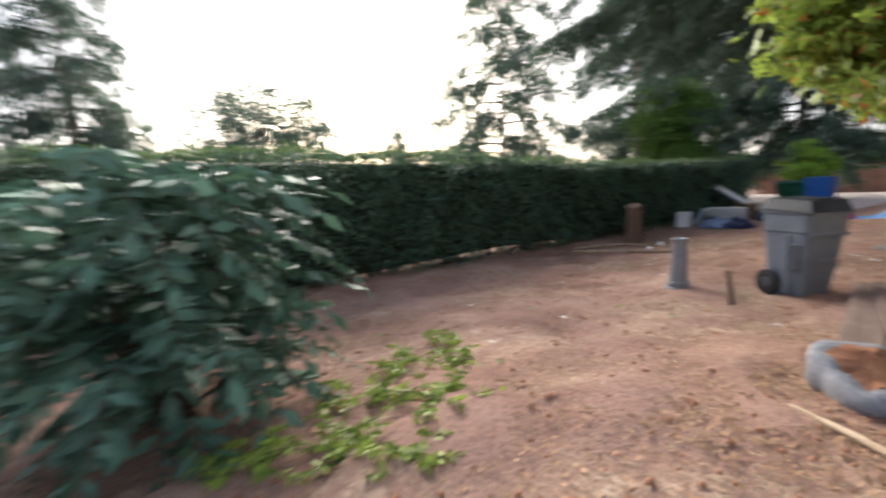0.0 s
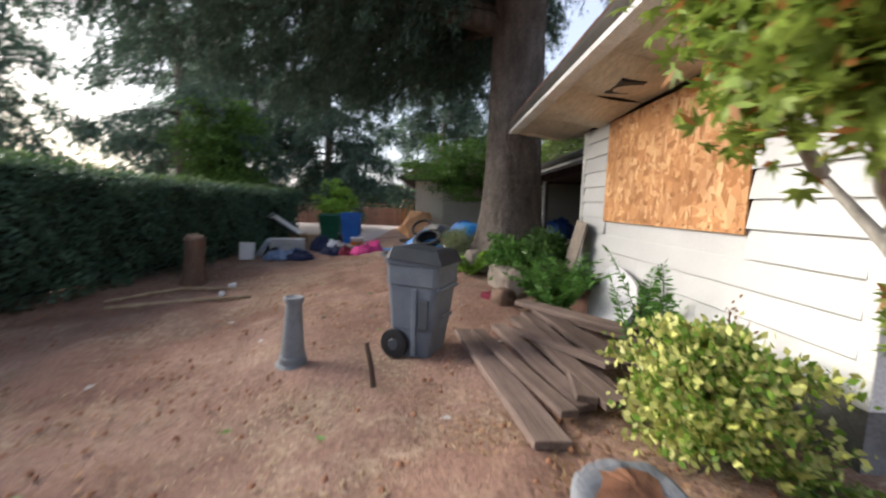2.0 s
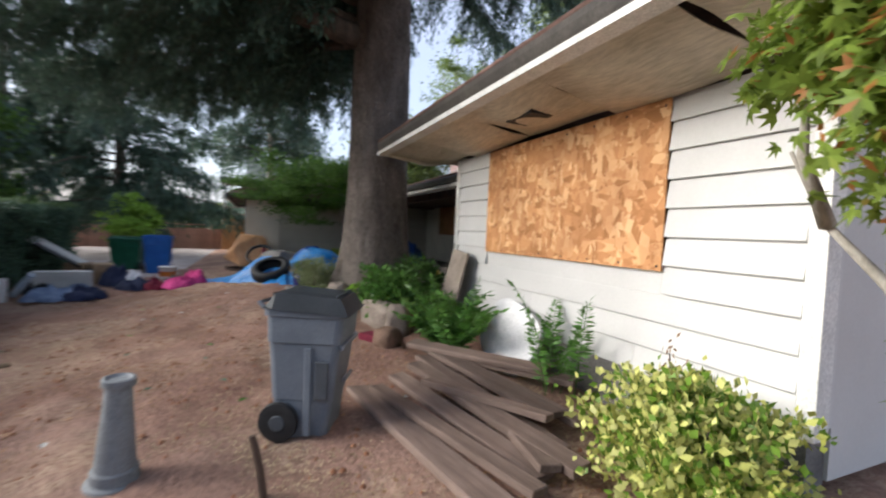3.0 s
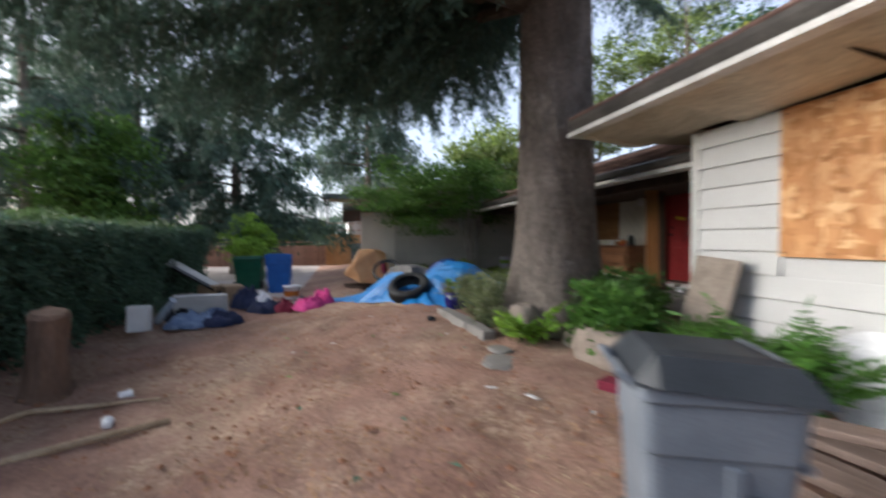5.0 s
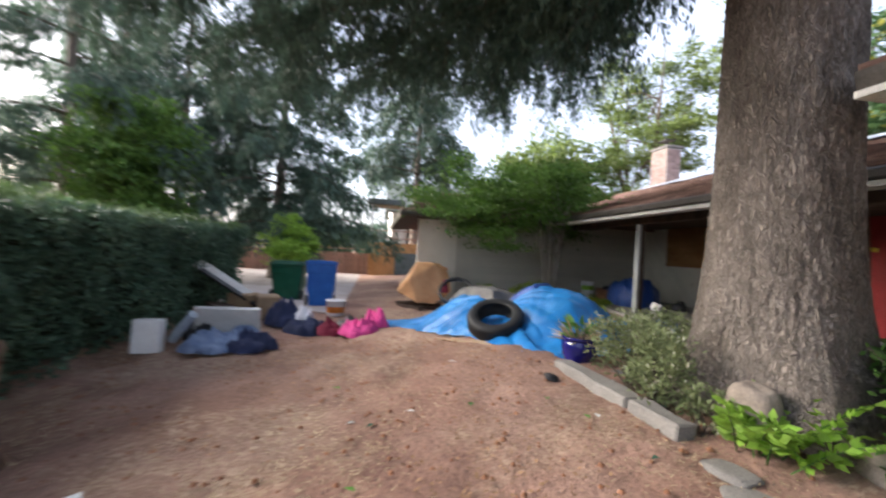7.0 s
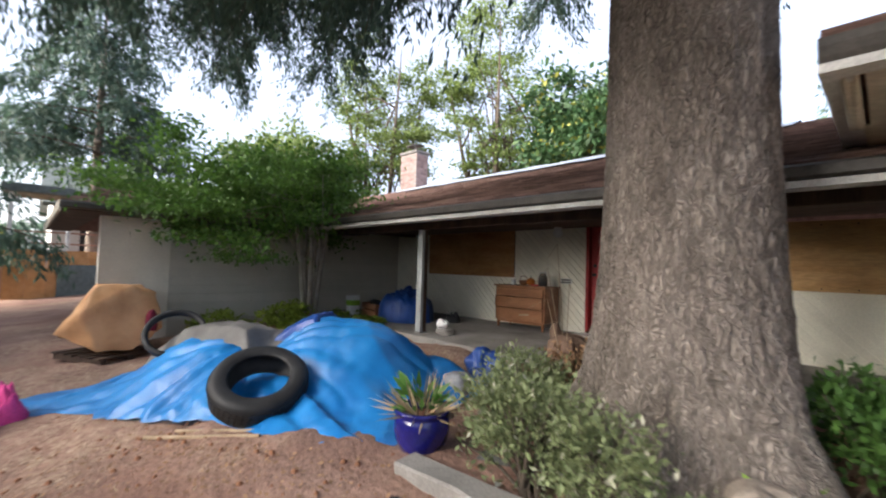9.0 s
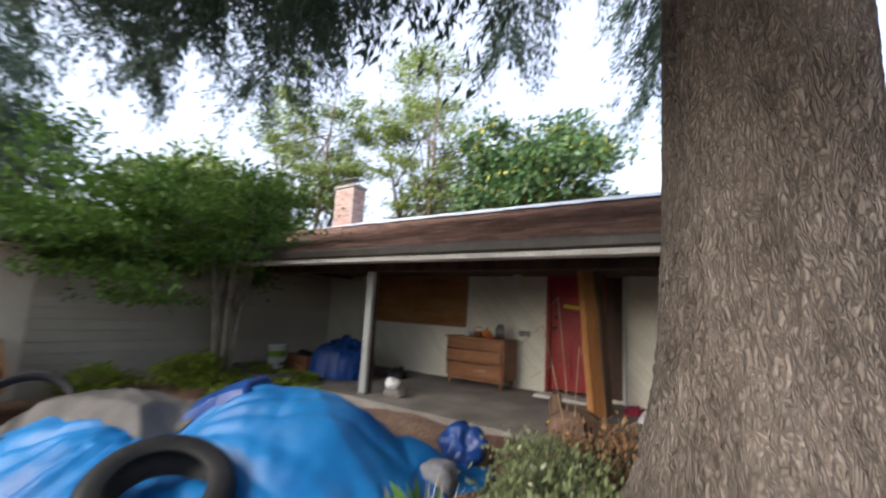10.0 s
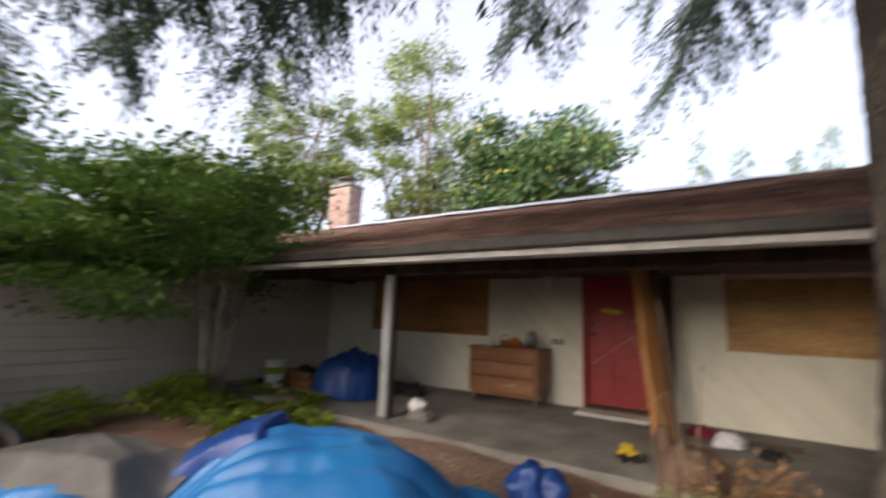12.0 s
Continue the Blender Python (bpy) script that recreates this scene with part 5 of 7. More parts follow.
# ---- containers ----
def wheeled_cart(name, place, turn, label, body_m, lid_m, height=1.03, width=0.62, depth=0.7, wheels=True, open_lid=False):
    c = thing(name, place, label, "bin", turn=turn)
    h, w, d = height - 0.10, width / 2, depth / 2
    bm = bmesh.new()
    levels = [(0.0, 0.74, 0.66), (0.03, 0.76, 0.68), (0.30, 0.82, 0.76), (0.31, 0.84, 0.78), (0.74, 0.93, 0.90), (0.75, 0.97, 0.93), (0.94, 0.985, 0.96), (0.95, 1.04, 1.02), (1.0, 1.04, 1.02)]
    loops = []
    for f, sw, sd in levels:
        ww, dd, r = w * sw, d * sd, 0.05
        ring = []
        for cx, cy, a0 in ((1, 1, 0), (-1, 1, 90), (-1, -1, 180), (1, -1, 270)):
            for a in (0, 30, 60, 90):
                t = radians(a0 + a)
                ring.append(bm.verts.new((cx * (ww - r) + r * math.cos(t), cy * (dd - r) + r * math.sin(t) + (1 - f) * 0.03, f * h)))
        loops.append(ring)
    for a, b in zip(loops, loops[1:]):
        for i in range(16):
            bm.faces.new((a[i], a[(i + 1) % 16], b[(i + 1) % 16], b[i]))
    bm.faces.new(loops[0][::-1])
    part("body", bm, body_m, c)
    # recessed panels and ribs
    for s in (-1, 1):
        part("side_rib", boxes(((s * w * 0.93 - 0.012, -d * 0.2, h * 0.05), (s * w * 0.93 + 0.012, -d * 0.2 + 0.05, h * 0.72)), bevel=0.006), body_m, c)
        part("side_recess", boxes(((s * w * 0.90 - 0.02, -d * 0.62, h * 0.33), (s * w * 0.90 + 0.012, -d * 0.28, h * 0.62)), bevel=0.008), lid_m, c)
    part("front_ledge", boxes(((-w * 0.9, -d * 0.97, h * 0.70), (w * 0.9, -d * 0.86, h * 0.745)), bevel=0.01), body_m, c)
    part("catch_bar", boxes(((-w * 0.45, -d * 0.93, h * 0.42), (w * 0.45, -d * 0.86, h * 0.46)), bevel=0.008), body_m, c)
    if not open_lid:
        lid = bmesh.new()
        nx, ny = 8, 8
        g = []
        for i in range(nx + 1):
            row = []
            for j in range(ny + 1):
                u, v = i / nx * 2 - 1, j / ny * 2 - 1
                e = max(abs(u), abs(v))
                z = h + 0.02 + 0.065 * (1 - max(abs(u) ** 6, abs(v) ** 6)) - (0.05 if e > 0.99 else 0)
                row.append(lid.verts.new((u * w * 1.12, v * d * 1.08 - 0.01, z + 0.02 * (v + 1))))
            g.append(row)
        for i in range(nx):
            for j in range(ny):
                lid.faces.new((g[i][j], g[i + 1][j], g[i + 1][j + 1], g[i][j + 1]))
        bmesh.ops.solidify(lid, geom=lid.faces[:], thickness=0.012)
        lp = part("lid", lid, lid_m, c, smooth=False)
        part("lid_rib", boxes(((-w * 0.7, -d * 0.75, h + 0.085), (w * 0.7, -d * 0.69, h + 0.102)), bevel=0.005), lid_m, lp)
    part("handle", tube([(-w * 0.8, d * 0.98, h - 0.02), (-w * 0.8, d * 1.2, h + 0.03), (w * 0.8, d * 1.2, h + 0.03), (w * 0.8, d * 0.98, h - 0.02)], [0.016] * 4, 8), body_m, c)
    if wheels:
        part("axle", tube([(-w * 0.92, d * 0.60, 0.135), (w * 0.92, d * 0.60, 0.135)], [0.012] * 2, 8), "black_metal", c)
        for s in (-1, 1):
            m = Matrix.Translation((s * w * 0.92, d * 0.60, 0.135)) @ Matrix.Rotation(radians(90), 4, "Y")
            wh = part("wheel", rings([(0.10, -0.03), (0.135, -0.026), (0.14, -0.012), (0.14, 0.012), (0.135, 0.026), (0.10, 0.03)], 24, m), "black_rubber", c, "black moulded wheel")
            part("hub", rings([(0.05, -0.036), (0.055, -0.03), (0.055, 0.03), (0.05, 0.036)], 14, m), "lid_grey", wh)
    return c


wheeled_cart("refuse_cart", (6.69, 1.18, gz(6.69, 1.18) - 0.01), -25, "grey-blue wheeled refuse cart with a closed dark lid", "cart_grey", "lid_grey", width=0.50, depth=0.56)
wheeled_cart("recycling_bin", (19.55, 4.42, 0.02), 96, "bright blue wheeled recycling bin without a lid", "blue_bin", "blue_bin", height=1.25, width=0.78, depth=0.7, open_lid=True)
wheeled_cart("yard_bin", (20.6, 5.45, 0.02), 86, "dark green wheeled yard bin", "green_bin", "green_bin", height=1.08, width=0.9, depth=0.7)


def build_cone():
    c = thing("downpipe_cone", (6.45, 2.34, gz(6.45, 2.34) - 0.02), "grey plastic cone-shaped post on a flared round foot", "bollard", tilt=2, lean=-2)
    part("foot", rings([(0.150, 0), (0.155, 0.02), (0.15, 0.05), (0.125, 0.06), (0.122, 0.12), (0.112, 0.13)], 28), "cone_grey", c)
    part("shaft", rings([(0.108, 0.13), (0.10, 0.2), (0.082, 0.42), (0.070, 0.60), (0.072, 0.62), (0.086, 0.625), (0.086, 0.665), (0.07, 0.67), (0.05, 0.655)], 28), "cone_grey", c)


build_cone()
bm = tube([(0, 0, -0.05), (0.012, -0.005, 0.16), (0.035, 0.01, 0.36)], [0.024, 0.022, 0.02], 8)
tagged(part("wooden_stake", bm, "dark_wood"), "short dark wooden stake stuck in the soil", "stake").matrix_world = pose(5.93, 1.53, gz(5.93, 1.53), -9, 3, 0)


# ---- timber pile ----
def build_planks():
    rows = [
        # near end, far end, width, thick, lift
        ((4.30, 0.62), (6.45, 1.02), 0.24, 0.055, 0.00),
        ((4.52, 0.44), (6.30, 0.90), 0.13, 0.05, 0.075),
        ((4.70, 0.26), (6.55, 0.62), 0.16, 0.05, 0.02),
        ((4.55, 0.12), (6.60, 0.40), 0.15, 0.06, 0.10),
        ((4.85, 0.02), (6.85, 0.22), 0.18, 0.05, 0.05),
        ((5.15, -0.18), (6.95, 0.10), 0.20, 0.05, 0.12),
        ((5.10, -0.40), (6.75, -0.10), 0.16, 0.05, 0.04),
        ((5.55, -0.75), (6.55, -0.10), 0.15, 0.05, 0.13),
        ((4.62, 0.30), (5.35, 0.16), 0.14, 0.05, 0.12),
        ((5.75, -0.60), (7.05, 0.28), 0.17, 0.05, 0.18),
        ((5.05, -0.05), (6.10, 0.50), 0.12, 0.05, 0.17),
    ]
    for k, (a, b, w, th, lift) in enumerate(rows):
        a, b = [(x + 0.69, 0.36 + (y - 0.62) * 0.93) for x, y in (a, b)]
        a3, b3 = Vector((*a, gz(*a) + 0.01 + lift)), Vector((*b, gz(*b) + 0.01 + lift * 0.7))
        ln = (b3 - a3).length
        bm = bmesh.new()
        box(bm, (-ln / 2, -w / 2, 0), (ln / 2, w / 2, th), bevel=0.006)
        bmesh.ops.subdivide_edges(bm, edges=[e for e in bm.edges if abs(e.verts[0].co.x - e.verts[1].co.x) > 0.5], cuts=6)
        for v in bm.verts:
            v.co += Vector(noise.noise_vector(v.co * 2.0 + Vector((k * 7, 0, 0)))) * 0.008
        ob = part("timber_plank", bm, "old_plank")
        d = (b3 - a3).normalized()
        yaw = math.degrees(math.atan2(d.y, d.x))
        ob.matrix_world = Matrix.Translation((a3 + b3) / 2) @ pose(0, 0, 0, random.uniform(-7, 7), -math.degrees(math.asin(d.z)), yaw)
        tagged(ob, "weathered brown wooden plank in a loose pile", "plank", "pile of old planks")


build_planks()


def rock_mesh(size, seed, flat=1.0, rough=0.25, sub=3):
    bm = bmesh.new()
    bmesh.ops.create_icosphere(bm, subdivisions=sub, radius=1)
    for v in bm.verts:
        d = v.co.normalized()
        r = 1 + rough * noise.noise(d * 1.3 + Vector((seed, 0, 0))) + rough * 0.5 * noise.noise(d * 3.1 + Vector((0, seed, 0))) + 0.03 * noise.noise(d * 9)
        v.co = Vector((d.x * r * size[0], d.y * r * size[1], max(-0.55, d.z * r) * size[2] * flat))
    return bm


def build_planter_rock():
    t = thing("hollow_boulder", (4.34, 0.17, gz(4.34, 0.17) - 0.03), "grey rough boulder with a soil-filled hollow", "rock", turn=15)
    n = 40
    rim = []
    for k in range(n):
        a = 2 * math.pi * k / n
        r = 0.295 * (1 + 0.13 * math.cos(a - 3.35) + 0.09 * math.cos(3 * a - 9.9) + 0.05 * math.sin(5 * a) + 0.05 * noise.noise((math.cos(a) * 4, math.sin(a) * 4, 2)))
        rim.append((math.cos(a) * r, math.sin(a) * r * 0.94, 0.20 + 0.055 * math.cos(a - 0.4) + 0.03 * noise.noise((math.cos(a) * 3, math.sin(a) * 3, 7))))
    bm = bmesh.new()
    loops = []
    for f, dz, rough in ((0.80, -1.0, 0.02), (0.93, -0.62, 0.03), (1.03, -0.2, 0.02), (0.99, -0.03, 0.012), (0.90, 0.0, 0.018), (0.72, -0.01, 0.018), (0.56, -0.02, 0.012), (0.40, -0.05, 0.008)):
        row = []
        for x, y, z in rim:
            q = Vector((x * f, y * f, z + dz * (z + 0.05) if dz < -0.5 else z + dz * 0.35))
            row.append(bm.verts.new(q + Vector(noise.noise_vector(q * 9)) * rough))
        loops.append(row)
    for a, b in zip(loops, loops[1:]):
        for k in range(n):
            bm.faces.new((a[k], a[(k + 1) % n], b[(k + 1) % n], b[k]))
    bm.faces.new(loops[0][::-1])
    bm.faces.new(loops[-1])
    fill = bmesh.new()
    rows = []
    for f in (0.74, 0.5, 0.25):
        rows.append([fill.verts.new((x * f * (0.92 + 0.5 * noise.noise((x * 9, y * 9, 1))) - 0.02, y * f * (0.85 + 0.4 * noise.noise((x * 8, y * 8, 5))), z + 0.002 + 0.012 * noise.noise((x * f * 20, y * f * 20, 3)))) for x, y, z in rim])
    for a, b in zip(rows, rows[1:]):
        for k in range(n):
            fill.faces.new((a[k], a[(k + 1) % n], b[(k + 1) % n], b[k]))
    fill.faces.new(rows[-1])
    part("stone", bm, "rock", t, smooth=True)
    part("soil_fill", fill, "red_dirt", t, "reddish soil filling", smooth=True)


build_planter_rock()
tagged(part("pale_stone", rock_mesh((0.10, 0.08, 0.07), 5), "rock", smooth=True), "small pale rounded stone on the soil", "stone").matrix_world = pose(3.81, -0.22, gz(3.81, -0.22) + 0.03)

# dead branch on the soil by the boulder
tagged(part("dead_branch", tube([(3.45, -0.25, gz(3.45, -0.25) + 0.02), (3.65, 0.07, gz(3.65, 0.07) + 0.025), (3.84, 0.40, gz(3.84, 0.4) + 0.02)], [0.022, 0.02, 0.012], 7), "pale_stick"), "thin pale dead branch lying on the soil", "branch")

# ---- maple, variegated shrub, ferns along the white wall ----
def build_maple():
    base = (4.06, -0.76, gz(4.06, -0.76))
    t = thing("maple_tree", base, "small Japanese maple with smooth grey trunk and reddening green leaves", "tree")
    bm = bmesh.new()
    tube([(0.0, 0.0, -0.1), (0.01, -0.02, 0.35), (0.0, 0.03, 0.75), (0.02, 0.06, 1.02)], [0.062, 0.05, 0.047, 0.045], 12, bm)
    limbs = [
        [(0.02, 0.06, 1.0), (-0.05, 0.25, 1.22), (-0.14, 0.5, 1.42), (-0.24, 0.66, 1.62), (-0.3, 0.72, 1.9)],
        [(0.02, 0.06, 1.0), (0.12, 0.2, 1.25), (0.3, 0.3, 1.5), (0.42, 0.35, 1.8)],
        [(0.02, 0.06, 1.0), (-0.12, -0.02, 1.3), (-0.2, -0.05, 1.6), (-0.3, -0.1, 2.0)],
        [(0.12, 0.2, 1.25), (0.25, -0.1, 1.5), (0.35, -0.25, 1.8)],
        [(0.3, 0.3, 1.5), (0.3, 0.5, 1.75), (0.3, 0.5, 2.1)],
    ]
    for ln in limbs:
        tube(ln, [0.032 - 0.024 * i / (len(ln) - 1) for i in range(len(ln))], 8, bm)
    part("trunk", bm, "grey_bark", t, smooth=True)
    n = 9000
    pts, d = blob_points(n, (-0.28, 0.70, 1.98), (0.54, 0.60, 0.60), 0.5, 60, 0.16)
    ok = pts[:, 2] > 1.2
    pts, d = pts[ok], d[ok]
    low, dl = blob_points(480, (0.02, 0.08, 1.02), (0.12, 0.14, 0.28), 0.4)
    me = star_leaves("crown", np.concatenate([pts, low]), np.concatenate([d, dl]), 0.064, 5, 0.5)
    tagged(part("crown", me, "leaf_maple", t, "pointed green leaves turning red"), kind="stuff")


build_maple()
shrub("variegated_shrub", (4.88, -0.46, gz(4.9, -0.46)), (0.62, 0.56, 0.42), "rounded yellow-green variegated shrub beside the wall", "leaf_yellow", 7000, 0.050, 0.66, 80, 0.15)
shrub("dry_stalks", (5.3, -0.88, gz(5.3, -0.88)), (0.25, 0.16, 0.42), "thin reddish flower stalks by the wall", "leaf_dry", 120, 0.05, 0.4, 10, 0.2, stems=8, category="plant")
frond_plant("sword_fern", (7.66, -0.34, gz(7.66, -0.34)), "large green sword fern against the white wall", "leaf_green", 38, 1.15, 0.34, 38, 0.13, up=(1.0, 2.8), width=0.26)
frond_plant("sword_fern", (6.42, -0.84, gz(6.42, -0.84)), "upright green fern by the white wall", "leaf_green", 7, 1.2, 0.30, 40, 0.11, up=(1.8, 4.2), width=0.26)
frond_plant("sword_fern", (4.5, -0.80, gz(4.5, -0.8)), "yellowing low fern below the shrub", "leaf_weed", 12, 0.45, 0.6, 16, 0.06, up=(0.4, 1.0))
frond_plant("sword_fern", (9.88, 0.50, gz(9.88, 0.5)), "broad light green fern at the tree foot", "leaf_bright", 13, 0.72, 0.35, 20, 0.12, up=(0.8, 2.4), width=0.5)
frond_plant("sword_fern", (11.95, -0.78, gz(11.95, -0.8)), "bright green fern beside the porch", "leaf_green", 9, 0.5, 0.45, 18, 0.08, up=(0.8, 2.2), width=0.45)
shrub("leafy_shrub", (9.15, -0.15, gz(9.2, -0.15)), (0.55, 0.48, 0.42), "bright green leafy shrub beside the trunk", "leaf_green", 3200, 0.075, 0.6, 46, 0.18)
shrub("leafy_shrub", (9.75, -0.75, gz(9.7, -0.8)), (0.5, 0.45, 0.42), "green leafy shrub between trunk and wall", "leaf_fern", 2200, 0.07, 0.5, 40, 0.18)
shrub("leafy_shrub", (8.45, -0.5, gz(8.4, -0.5)), (0.35, 0.3, 0.28), "green leafy undergrowth by the house corner", "leaf_fern", 1800, 0.07, 0.4, 40, 0.18)
shrub("sage_shrub", (11.75, -0.15, gz(11.75, -0.15)), (0.5, 0.45, 0.33), "straggly grey-green shrub with small pale flowers", "leaf_sage", 4200, 0.05, 0.4, 60, 0.2, stems=26)
shrub("sage_shrub", (11.2, 0.62, gz(11.2, 0.6)), (0.5, 0.36, 0.36), "straggly grey-green shrub at the trunk foot", "leaf_sage", 3000, 0.048, 0.4, 46, 0.2, stems=22)
shrub("sage_shrub", (10.72, 0.72, gz(10.7, 0.7)), (0.36, 0.26, 0.34), "straggly grey-green shrub against the bark", "leaf_sage", 1700, 0.045, 0.4, 36, 0.2, stems=16)
shrub("sage_shrub", (10.3, 0.6, gz(10.3, 0.6)), (0.3, 0.22, 0.18), "low grey-green weeds against the bark", "leaf_sage", 700, 0.045, 0.4, 24, 0.2, stems=12)
shrub("sage_shrub", (11.6, -0.80, gz(11.6, -0.8)), (0.42, 0.34, 0.34), "dry brownish flowering shrub before the porch", "leaf_dry", 1900, 0.045, 0.5, 44, 0.2, stems=26)


def build_canes():
    t = thing("arching_canes", (11.9, -1.0, gz(11.9, -1.0)), "thin pale arching canes above the shrub", "plant")
    for k, (dx, dy, h, bend) in enumerate(((0.25, -0.15, 1.5, 0.5), (0.5, -0.3, 1.25, 0.8), (-0.1, 0.1, 1.1, 0.4), (0.15, 0.25, 0.95, 0.5))):
        pts = [(0, 0, 0), (dx * 0.3, dy * 0.3, h * 0.55), (dx * 0.7, dy * 0.7, h), (dx * 1.4, dy * 1.4, h * (1.05 - bend * 0.3))]
        part("cane", tube(pts, [0.005, 0.004, 0.003, 0.002], 5), "pale_stick", t)


build_canes()
frond_plant("strappy_plant", (17.5, -1.75, gz(17.5, -1.75)), "yellow-green broad plants round the small tree", "leaf_weed", 60, 0.68, 0.7, 9, 0.2, up=(0.4, 1.5), width=0.42, category="plant", bases=[(random.uniform(-1.0, 1.2), random.uniform(-0.45, 0.6), 0) for k in range(18)])
frond_plant("strappy_plant", (16.1, -1.15, gz(16.1, -1.1)), "yellow-green strappy plants along the porch edge", "leaf_weed", 56, 0.66, 0.7, 9, 0.19, up=(0.4, 1.4), width=0.4, category="plant", bases=[(random.uniform(-1.1, 1.2), random.uniform(-0.35, 0.35), 0) for k in range(16)])
shrub("ground_plant", (17.9, -0.9, gz(17.9, -0.9)), (0.6, 0.5, 0.25), "low green plants at the tree foot", "leaf_weed", 900, 0.10, 0.5, 30, 0.2)
shrub("ground_plant", (18.2, 0.2, gz(18.2, 0.2)), (0.5, 0.5, 0.22), "low yellowish weeds by the garage wall", "leaf_weed", 700, 0.09, 0.5, 24, 0.2)


def build_feathery_bush():
    t = thing("sumac_bush", (1.05, 3.0, gz(1.05, 3.0)), "large blue-green bush with long feathery drooping leaves", "shrub")
    P, D, S = [], [], []
    bm = bmesh.new()
    random.seed(12)
    for k in range(170):
        a = random.uniform(0, 2 * math.pi)
        h = random.uniform(0.25, 1.7)
        r = 0.62 * random.uniform(0.2, 1.0)
        b = (math.cos(a) * r, math.sin(a) * r, h)
        p, d, s, st = frond(b, (math.cos(a), math.sin(a), random.uniform(0.0, 0.7)), random.uniform(0.5, 0.85), random.uniform(0.3, 0.7), 13, 0.19)
        P += p
        D += d
        S += s
        tube([tuple(q) for q in st[::2]] + [tuple(st[-1])], [0.006, 0.005, 0.004, 0.002], 4, bm)
        if k % 5 == 0:
            tube([(random.gauss(0, 0.08), random.gauss(0, 0.08), -0.05), (b[0] * 0.5, b[1] * 0.5, h * 0.6), b], [0.022, 0.016, 0.008], 6, bm)
    tagged(part("stem_wood", bm, "twig", t), kind="stuff")
    tagged(part("feathered_leaves", leaves("feathered_leaves", np.array(P), np.array(D), np.array(S), 0.42, 0.22, 0.15, 0.12, 0.2), "leaf_rhodo", t), kind="stuff")


build_feathery_bush()
for k, (x, y, s, n) in enumerate(((0.86, 2.1, 0.22, 10), (1.55, 2.15, 0.28, 14), (1.7, 3.0, 0.2, 9), (0.45, 2.3, 0.26, 12), (1.2, 2.55, 0.24, 11), (2.1, 2.75, 0.16, 7), (1.2, 1.75, 0.18, 8), (2.3, 3.3, 0.14, 6))):
    x, y = x + 0.92, y - 0.36
    frond_plant("weed", (x, y, gz(x, y)), "low yellow-green feathery weed on bare soil", "leaf_weed", n + 4, s * 1.4, 0.45, 9, 0.068, up=(0.3, 1.3), width=0.45, category="weed", spread=0.1)

# ---- stones, slabs and edging by the big trunk ----
def stone_block(place, size, turn, label, seed, material="pale_stone", tilt=0, lean=0):
    bm = bmesh.new()
    bmesh.ops.create_icosphere(bm, subdivisions=4, radius=1)
    for v in bm.verts:
        d = v.co.normalized()
        e = (abs(d.x) ** 3.2 + abs(d.y) ** 3.2 + abs(d.z) ** 3.2) ** (-1 / 3.2)
        e *= 1 + 0.14 * noise.noise(d * 1.6 + Vector((seed * 3.1, 0, 0))) + 0.05 * noise.noise(d * 5 + Vector((0, seed, 0)))
        v.co = Vector((d.x * e * size[0] / 2, d.y * e * size[1] / 2, (d.z * e + 0.9) * size[2] / 2))
    ob = part("stone_block" if size[2] > 0.15 else "stone_slab", bm, material, smooth=size[2] > 0.15)
    ob.matrix_world = pose(*place, tilt, lean, turn)
    return tagged(ob, label, "stone")


stone_block((8.98, 0.04, gz(8.98, 0.04) - 0.03), (0.74, 0.36, 0.42), 17, "large pale rounded stone beside the ferns", 1)
stone_block((8.56, -0.06, gz(8.56, -0.06) - 0.03), (0.3, 0.3, 0.42), -20, "pale upright stone beside the ferns", 2)
stone_block((8.2, 0.17, gz(8.2, 0.17) - 0.03), (0.3, 0.28, 0.26), 30, "brownish rough stone on the soil", 3, "stump_wood")
stone_block((10.1, 0.42, gz(10.1, 0.42) + 0.03), (0.32, 0.28, 0.38), 20, "pale broken stone planter at the trunk foot", 4)
stone_block((9.50, 0.93, gz(9.5, 0.93) - 0.01), (0.5, 0.34, 0.05), -35, "flat pale broken paving slab on the soil", 5, "concrete", tilt=3)
stone_block((9.84, 0.82, gz(9.84, 0.82) - 0.01), (0.3, 0.22, 0.05), 10, "flat pale broken paving slab on the soil", 6, "concrete", tilt=-3)
stone_block((11.55, 0.52, gz(11.55, 0.5) - 0.01), (0.35, 0.2, 0.04), -20, "flat grey slate on the soil", 7, "foundation")
stone_block((9.5, -0.02, gz(9.5, 0.0) - 0.03), (0.42, 0.36, 0.22), 20, "pale flat-topped stone under the shrub", 8)


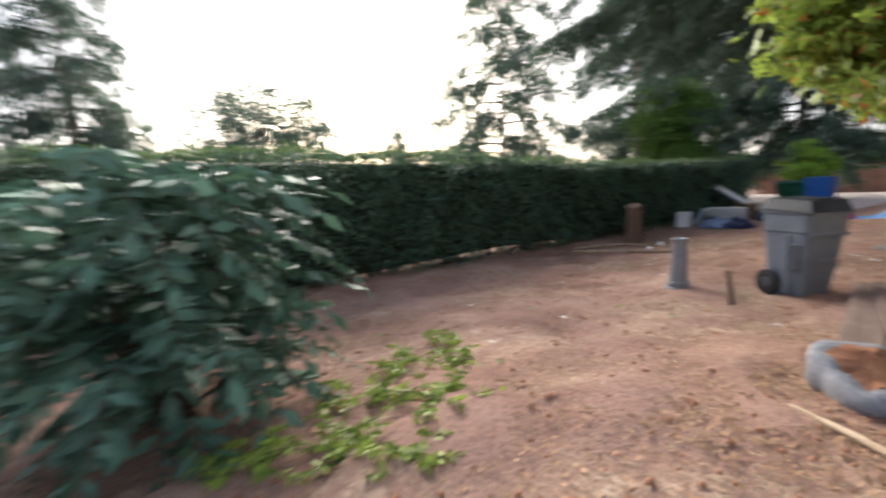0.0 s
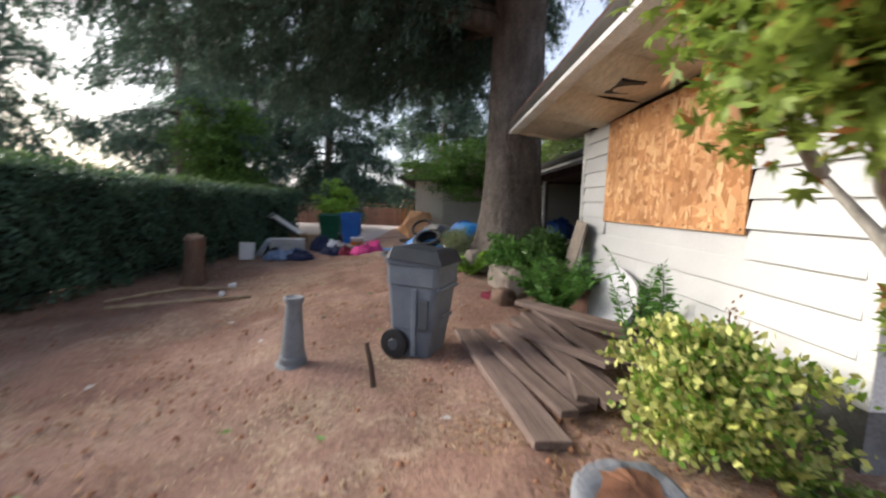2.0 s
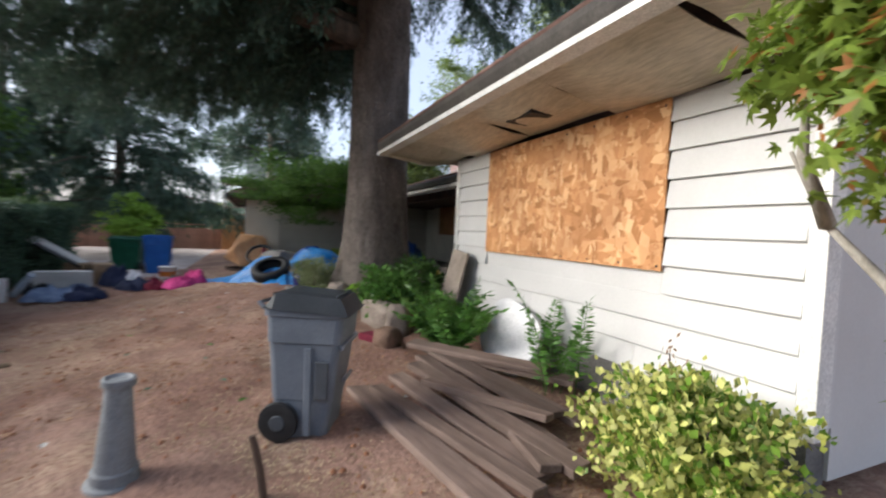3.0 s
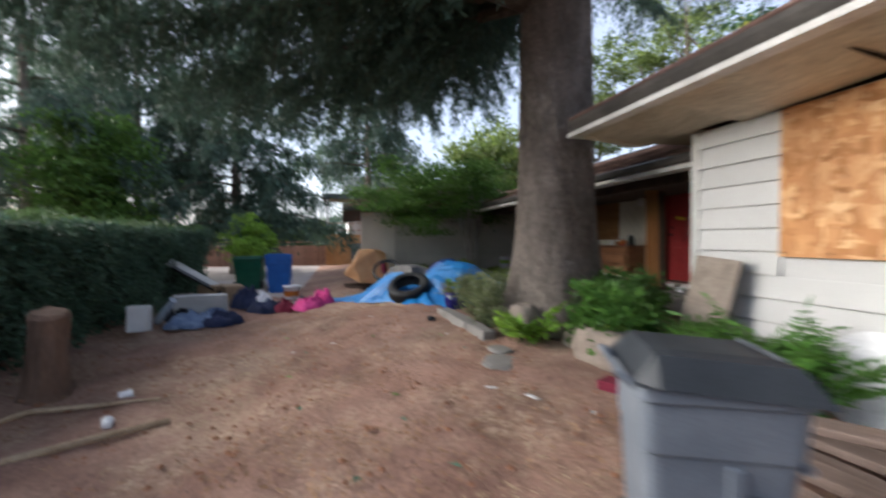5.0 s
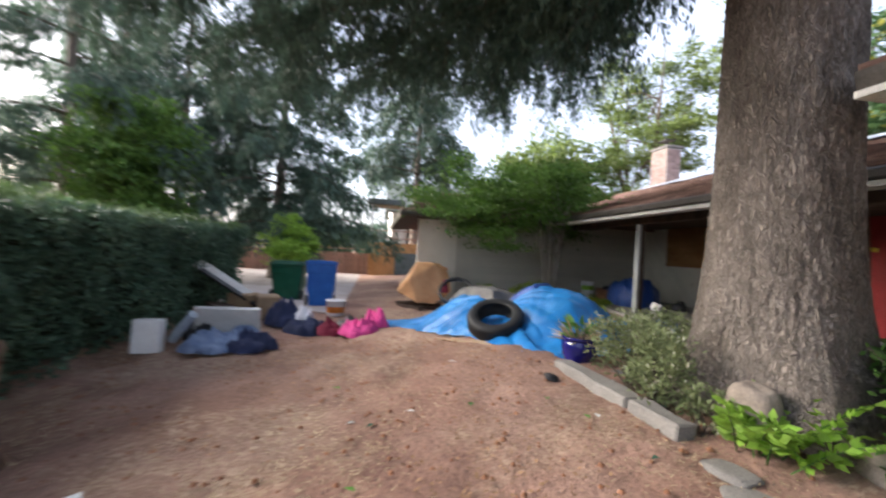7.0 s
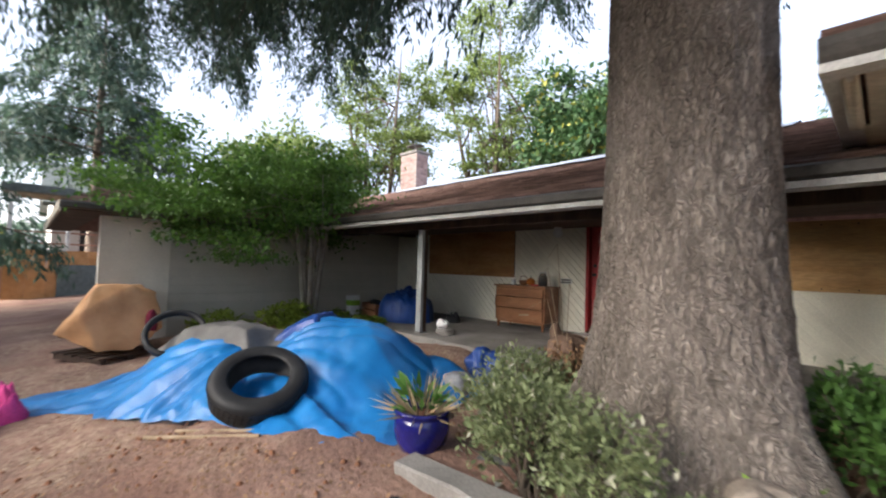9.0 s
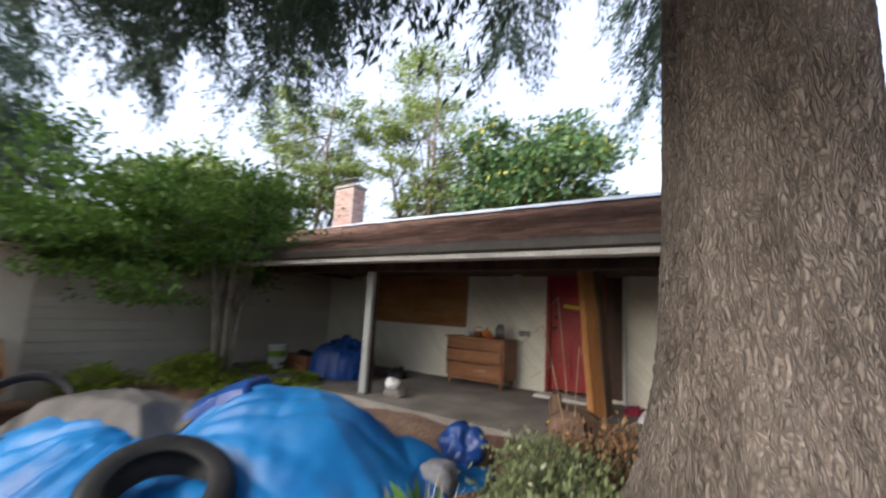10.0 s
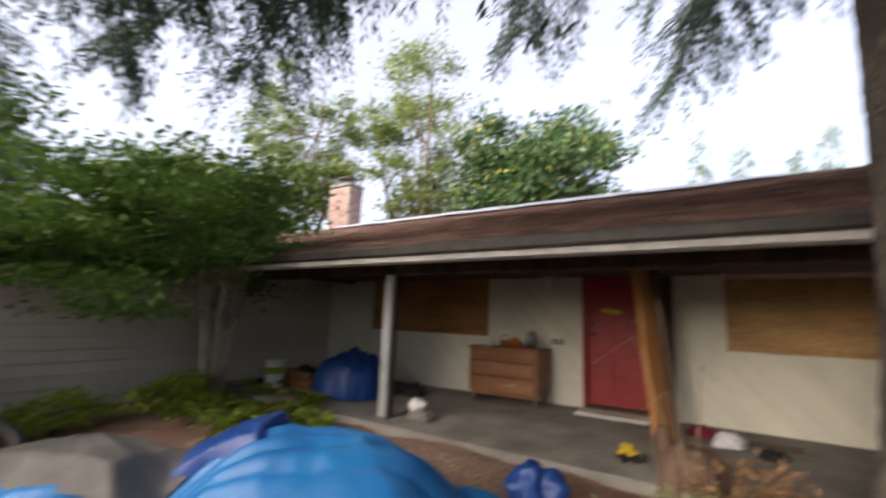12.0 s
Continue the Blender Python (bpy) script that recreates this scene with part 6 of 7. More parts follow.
def build_edging():
    for k, (a, b, w) in enumerate((((10.24, 0.79), (10.75, 0.86), 0.18), ((10.77, 0.87), (11.88, 0.98), 0.2))):
        ln = math.hypot(b[0] - a[0], b[1] - a[1])
        bm = boxes(((-ln / 2, -w / 2, -0.03), (ln / 2, w / 2, 0.10)), bevel=0.015)
        bmesh.ops.subdivide_edges(bm, edges=bm.edges[:], cuts=4, use_grid_fill=True)
        for v in bm.verts:
            v.co += Vector(noise.noise_vector(v.co * 4 + Vector((k * 5, 0, 0)))) * 0.02
        ob = part("edging_beam", bm, "concrete")
        x, y = (a[0] + b[0]) / 2, (a[1] + b[1]) / 2
        ob.matrix_world = pose(x, y, gz(x, y), 0, math.degrees(math.asin((gz(*a) - gz(*b)) / ln)), math.degrees(math.atan2(b[1] - a[1], b[0] - a[0])))
        tagged(ob, "weathered grey edging beam sunk in the soil", "edging", "garden edging")


build_edging()

# leaning sheets on the white wall
def rounded_sheet(w, h, th, p=3.0, n=40):
    """A flat panel with rounded corners, slightly bowed."""
    bm = bmesh.new()
    fr, bk = [], []
    for k in range(n):
        a = 2 * math.pi * k / n
        c, s = math.cos(a), math.sin(a)
        x, z = w / 2 * math.copysign(abs(c) ** (2 / p), c), h / 2 * math.copysign(abs(s) ** (2 / p), s) + h / 2
        fr.append(bm.verts.new((x, th / 2 + 0.03 * (x / w) ** 2, z)))
        bk.append(bm.verts.new((x, -th / 2 + 0.03 * (x / w) ** 2, z)))
    bm.faces.new(fr)
    bm.faces.new(bk[::-1])
    for k in range(n):
        bm.faces.new((fr[k], bk[k], bk[(k + 1) % n], fr[(k + 1) % n]))
    bmesh.ops.recalc_face_normals(bm, faces=bm.faces[:])
    return bm


tagged(part("white_sheet", rounded_sheet(0.95, 0.66, 0.05), "white_plastic"), "white rounded plastic panel leaning on the sided wall", "panel").matrix_world = pose(7.30, -0.72, gz(7.3, -0.72) + 0.0, -24, 14, 178)
tagged(part("grey_board", boxes(((-0.28, -0.015, 0), (0.28, 0.015, 1.0)), bevel=0.006), "pale_stone"), "grey-brown board leaning on the house corner", "board").matrix_world = pose(8.8, -0.78, gz(8.8, -0.78), -12, 4, 175)
tagged(part("red_box", boxes(((-0.14, -0.1, -0.02), (0.14, 0.1, 0.06)), bevel=0.006), "maroon_cloth"), "dark red flat box on the soil", "box").matrix_world = pose(8.47, 0.28, gz(8.47, 0.28) + 0.02, 0, 0, 30)
bm = bmesh.new()
for k in range(5):
    a = 1.1 * k
    b = tube([(0, 0, 0), (0.05 * math.cos(a), 0.05 * math.sin(a), 0.06), (0.12 * math.cos(a), 0.12 * math.sin(a), 0.02)], [0.03, 0.02, 0.004], 5)
    join(bm, b)
tagged(part("pale_leaf_litter", bm, "leaf_yellow"), "pale yellow dead leaf on the stone", "leaf").matrix_world = pose(8.88, 0.03, gz(8.88, 0.03) + 0.36)

for x, y, a in ((8.62, 0.99, 20), (8.95, 1.25, 70)):
    tagged(part("paper_scrap", boxes(((-0.06, -0.03, 0), (0.06, 0.03, 0.01)), m=Matrix.Rotation(0.15, 4, "X"), bevel=0.003), "white_plastic"), "small white paper scrap on the soil", "paper").matrix_world = pose(x, y, gz(x, y) + 0.012, 0, 0, a)

# ---- along the hedge: stump, branches, cups ----
def build_stump():
    t = thing("tree_stump", (10.66, 5.58, -0.03), "leaning brown weathered stump before the hedge", "stump", turn=20, tilt=4, lean=-9)
    bm = rings([(0.30, 0), (0.255, 0.12), (0.225, 0.4), (0.215, 0.75), (0.225, 0.90), (0.18, 0.94)], 26, wob=0.22, squash=0.75)
    bmesh.ops.subdivide_edges(bm, edges=[e for e in bm.edges if abs(e.verts[0].co.z - e.verts[1].co.z) > 0.1], cuts=4)
    for v in bm.verts:
        v.co += Vector(noise.noise_vector(Vector((v.co.x * 14, v.co.y * 14, v.co.z * 2)))) * 0.018
    part("wood", bm, "stump_wood", t)


build_stump()
tagged(part("long_branch", tube([(10.15, 4.33, 0.03), (10.06, 4.9, 0.035), (10.05, 5.38, 0.03), (9.5, 5.64, 0.04), (8.9, 5.9, 0.03)], [0.018, 0.024, 0.026, 0.026, 0.02], 7), "pale_stick"), "long bent pale branch lying on the soil", "branch")
tagged(part("long_branch", tube([(9.5, 4.02, 0.04), (9.22, 4.48, 0.05), (8.95, 4.92, 0.045), (8.5, 5.6, 0.04)], [0.028, 0.032, 0.034, 0.028], 7), "pale_stick"), "thick pale branch lying on the soil", "branch")


def cup(place, turn, tilt, label):
    bm = rings([(0.036, 0), (0.036, 0.004), (0.046, 0.11), (0.048, 0.115), (0.044, 0.112), (0.034, 0.008)], 18)
    ob = part("paper_cup", bm, "white_plastic", smooth=True)
    ob.matrix_world = pose(*place, tilt, 0, turn)
    tagged(ob, label, "cup")


cup((10.26, 4.74, 0.05), 30, 88, "white crumpled cup lying on the soil")
cup((9.46, 4.48, 0.05), 110, 85, "white crumpled cup lying on the soil")


# ---- rubbish along the hedge end ----
def cloth_heap(name, place, size, label, material, seed, turn=0, category="clothes", fold=1.7, power=0.5, lump=0.42):
    """A soft crumpled heap with folds, resting on the ground."""
    n = 34
    bm = bmesh.new()
    g = []
    for i in range(n + 1):
        row = []
        for j in range(n + 1):
            u, v = i / n * 2 - 1, j / n * 2 - 1
            q = math.sqrt(u * u + v * v)
            edge = 0.82 + 0.25 * noise.noise((math.atan2(v, u) * 1.2, seed, 0))
            h = max(0.0, 1 - (q / edge) ** 2.2)
            r = noise.noise((u * 2.3 + seed, v * 2.3, 0)) * lump + abs(noise.noise((u * 4.7, v * 4.7 + seed, 3))) * 0.5 * fold
            sh = min(1, edge / max(q, 1e-3))
            row.append(bm.verts.new((u * sh * size[0] / 2, v * sh * size[1] / 2, (h ** power) * size[2] * (0.65 + r) + 0.008)))
        g.append(row)
    for i in range(n):
        for j in range(n):
            bm.faces.new((g[i][j], g[i + 1][j], g[i + 1][j + 1], g[i][j + 1]))
    bmesh.ops.remove_doubles(bm, verts=bm.verts[:], dist=0.0005)
    ob = part(name, bm, material, smooth=True)
    ob.matrix_world = pose(*place, 0, 0, turn)
    return tagged(ob, label, category)


def on(x, y, lift=0.0):
    return (x, y, gz(x, y) + lift)


cloth_heap("crumpled_clothing", on(14.45, 5.35), (1.3, 1.1, 0.24), "crumpled faded blue denim clothes on the ground", "denim_cloth", 1, 20)
cloth_heap("crumpled_clothing", on(14.4, 4.8), (1.0, 0.9, 0.24), "crumpled blue and black bags on the ground", "navy_cloth", 2, -15)
cloth_heap("crumpled_clothing", on(15.1, 5.1), (0.8, 0.6, 0.3), "crumpled grey-blue clothes on the ground", "denim_cloth", 3, 50)
cloth_heap("crumpled_clothing", on(15.9, 4.25), (1.4, 1.0, 0.26), "dark navy clothes spread on the ground", "navy_cloth", 4, 10)
cloth_heap("crumpled_clothing", on(16.2, 4.6, 0.05), (1.0, 0.9, 0.42), "dark navy clothes in a heap", "navy_cloth", 5, 70)
cloth_heap("white_towel", on(16.05, 4.3, 0.2), (0.55, 0.42, 0.2), "white towel dropped on dark clothes", "white_cloth", 6, 20)
cloth_heap("maroon_cloth", on(15.5, 3.75), (0.7, 0.6, 0.24), "dark red cloth among the rubbish", "maroon_cloth", 7, 10)
cloth_heap("grey_cloth", on(15.7, 3.45), (0.7, 0.6, 0.24), "grey cloth among the rubbish", "grey_tarp", 8, 30)
cloth_heap("pink_blanket", on(15.25, 3.2), (1.0, 0.8, 0.26), "bright pink crumpled blanket on the soil", "pink_cloth", 9, -30, "blanket")
cloth_heap("pink_blanket", on(15.75, 2.95), (0.8, 0.6, 0.34), "bright pink crumpled blanket in a mound", "pink_cloth", 10, 15, "blanket")
cloth_heap("black_bag", on(15.2, 5.75), (1.1, 0.8, 0.3), "black crumpled bag on the ground", "black_cloth", 11, 5, "bag")


def box_thing(name, place, size, material, label, category, turn=0, tilt=0, lean=0):
    bm = boxes(((-size[0] / 2, -size[1] / 2, 0), (size[0] / 2, size[1] / 2, size[2])), bevel=min(size) * 0.06)
    for v in bm.verts:
        v.co += Vector(noise.noise_vector(v.co * 3)) * 0.006
    ob = part(name, bm, material)
    ob.matrix_world = pose(*place, tilt, lean, turn)
    return tagged(ob, label, category)


box_thing("storage_panel", on(15.1, 5.35), (0.12, 0.98, 0.52), "grey_white", "pale grey flat panel standing among rubbish", "panel", 5, 0, -12)
box_thing("white_box", on(14.0, 6.05), (0.3, 0.34, 0.46), "white_plastic", "white plastic box by the hedge foot", "box", 10, 0, 6)
box_thing("cardboard_box", on(17.1, 5.2), (0.5, 0.45, 0.5), "cardboard", "brown open cardboard box", "box", 20)
box_thing("cardboard_box", on(17.3, 5.75), (0.45, 0.5, 0.5), "cardboard", "brown dented cardboard box", "box", -15)
box_thing("dark_chest", on(16.9, 6.1), (0.6, 0.5, 0.3), "dark_wood", "dark broken wooden chest among rubbish", "chest", 30, 8, 0)
tagged(part("leaning_board", boxes(((-0.9, -0.16, -0.02), (0.9, 0.16, 0.02)), bevel=0.005), "grey_white"), "pale board leaning on the rubbish heap", "board").matrix_world = pose(17.2, 5.95, 0.66, 30, 34, -75)
tagged(part("leaning_plank", boxes(((-0.8, -0.08, -0.02), (0.8, 0.08, 0.02)), bevel=0.005), "black_metal"), "dark plank leaning on the rubbish heap", "plank").matrix_world = pose(17.05, 5.85, 0.55, 20, 34, -75)
tagged(part("pale_pipe", rings([(0.07, 0), (0.075, 0.02), (0.06, 0.6), (0.065, 0.62)], 14), "pale_blue_plastic"), "pale plastic tube leaning on the hedge", "tube").matrix_world = pose(14.5, 5.95, 0.08, 25, -40, 20)
tagged(part("white_paper", boxes(((-0.14, -0.03, 0), (0.14, 0.03, 0.012))), "white_plastic"), "scrap of white paper on the soil", "paper").matrix_world = pose(14.55, 4.75, gz(14.5, 4.7) + 0.02, 0, 6, 20)


def build_tub():
    t = thing("plastic_tub", on(17.6, 3.85), "white plastic tub with coloured label", "tub")
    part("tub", rings([(0.17, 0), (0.18, 0.02), (0.21, 0.34), (0.225, 0.345), (0.225, 0.375), (0.2, 0.37)], 20), "white_plastic", t, smooth=True)
    part("label_band", rings([(0.193, 0.1), (0.205, 0.24)], 20, closed_ends=False), "orange_paint", t, "orange paper label")


build_tub()


# ---- blue tarp heap ----
def heap_z(x, y):
    g = ground_z(x, y)
    def hump(cx, cy, rx, ry, h, a):
        c, s = math.cos(a), math.sin(a)
        u, v = ((x - cx) * c + (y - cy) * s) / rx, (-(x - cx) * s + (y - cy) * c) / ry
        return h * np.exp(-(u * u + v * v) ** 1.3)
    h = np.maximum(hump(13.85, 0.25, 1.15, 0.70, 0.66, 0.25), hump(15.0, 1.15, 1.0, 0.75, 0.52, 0.4))
    h = np.maximum(h, hump(14.2, 1.05, 1.5, 0.6, 0.26, 0.5))
    h = np.maximum(h, hump(13.0, -0.35, 0.6, 0.4, 0.30, 0.2))
    return g + h


def sheet(name, corners, material, label, lift, ragged, seed, n=110, category="tarp", folds=0.03, hug=False):
    """A cloth sheet draped over the heap between four corners, with folds and an uneven hem."""
    a, b, c, d = [np.array(p, float) for p in corners]
    u, v = np.meshgrid(np.linspace(0, 1, n), np.linspace(0, 1, n), indexing="ij")
    U, V = u[..., None], v[..., None]
    P = a * (1 - U) * (1 - V) + b * U * (1 - V) + c * U * V + d * (1 - U) * V
    X, Y = P[..., 0], P[..., 1]
    mid = P.reshape(-1, 2).mean(0)
    e = np.minimum(np.minimum(u, 1 - u), np.minimum(v, 1 - v))
    F = np.zeros_like(X)
    R = np.zeros_like(X)
    for i in range(n):
        for j in range(n):
            q = (X[i, j], Y[i, j])
            ang = math.atan2(q[1] - mid[1], q[0] - mid[0])
            F[i, j] = abs(noise.noise((ang * 5 + seed, math.hypot(q[0] - mid[0], q[1] - mid[1]) * 0.7, 0))) * 1.5 + 0.5 * noise.noise((q[0] * 2.6, q[1] * 2.6, seed)) + 0.25 * noise.noise((q[0] * 8, q[1] * 8, seed))
            R[i, j] = noise.noise((q[0] * 1.7 + seed, q[1] * 1.7, 5)) + 0.5 * noise.noise((q[0] * 5, q[1] * 5, seed))
    w = np.clip(1 - e / 0.12, 0, 1)
    X = X + (X - mid[0]) * w * R * ragged
    Y = Y + (Y - mid[1]) * w * R * ragged
    g0 = ground_z(X, Y)
    Z = g0 + (heap_z(X, Y) - g0) * (np.clip(e * 6, 0, 1) ** 0.6 if hug else 1.0) + lift * (np.clip(e * 8 + 0.3, 0, 1)) + folds * F * np.clip(e * 14 + 0.35, 0, 1)
    vv = np.stack([X, Y, Z], -1).reshape(-1, 3)
    i = np.arange(n * n).reshape(n, n)
    f = np.stack([i[:-1, :-1], i[1:, :-1], i[1:, 1:], i[:-1, 1:]], -1).reshape(-1, 4)
    me = quick_mesh(name, vv, f)
    ob = part(name, me, material, smooth=True)
    return tagged(ob, label, category)


sheet("blue_tarp", [(16.3, 2.95), (12.2, 0.95), (12.65, -0.95), (16.8, 1.0)], "blue_tarp", "bright blue crumpled tarp draped over a heap", 0.03, 0.16, 3, 150, folds=0.07, hug=True)
sheet("grey_tarp", [(15.95, 1.75), (14.3, 1.1), (14.75, 0.05), (16.6, 0.75)], "grey_tarp", "dusty dark grey tarp lying on the blue one", 0.19, 0.2, 8, 60)
sheet("dark_tarp_patch", [(14.5, 0.85), (13.95, 0.55), (14.2, 0.1), (14.75, 0.35)], "dark_blue_tarp", "faded darker blue tarp patch on the heap", 0.13, 0.2, 12, 40)
sheet("blue_scrap", [(12.75, 1.35), (12.2, 1.0), (12.5, 0.55), (13.0, 0.85)], "blue_tarp", "torn blue tarp scrap on the soil", 0.012, 0.4, 15, 50, folds=0.012)
tagged(part("tarp_knot", rock_mesh((0.20, 0.16, 0.24), 14, rough=0.55, sub=4), "dark_blue_tarp", smooth=True), "bunched dark blue end of tarp", "tarp").matrix_world = pose(12.88, -0.95, gz(12.88, -0.95) + 0.12, 0, 14, 20)
stone_block((12.72, -0.35, gz(12.7, -0.35)), (0.3, 0.26, 0.24), 20, "grey stone holding down the tarp", 11, "rock")


def tyre(name, place, R, r, w, turn, tilt, label, material="black_rubber", tread=True):
    t = thing(name, place, label, "tyre", turn=turn, tilt=tilt)
    prof = [(R * 0.62, -w * 0.40), (R * 0.66, -w * 0.47), (R * 0.85, -w * 0.5), (R * 0.95, -w * 0.44), (R, -w * 0.3), (R, w * 0.3), (R * 0.95, w * 0.44), (R * 0.85, w * 0.5), (R * 0.66, w * 0.47), (R * 0.62, w * 0.40), (R * 0.66, w * 0.36), (R * 0.9, w * 0.26), (R * 0.9, -w * 0.26), (R * 0.66, -w * 0.36)]
    bm = bmesh.new()
    n = 64
    loops = [[bm.verts.new((q * math.cos(2 * math.pi * i / n), q * math.sin(2 * math.pi * i / n), z)) for q, z in prof] for i in range(n)]
    m = len(prof)
    for i in range(n):
        for k in range(m):
            bm.faces.new((loops[i][k], loops[(i + 1) % n][k], loops[(i + 1) % n][(k + 1) % m], loops[i][(k + 1) % m]))
    bmesh.ops.recalc_face_normals(bm, faces=bm.faces[:])
    part("carcass", bm, material, t, smooth=True)
    if tread:
        bl = bmesh.new()
        for i in range(48):
            for s in (-1, 0, 1):
                mm = Matrix.Rotation(2 * math.pi * (i + 0.25 * s) / 48, 4, "Z") @ Matrix.Translation((R, 0, s * w * 0.19))
                box(bl, (-0.004, -R * 0.055, -w * 0.085), (0.008, R * 0.055, w * 0.085), mm)
        tagged(part("tread", bl, material, t), kind="stuff")
    return t


tyre("car_tyre", (13.55, 1.27, gz(13.5, 1.27) + 0.27), 0.40, 0.2, 0.25, -118, 30, "worn black car tyre lying tilted on the blue tarp")


def build_ring():
    t = thing("wheel_rim_ring", (15.5, 1.50, gz(15.5, 1.5) + 0.62), "thin black ring leaning on the grey tarp", "ring", turn=-108, tilt=46)
    n, k = 40, 8
    bm = bmesh.new()
    L = [[bm.verts.new(((0.30 + 0.035 * math.cos(2 * math.pi * j / k)) * math.cos(2 * math.pi * i / n), (0.30 + 0.035 * math.cos(2 * math.pi * j / k)) * math.sin(2 * math.pi * i / n), 0.045 * math.sin(2 * math.pi * j / k))) for j in range(k)] for i in range(n)]
    for i in range(n):
        for j in range(k):
            bm.faces.new((L[i][j], L[(i + 1) % n][j], L[(i + 1) % n][(j + 1) % k], L[i][(j + 1) % k]))
    part("ring", bm, "black_rubber", t, smooth=True)


build_ring()
for k, (a, b) in enumerate((((13.75, 1.85), (13.0, 1.28)), ((13.85, 2.05), (13.05, 1.45)))):
    tagged(part("wooden_rod", tube([(*a, gz(*a) + 0.02), (*b, gz(*b) + 0.02)], [0.016, 0.016], 7), "pale_stick"), "thin wooden rod lying on the soil", "rod", "rods by the tarp")


def draped_pile(name, place, turn, label, material, base, top, seed):
    """A sheet pulled taut over a boxy pile: flat facets with creases between, hem above the ground. base, top: rows of (x, y, z)."""
    bm = bmesh.new()
    for p in base + top:
        bm.verts.new(p)
    bmesh.ops.convex_hull(bm, input=bm.verts[:])
    bmesh.ops.triangulate(bm, faces=bm.faces[:])
    for k in range(3):
        bmesh.ops.subdivide_edges(bm, edges=bm.edges[:], cuts=1, use_grid_fill=True)
        bmesh.ops.triangulate(bm, faces=[f for f in bm.faces if len(f.verts) > 4])
    low = min(p[2] for p in base)
    bmesh.ops.delete(bm, geom=[f for f in bm.faces if f.normal.z < -0.6], context="FACES")
    for v in bm.verts:
        q = v.co * 2.6 + Vector((seed, 0, 0))
        v.co += v.normal * (0.05 * noise.noise(q) - 0.05 * abs(noise.noise(q * 1.7)))
        if v.co.z < low + 0.22:
            v.co.z += 0.10 * noise.noise((v.co.x * 3, v.co.y * 3, seed))
    bm.transform(Matrix.Diagonal((0.9, 0.86, 0.95, 1)))
    ob = part(name, bm, material, smooth=True)
    ob.matrix_world = pose(*place, 0, 0, turn)
    return tagged(ob, label, "tarp")


def build_orange_cover():
    draped_pile("orange_cover", (18.2, 1.74, gz(18.2, 1.74) + 0.11), 0, "pile covered by a taut faded orange tarp before the garage", "orange_tarp",
                [(-0.60, -0.62, 0.36), (-0.62, 0.30, 0.06), (-0.15, 0.85, 0.30), (0.55, 0.62, 0.12), (0.58, -0.55, 0.12), (-0.66, -0.18, 0.06)],
                [(-0.42, -0.54, 0.94), (-0.5, -0.16, 1.06), (-0.38, 0.33, 1.08), (0.42, 0.26, 1.04), (0.42, -0.44, 1.0), (-0.6, 0.56, 0.64)], 4.0)
    t = thing("pallet", (18.15, 1.82, gz(18.15, 1.8) - 0.02), "dark wooden pallet under the orange tarp", "pallet", turn=25)
    for k in range(3):
        part("bearer", boxes(((-0.55, -0.42 + k * 0.38, 0), (0.55, -0.34 + k * 0.38, 0.09)), bevel=0.004), "dark_wood", t)
    for k in range(6):
        part("slat", boxes(((-0.55 + k * 0.2, -0.45, 0.092), (-0.43 + k * 0.2, 0.45, 0.115)), bevel=0.003), "dark_wood", t)


build_orange_cover()
tagged(part("red_cloth", rock_mesh((0.12, 0.08, 0.2), 9, rough=0.3), "maroon_cloth", smooth=True), "red bundle hung on the orange cover", "bundle").matrix_world = pose(17.63, 1.36, gz(17.6, 1.36) + 0.5)


def build_pot():
    t = thing("plant_pot", on(12.0, 0.74, -0.01), "glossy cobalt blue round pot with dry grass", "pot")
    part("pot", rings([(0.10, 0), (0.13, 0.02), (0.185, 0.12), (0.2, 0.2), (0.19, 0.27), (0.175, 0.29), (0.2, 0.30), (0.2, 0.325), (0.18, 0.325), (0.165, 0.28)], 36), "pot_blue", t, smooth=True)
    part("soil", rings([(0.16, 0.25), (0.165, 0.275), (0.05, 0.285)], 20), "red_dirt", t)
    n = 120
    a = rng.uniform(0, 2 * math.pi, n)
    pts = np.stack([0.08 * np.cos(a), 0.08 * np.sin(a), np.full(n, 0.28)], 1)
    d = np.stack([np.cos(a), np.sin(a), rng.uniform(0.2, 2.0, n)], 1)
    tagged(part("dry_grass", leaves("dry_grass", pts, unit(d), 0.26, 0.05, 0.25, 0.0), "straw", t), kind="stuff")
    n = 60
    a = rng.uniform(0, 2 * math.pi, n)
    pts = np.stack([0.1 * np.cos(a), 0.1 * np.sin(a), rng.uniform(0.28, 0.45, n)], 1)
    tagged(part("green_leaves", leaves("green_leaves", pts, np.stack([np.cos(a), np.sin(a), np.full(n, 0.8)], 1), 0.13, 0.35, 0.3), "leaf_green", t), kind="stuff")


build_pot()
tagged(part("dark_bag", rock_mesh((0.1, 0.08, 0.12), 17, rough=0.35), "black_cloth", smooth=True), "small dark crumpled bag on the soil", "bag").matrix_world = pose(12.3, 0.5, gz(12.3, 0.5) + 0.06)
tagged(part("red_black_toy", rock_mesh((0.09, 0.06, 0.04), 19, rough=0.4), "black_cloth", smooth=True), "small black and red scrap on the soil", "scrap").matrix_world = pose(11.58, 1.24, gz(11.58, 1.24) + 0.02)

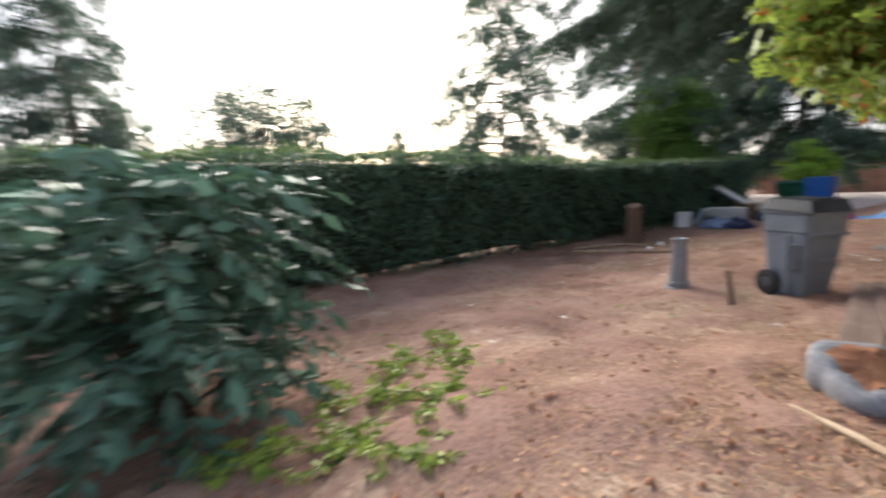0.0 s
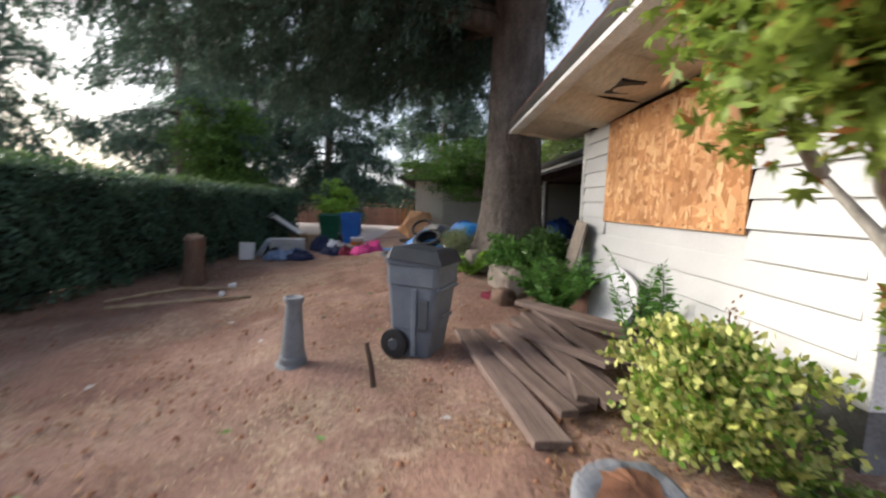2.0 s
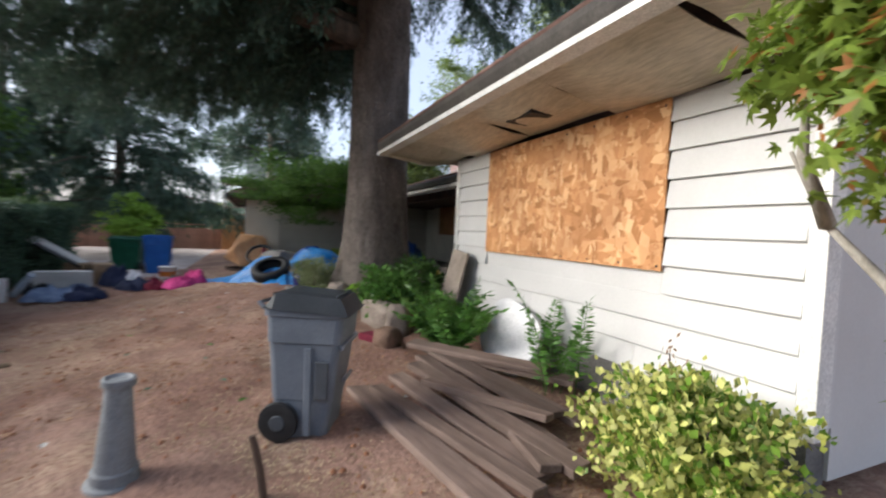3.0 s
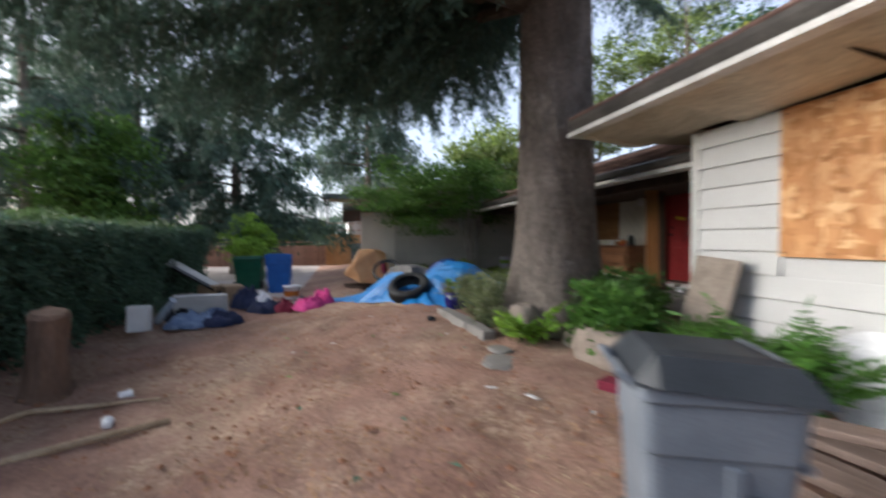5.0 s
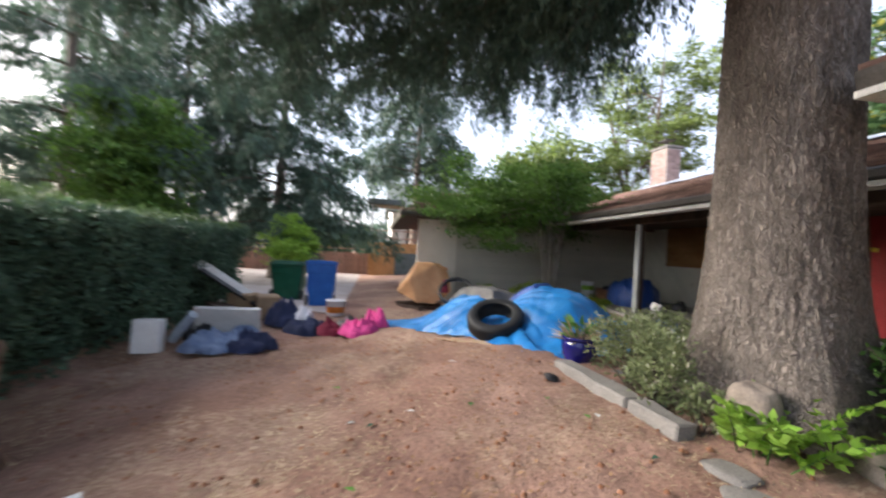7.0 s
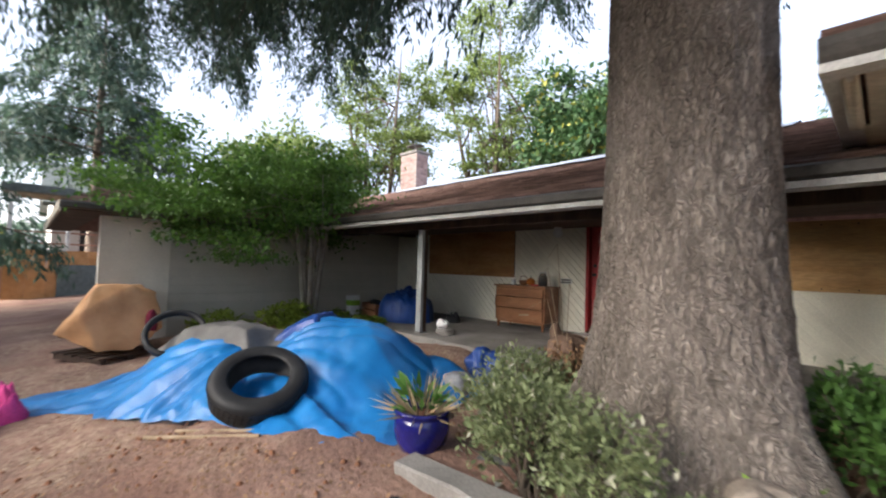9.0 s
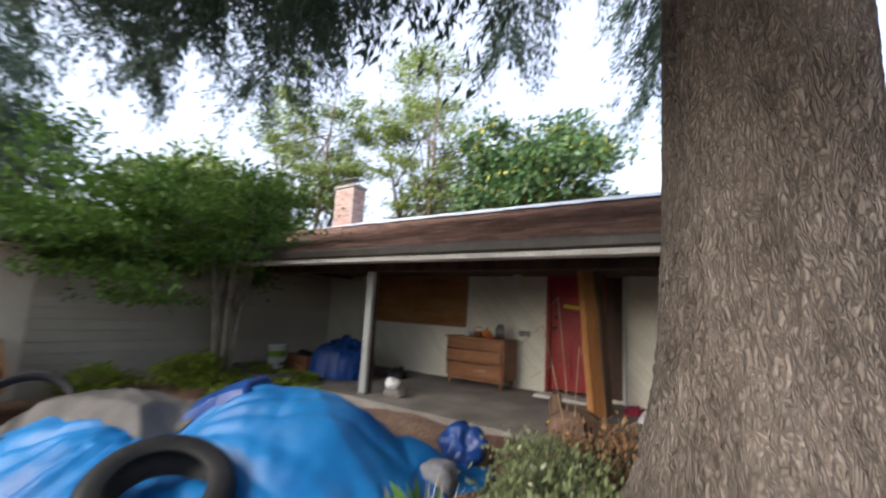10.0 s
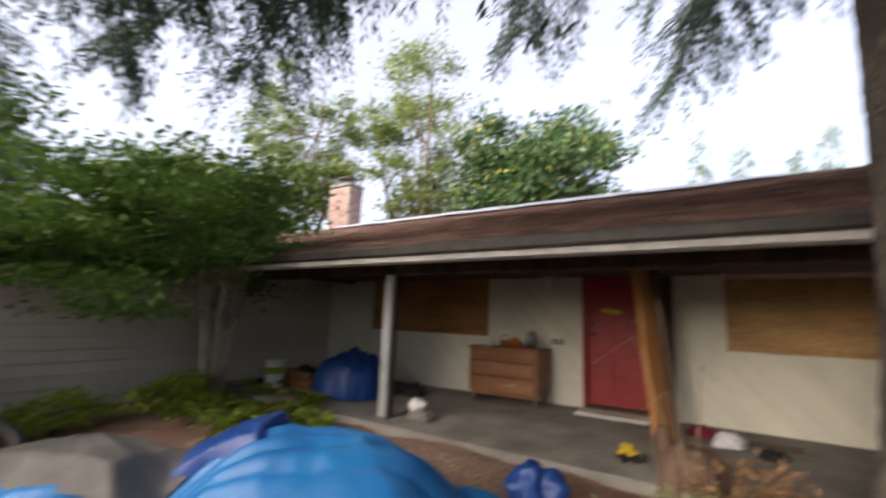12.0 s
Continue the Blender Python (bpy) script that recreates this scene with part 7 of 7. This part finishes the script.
# ---- porch things ----
def build_dresser():
    t = thing("dresser", (14.55, -4.1, PF), "worn brown wooden dresser with three drawers on short legs", "dresser", turn=0)
    w, d, h = 0.56, 0.24, 0.81
    part("carcass", boxes(((-w, -d, 0.14), (w, d - 0.02, h - 0.03)), bevel=0.006), "dresser_wood", t)
    part("top", boxes(((-w - 0.025, -d - 0.01, h - 0.027), (w + 0.025, d + 0.02, h)), bevel=0.006), "dresser_wood", t)
    for z0, z1, out in ((0.61, 0.76, 0.0), (0.40, 0.60, 0.03), (0.17, 0.385, 0.006)):
        dr = part("drawer", boxes(((-w + 0.03, d - 0.018, z0), (w - 0.03, d + 0.012 + out, z1)), bevel=0.006), "dresser_wood", t)
        part("drawer_lip", boxes(((-w + 0.05, d + 0.0125 + out, z1 - 0.03), (w - 0.05, d + 0.02 + out, z1 - 0.01)), bevel=0.003), "dresser_wood", dr)
    part("scrape", boxes(((-0.28, d + 0.0185, 0.24), (-0.06, d + 0.0205, 0.275)), m=Matrix.Rotation(0.12, 4, "Y")), "pale_stick", t, "pale scraped patch")
    for sx in (-1, 1):
        for sy in (-1, 1):
            part("leg", rings([(0.03, 0.14), (0.034, 0.10), (0.018, 0.04), (0.024, 0.0)], 10, Matrix.Translation((sx * (w - 0.06), sy * (d - 0.05), 0))), "dresser_wood", t)
    part("apron", boxes(((-w + 0.08, d - 0.04, 0.105), (w - 0.08, d - 0.015, 0.139)), bevel=0.004), "dresser_wood", t)


build_dresser()
DT = PF + 0.81


def build_ornaments():
    j = thing("glass_jar", (14.20, -4.12, DT), "large clear glass jar on the dresser", "jar")
    part("jar", rings([(0.075, 0), (0.085, 0.01), (0.085, 0.16), (0.06, 0.20), (0.06, 0.235), (0.055, 0.235), (0.055, 0.2), (0.078, 0.155), (0.078, 0.015)], 24), "glass_jar", j, smooth=True)
    part("lid", rings([(0.064, 0.236), (0.064, 0.262), (0.058, 0.266)], 20), "grey_white", j, "pale lid")
    g = thing("pumpkin_ornament", (14.44, -4.08, DT), "orange pumpkin ornament on the dresser", "ornament")
    bm = bmesh.new()
    bmesh.ops.create_uvsphere(bm, u_segments=32, v_segments=14, radius=1)
    for v in bm.verts:
        a = math.atan2(v.co.y, v.co.x)
        s = 1 + 0.08 * math.cos(a * 8)
        v.co = Vector((v.co.x * 0.08 * s, v.co.y * 0.08 * s, v.co.z * 0.07 + 0.07))
    part("body", bm, "orange_paint", g, smooth=True)
    part("stem", rings([(0.014, 0.13), (0.01, 0.17)], 8), "dark_wood", g)
    w = thing("wicker_basket", (14.60, -4.08, DT), "small brown round basket on the dresser", "basket")
    part("bowl", rings([(0.05, 0), (0.075, 0.03), (0.09, 0.09), (0.095, 0.095), (0.085, 0.09), (0.06, 0.03)], 20), "dresser_wood", w)
    part("handle", tube([(0.085 * math.cos(a), 0, 0.09 + 0.09 * math.sin(a)) for a in np.linspace(0, math.pi, 9)], [0.007] * 9, 6), "dresser_wood", w)
    c = thing("white_mug", (14.82, -4.06, DT), "white cup standing on the dresser", "cup")
    part("cup", rings([(0.03, 0), (0.04, 0.01), (0.043, 0.1), (0.038, 0.1), (0.035, 0.015)], 18), "white_plastic", c, smooth=True)
    r = thing("red_dish", (14.24, -3.93, DT), "small red dish on the dresser", "dish")
    part("dish", rings([(0.05, 0), (0.08, 0.03), (0.075, 0.03), (0.045, 0.008)], 18), "red_paint", r, smooth=True)


build_ornaments()


def build_wall_fittings():
    n = thing("letter_plate", (13.90, PY + 0.018, 1.575), "small pale wall plate with two dark bars", "plate")
    part("plate", boxes(((-0.12, 0, -0.05), (0.12, 0.012, 0.05)), bevel=0.003), "grey_white", n)
    for z in (-0.022, 0.022):
        part("bar", boxes(((-0.10, 0.0125, z - 0.012), (0.10, 0.017, z + 0.012))), "black_metal", n)
    l = thing("porch_light", (13.95, -4.2, 2.56), "unlit white globe porch light on the ceiling", "lamp")
    part("base", rings([(0.07, -0.03), (0.075, -0.001)], 20), "trim_white", l)
    part("globe", rings([(0.02, -0.19), (0.06, -0.175), (0.085, -0.13), (0.085, -0.09), (0.065, -0.045), (0.05, -0.03)], 20), "white_plastic", l, smooth=True)
    tagged(part("trim_door", boxes(((12.25, PY + 0.02, PF + 0.003), (12.30, PY + 0.06, 2.55)), bevel=0.004), "trim_white"), "thin white trim beside the entrance", "trim", kind="structure")
    tagged(part("side_panel", boxes(((12.305, PY + 0.017, PF + 0.05), (12.555, PY + 0.035, 2.55)), bevel=0.003), "dark_wood"), "dark panel beside the red door", "panel", kind="structure")


build_wall_fittings()


def leaning_timber(base, top, w, th, material, name, label):
    b, t = Vector(base), Vector(top)
    ln = (t - b).length
    bm = boxes(((-w / 2, -th / 2, 0), (w / 2, th / 2, ln)), bevel=0.01)
    bmesh.ops.subdivide_edges(bm, edges=[e for e in bm.edges if abs(e.verts[0].co.z - e.verts[1].co.z) > 0.3], cuts=8)
    for v in bm.verts:
        v.co += Vector(noise.noise_vector(v.co * 3 + b)) * 0.012
    ob = part(name, bm, material)
    ob.matrix_world = Matrix.Translation(b) @ (t - b).to_track_quat("Z", "Y").to_matrix().to_4x4()
    return tagged(ob, label, "timber")


leaning_timber((12.33, -3.22, PF), (12.54, -3.34, 2.55), 0.22, 0.10, "raw_post", "raw_timber", "thick raw orange-brown timber leaning to the porch ceiling")
leaning_timber((12.22, -3.34, PF), (12.40, -3.44, 2.53), 0.12, 0.06, "dark_wood", "dark_timber", "dark weathered timber leaning beside the raw one")


def build_burnt_stump():
    t = thing("dark_stump", (11.92, -1.12, gz(11.9, -1.1) - 0.05), "low forked dark brown tree stump beside the porch", "stump")
    bm = rings([(0.30, 0), (0.24, 0.12), (0.21, 0.3), (0.2, 0.46), (0.19, 0.58), (0.12, 0.63)], 26, wob=0.45)
    for v in bm.verts:
        v.co += Vector(noise.noise_vector(v.co * 7)) * 0.03
    part("wood", bm, "stump_wood", t)
    part("snag", tube([(0.1, 0.0, 0.45), (0.16, 0.02, 0.66), (0.15, 0.03, 0.74)], [0.09, 0.06, 0.03], 9), "stump_wood", t)


build_burnt_stump()


def build_bucket():
    t = thing("white_bucket", (17.9, -2.4, PF), "tall white plastic bucket with a printed band", "bucket")
    part("pail", rings([(0.13, 0), (0.135, 0.01), (0.15, 0.40), (0.158, 0.405), (0.158, 0.43), (0.145, 0.43), (0.13, 0.05)], 26), "white_plastic", t, smooth=True)
    part("band", rings([(0.1455, 0.22), (0.1495, 0.33)], 26, closed_ends=False), "leaf_bright", t, "green printed band")
    c = thing("wooden_crate", (17.52, -2.78, PF), "low brown slatted wooden crate on the porch", "crate", turn=-12)
    for k in range(2):
        for y in (-0.2, 0.2):
            part("slat", boxes(((-0.38, y - 0.01, 0.02 + k * 0.14), (0.38, y + 0.01, 0.14 + k * 0.14)), bevel=0.003), "dresser_wood", c)
        for x in (-0.37, 0.37):
            part("slat", boxes(((x - 0.01, -0.188, 0.02 + k * 0.14), (x + 0.01, 0.188, 0.14 + k * 0.14)), bevel=0.003), "dresser_wood", c)
    part("base", boxes(((-0.36, -0.187, 0), (0.36, 0.187, 0.018))), "dresser_wood", c)
    part("contents", rock_mesh((0.3, 0.15, 0.1), 23, rough=0.5), "black_cloth", c).matrix_local = pose(0, 0, 0.24)
    b = cloth_heap("blue_cover", (16.58, -2.80, PF), (1.5, 1.15, 0.80), "large bundle wrapped in dark blue tarp", "dark_blue_tarp", 27, 10, "bundle", 0.5, 0.24, 0.2)
    cloth_heap("black_bag", (15.85, -3.45, PF), (0.4, 0.35, 0.2), "small black bag on the porch floor", "black_cloth", 28, 0, "bag")


build_bucket()
tagged(part("plaster_lump", rock_mesh((0.11, 0.09, 0.09), 31, rough=0.35), "white_plastic", smooth=False), "white broken lump on the porch floor", "lump").matrix_world = pose(14.86, -2.2, PF + 0.16)
stone_block((14.82, -2.22, PF), (0.3, 0.2, 0.12), 10, "low grey block on the porch floor", 33, "concrete")


def build_toy():
    t = thing("toy_truck", (12.5, -2.25, PF), "small yellow and black toy truck on the porch", "toy", turn=30)
    part("body", boxes(((-0.09, -0.045, 0.05), (0.09, 0.045, 0.09)), ((-0.02, -0.04, 0.09), (0.06, 0.04, 0.15)), bevel=0.008), "yellow_paint", t)
    for x in (-0.06, 0.06):
        for y in (-0.05, 0.05):
            m = Matrix.Translation((x, y, 0.04)) @ Matrix.Rotation(radians(90), 4, "X")
            part("wheel", rings([(0.03, -0.018), (0.04, -0.014), (0.04, 0.014), (0.03, 0.018)], 14, m), "black_rubber", t)


build_toy()
cloth_heap("white_shirt", (11.75, -3.45, PF), (0.4, 0.3, 0.14), "pale crumpled shirt on the porch floor", "white_cloth", 35, 30)
cloth_heap("red_cloth", (12.0, -3.75, PF), (0.34, 0.24, 0.12), "red crumpled cloth on the porch floor", "maroon_cloth", 36, 10)
cloth_heap("black_shoe", (11.4, -3.15, PF), (0.3, 0.16, 0.1), "black crumpled shoe on the porch floor", "black_cloth", 37, 20)
tagged(part("short_plank", boxes(((-0.35, -0.05, 0), (0.35, 0.05, 0.03)), bevel=0.004), "old_plank"), "short brown plank on the porch floor", "plank").matrix_world = pose(11.45, -3.7, PF + 0.004, 0, 0, 8)


# ---- litter on the soil: leaves, straw, chips, twigs ----
def litter():
    def spots(n, x0, x1, y0, y1):
        x, y = rng.uniform(x0, x1, n), rng.uniform(y0, y1, n)
        return np.stack([x, y, ground_z(x, y) + 0.012], 1)
    def lay(name, pts, size, width, material, label, flatness=0.12):
        n = len(pts)
        a = rng.uniform(0, 2 * math.pi, n)
        d = np.stack([np.cos(a), np.sin(a), rng.normal(0.05, flatness, n)], 1)
        s = np.stack([-np.sin(a), np.cos(a), rng.normal(0, flatness, n)], 1)
        L = (size * rng.uniform(0.5, 1.4, n))[:, None]
        v = np.stack([pts, pts + d * L * 0.5 + s * L * width / 2, pts + d * L, pts + d * L * 0.5 - s * L * width / 2], 1).reshape(-1, 3)
        me = quick_mesh(name, v, np.arange(4 * n).reshape(-1, 4))
        tagged(part(name, me, material), label, "litter", kind="stuff")
    # thicker in drifts
    pts = spots(110000, 0, 16, -1.0, 6.4)
    k = np.sin(pts[:, 0] * 1.3 + 0.7 * np.sin(pts[:, 1] * 1.9)) + np.sin(pts[:, 1] * 2.3 + pts[:, 0] * 0.6) + rng.normal(0, 0.6, len(pts))
    lay("straw_litter", pts[k > 0.75][:26000], 0.05, 0.14, "straw", "dry straw scattered over the soil")
    lay("dead_leaf_litter", pts[k < -0.2][:15000], 0.034, 0.6, "leaf_dry", "small brown dead leaves on the soil", 0.2)
    lay("wood_chips", spots(9000, -1, 16, -0.9, 6.2), 0.022, 0.45, "old_plank", "small wood chips on the soil", 0.25)
    near = spots(3600, 3.0, 7.6, -0.9, 2.0)
    lay("straw_drift", near, 0.05, 0.12, "straw", "straw drift near the planks", 0.15)
    lay("leaf_drift", spots(2600, 3.1, 5.4, -0.9, 0.9), 0.032, 0.6, "leaf_dry", "reddish dead leaves under the maple", 0.3)
    # soil clods
    n = 3000
    p = spots(n, -1, 15.5, -0.6, 6.2)
    s = rng.uniform(0.006, 0.02, n)[:, None]
    up = np.array([0, 0, 1.0])
    a = rng.uniform(0, 6.28, n)
    e1 = np.stack([np.cos(a), np.sin(a), 0 * a], 1) * s
    e2 = np.stack([-np.sin(a), np.cos(a), 0 * a], 1) * s
    vs = np.stack([p - e1 - e2, p + e1 - e2, p + e1 + e2, p - e1 + e2, p - 0.5 * e1 - 0.5 * e2 + up * s, p + 0.6 * e1 - 0.5 * e2 + up * s * 0.8, p + 0.5 * e1 + 0.5 * e2 + up * s, p - 0.5 * e1 + 0.6 * e2 + up * s * 0.9], 1).reshape(-1, 3)
    o = np.arange(n)[:, None, None] * 8
    q = np.array([[4, 5, 6, 7], [0, 1, 5, 4], [1, 2, 6, 5], [2, 3, 7, 6], [3, 0, 4, 7]])[None]
    tagged(part("soil_clods", quick_mesh("soil_clods", vs, (o + q).reshape(-1, 4)), "red_dirt"), "small clods of reddish soil", "clods", kind="stuff")
    # single green fallen leaves
    for k in range(46):
        x, y = random.uniform(1.0, 12.5), random.uniform(0.3, 3.9)
        bm = bmesh.new()
        vs = [bm.verts.new(c) for c in ((0, 0, 0), (0.025, 0.03, 0.012), (0, 0.09, 0.004), (-0.025, 0.03, 0.014))]
        bm.faces.new((vs[0], vs[1], vs[2]))
        bm.faces.new((vs[0], vs[2], vs[3]))
        ob = part("fallen_leaf", bm, random.choice(("leaf_green", "leaf_rhodo", "grey_white")))
        ob.matrix_world = pose(x, y, gz(x, y) + 0.018, 0, 0, random.uniform(0, 360))
        tagged(ob, "single fresh leaf fallen on the soil", "leaf", "fallen leaves")


litter()


# ---- siding pieces ----
lap_boards(wall_front, "x", WX0 + 0.062, WX1 - 0.062, WY, 1, 0.69, SOFFIT - 0.02, 0.205, "white_siding", holes=((OX0, OX1, OZ0, 2.8),))
lap_boards(wall_garage, "y", PY + 0.005, GY + 0.2, PX1, -1, 0.62, 2.6, 0.165, "tan_siding")
for a, b, z0, z1 in ((WX1 + 0.02, WR[0] - 0.003, PF + 0.02, 2.555), (WR[0], WR[1], PF + 0.02, 1.595), (WR[1] + 0.003, DX0 - 0.065, PF + 0.02, 2.555), (DX1 + 0.065, WL[0] - 0.003, PF + 0.02, 2.555), (WL[0], WL[1], PF + 0.02, 1.595), (WL[1] + 0.003, PX1 - 0.03, PF + 0.02, 2.555)):
    diagonal_boards(wall_porch, a, b, z0, z1, PY)
